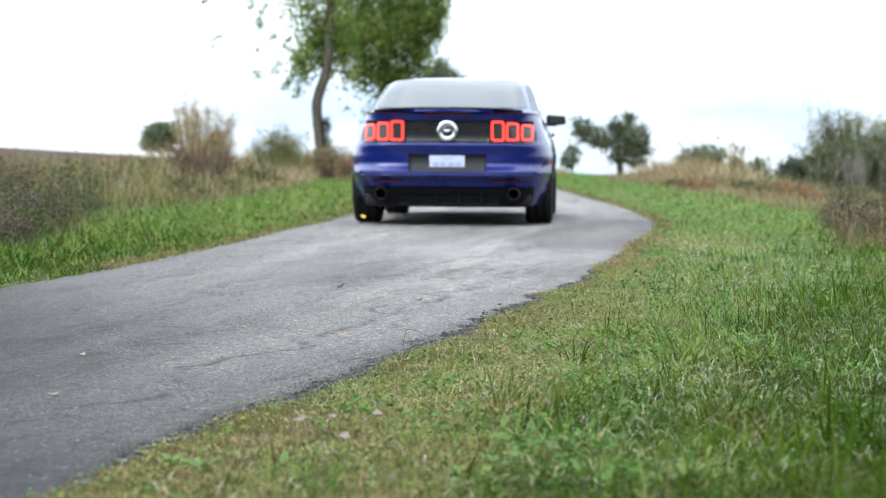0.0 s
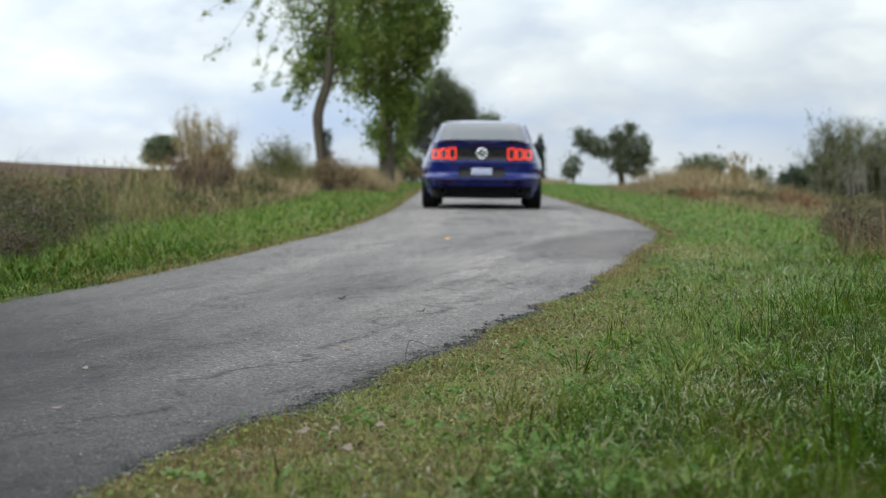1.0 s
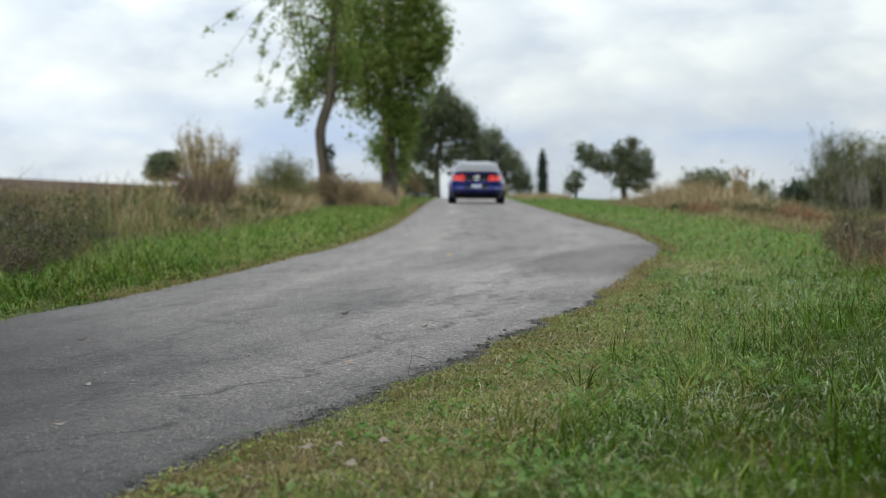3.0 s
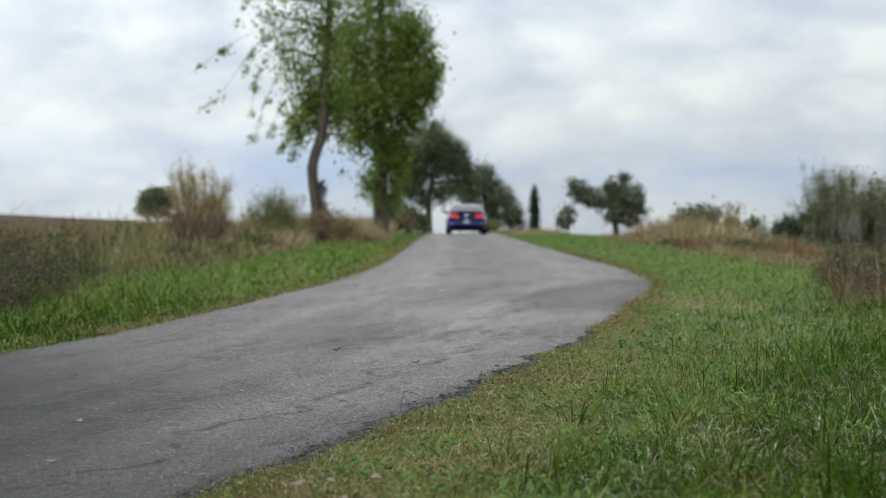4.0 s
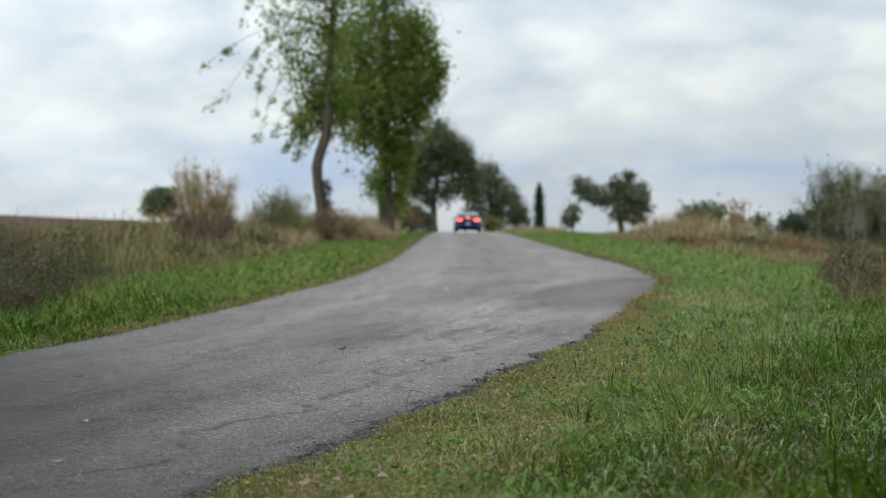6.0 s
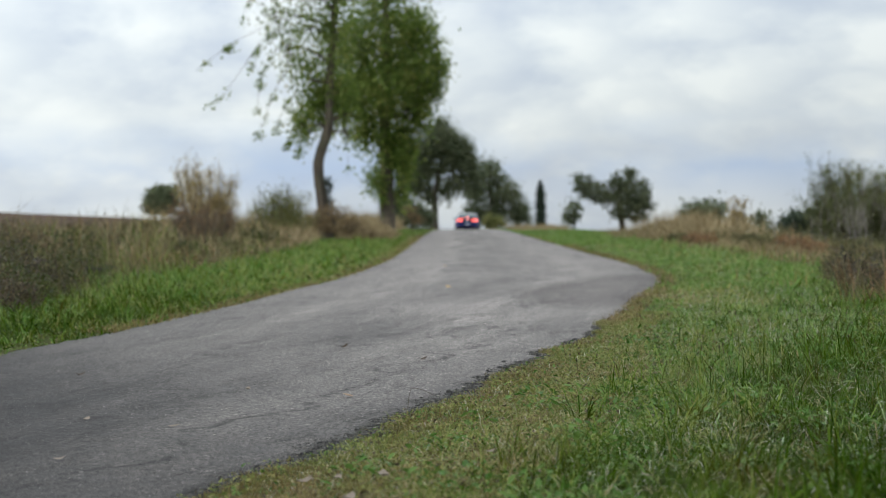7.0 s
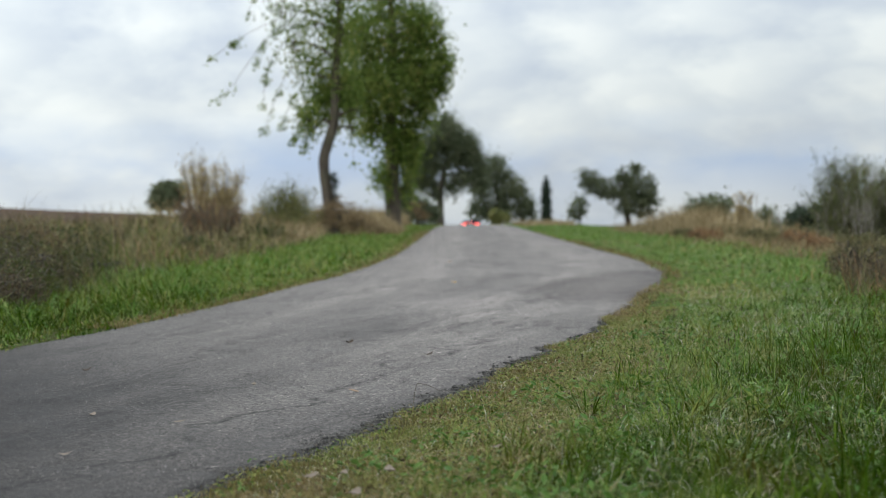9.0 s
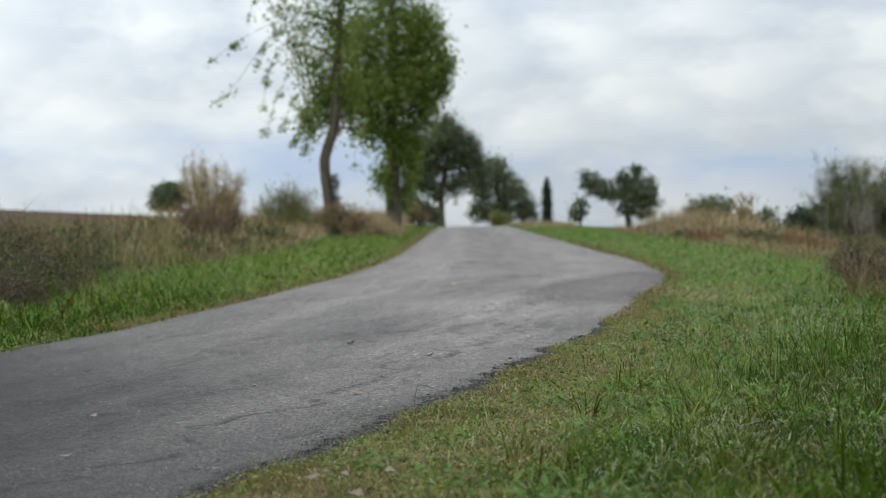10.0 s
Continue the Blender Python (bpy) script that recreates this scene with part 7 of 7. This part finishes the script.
def build_grit():
    rng = np.random.default_rng(41)
    # chippings that stand out of the worn asphalt
    x, y = scatter(rng, 110000, 3.2, 12.5, lambda y: x_left(y) + 0.03, lambda y: x_right(y) - 0.02, 1.3)
    seen = np.abs(x) < 0.27 * y + 0.3
    # fewer and fewer with the wear of the further stretch, and in streaks along the lane
    streak = wander((x - x_left(y)) * 1.6, y * 0.35, 1.0, 6.0)
    seen &= rng.uniform(0, 1, len(x)) < np.clip(0.75 + 0.9 * streak, 0.15, 1) * (1 - smooth01(y, 5.5, 12.0))
    # and fewer towards the near left of the lane
    u = 2.9 * (x - x_left(y)) / (x_right(y) - x_left(y))
    seen &= rng.uniform(0, 1, len(x)) < np.clip((u + 0.62 * (y - 4.5) - 1.5) / 1.5, 0.22, 1)
    x, y = x[seen], y[seen]
    stuff("chippings", "fine grey stone chippings in the worn asphalt", "gravel", *pebbles(x, y, road_top(x, y), (0.0010 + 0.0024 * rng.uniform(0, 1, len(x)) ** 2) * (0.75 + 0.04 * y), rng, 0.75), CHIP)
    # crumbled edge: loose crumbs, then broken lumps
    for n, r0, r1, wide0, lump, label in ((44000, 0.0012, 0.0058, 0.017, False, "dark crumbs along the broken asphalt edge"), (3600, 0.004, 0.013, 0.014, True, "broken lumps of dark asphalt along the edge")):
        y = 3.0 + 7.5 * rng.uniform(0, 1, n) ** 1.2
        worn = wander(y, y * 0, 2.1, 2.0) + 9.0 * bare_edge(y)
        y = y[rng.uniform(-0.45, 0.55, n) < worn]
        wide = wide0 * (0.6 + 1.6 * np.clip(wander(y, y * 0, 1.3, 2.0) + 0.35, 0, 1))
        wide = wide + 0.55 * bare_edge(y)
        x = ragged_right(y) + 0.018 + 0.3 * bare_edge(y) + rng.normal(0.0, 1.0, len(y)) * wide
        z = np.where(x < ragged_right(y), road_top(x, y), ground_z(x, y)) - 0.001
        stuff("gravel", label, "gravel", *pebbles(x, y, z, r0 + (r1 - r0) * rng.uniform(0, 1, len(x)) ** 2.2, rng, 0.6 if lump else 0.8, lump), STONE)


build_grit()


def weed_leaf_mesh():
    """One broad leaf of unit length, arched, with a keel."""
    verts = []
    for i in range(6):
        f = i / 5
        w = 0.16 * math.sin(math.pi * (0.08 + 0.9 * f)) ** 0.7
        z = 0.5 * (f - 0.75 * f * f)
        for side, lift in ((-1, 0.3), (0, 0.0), (1, 0.3)):
            verts.append((f, side * w, z + lift * w))
    return pydata_mesh("leaf", verts, grid_faces(6, 3), BROADLEAF)


WEED_LEAF = weed_leaf_mesh()


def rosette(x, y, size, count, seed):
    """A low broad-leaved weed, each leaf a part."""
    rng = random.Random(seed)
    root = tagged(new("broadleaf_weed"), "low green broad-leaved weed in the verge grass", "weed", "broad-leaved weeds")
    root.location = (x, y, float(ground_z(x, y)) + 0.010)
    for k in range(count):
        L = size * rng.uniform(0.6, 1.2)
        child("leaf", WEED_LEAF, root, "", pose(0, 0, 0, rng.uniform(-15, 15), -rng.uniform(-8, 22), 360 * k / count + rng.uniform(-25, 25)) @ Matrix.Diagonal((L, L, L, 1)))
    return root


rng_w = random.Random(5)
for k in range(64):
    yy = 3.3 + 5.5 * rng_w.random() ** 1.5
    xx = float(x_right(yy)) + 0.42 + rng_w.random() * min(1.7, 0.26 * yy + 0.6)
    rosette(xx, yy, rng_w.uniform(0.022, 0.048), rng_w.randint(7, 12), 300 + k)
for k, (xx, yy) in enumerate(((-0.52, 3.55), (-0.45, 3.5), (0.36, 4.15), (0.42, 4.3), (0.30, 4.35), (0.52, 4.2), (0.1, 3.5))):
    rosette(xx, yy, 0.042, 10, 400 + k)


# ---------------------------------------------------------------- movement
def car_heading(i):
    a, b = CAR_PATH[max(0, i - 1)], CAR_PATH[min(len(CAR_PATH) - 1, i + 1)]
    return math.degrees(math.atan2(b[1] - a[1], b[2] - a[2])) + 0.9 * math.exp(-i / 2)


def motions():
    rows = []
    for i, (t, x, y) in enumerate(CAR_PATH):
        z0, z1 = float(ground_z(x, y)) + 0.011, float(ground_z(x, y + 2.72)) + 0.011
        rows.append((t, pose(x, y, z0, math.degrees(math.atan2(z1 - z0, 2.72)), 0.7 * float(smooth01(y, 15, 30)), -car_heading(i))))
    walk(CAR, rows)
    ts, ds = [r[0] for r in CAR_PATH], [r[2] for r in CAR_PATH]
    times = [k / 30 for k in range(301)]
    turn, last, spin = 0.0, None, []
    for t in times:
        a = math.degrees(float(np.interp(t, ts, ds)) / 0.345)
        if last is not None:
            # five like spokes: a turn by a fifth looks the same
            turn += (a - last + 36) % 72 - 36
        last = a
        spin.append(turn)
    for hub, x, y, s in WHEELS:
        walk(hub, [(t, pose(x, y, 0.345, 0, 0, 0 if s > 0 else 180) @ pose(0, 0, 0, -a * s)) for t, a in zip(times, spin)])
    # the driver brakes before the crest: the hidden plates slide out as lit lamps
    for core in STOP_GLOWS:
        walk(core, [(t, pose(0, d, 0)) for t, d in ((0.0, 0.12), (4.6, 0.12), (4.8, 0.12), (4.87, 0.0), (5.0, 0.0), (10.0, 0.0))])
    for leaf, lrows in BLOWN_LEAVES:
        walk(leaf, [(t, pose(x, y, z, a, b, c)) for t, x, y, z, a, b, c in lrows])


def blown_leaf(rows):
    ob = tagged(new("blown_leaf", BLOWN), "yellow leaf whirled up behind the car", "leaf", "blown leaves")
    BLOWN_LEAVES.append((ob, rows))


BLOWN_LEAVES = []
blown_leaf([(0.0, -0.70, 16.4, 0.08, 60, 20, 0), (0.1, -0.53, 17.6, 0.14, 85, 60, 40), (0.2, -0.35, 18.6, 0.10, 60, 20, 80), (0.4, -0.2, 20.4, 0.06, 20, 40, 120), (0.8, -0.05, 21.2, 0.03, 10, 10, 170), (1.2, -0.02, 21.4, 0.022, 4, 0, 180), (10.0, -0.02, 21.4, 0.022, 4, 0, 180)])
blown_leaf([(0.0, 0.1, 20.6, 0.06, 30, 0, 0), (0.5, 0.22, 20.6, 0.12, 60, 50, 60), (0.6, 0.21, 20.2, 0.10, 80, 20, 120), (0.7, 0.12, 18.2, 0.07, 50, 60, 180), (0.8, 0.05, 15.9, 0.05, 70, 20, 240), (0.9, 0.03, 15.4, 0.04, 40, 30, 300), (1.1, 0.02, 15.2, 0.022, 4, 0, 330), (10.0, 0.02, 15.2, 0.022, 4, 0, 330)])
motions()
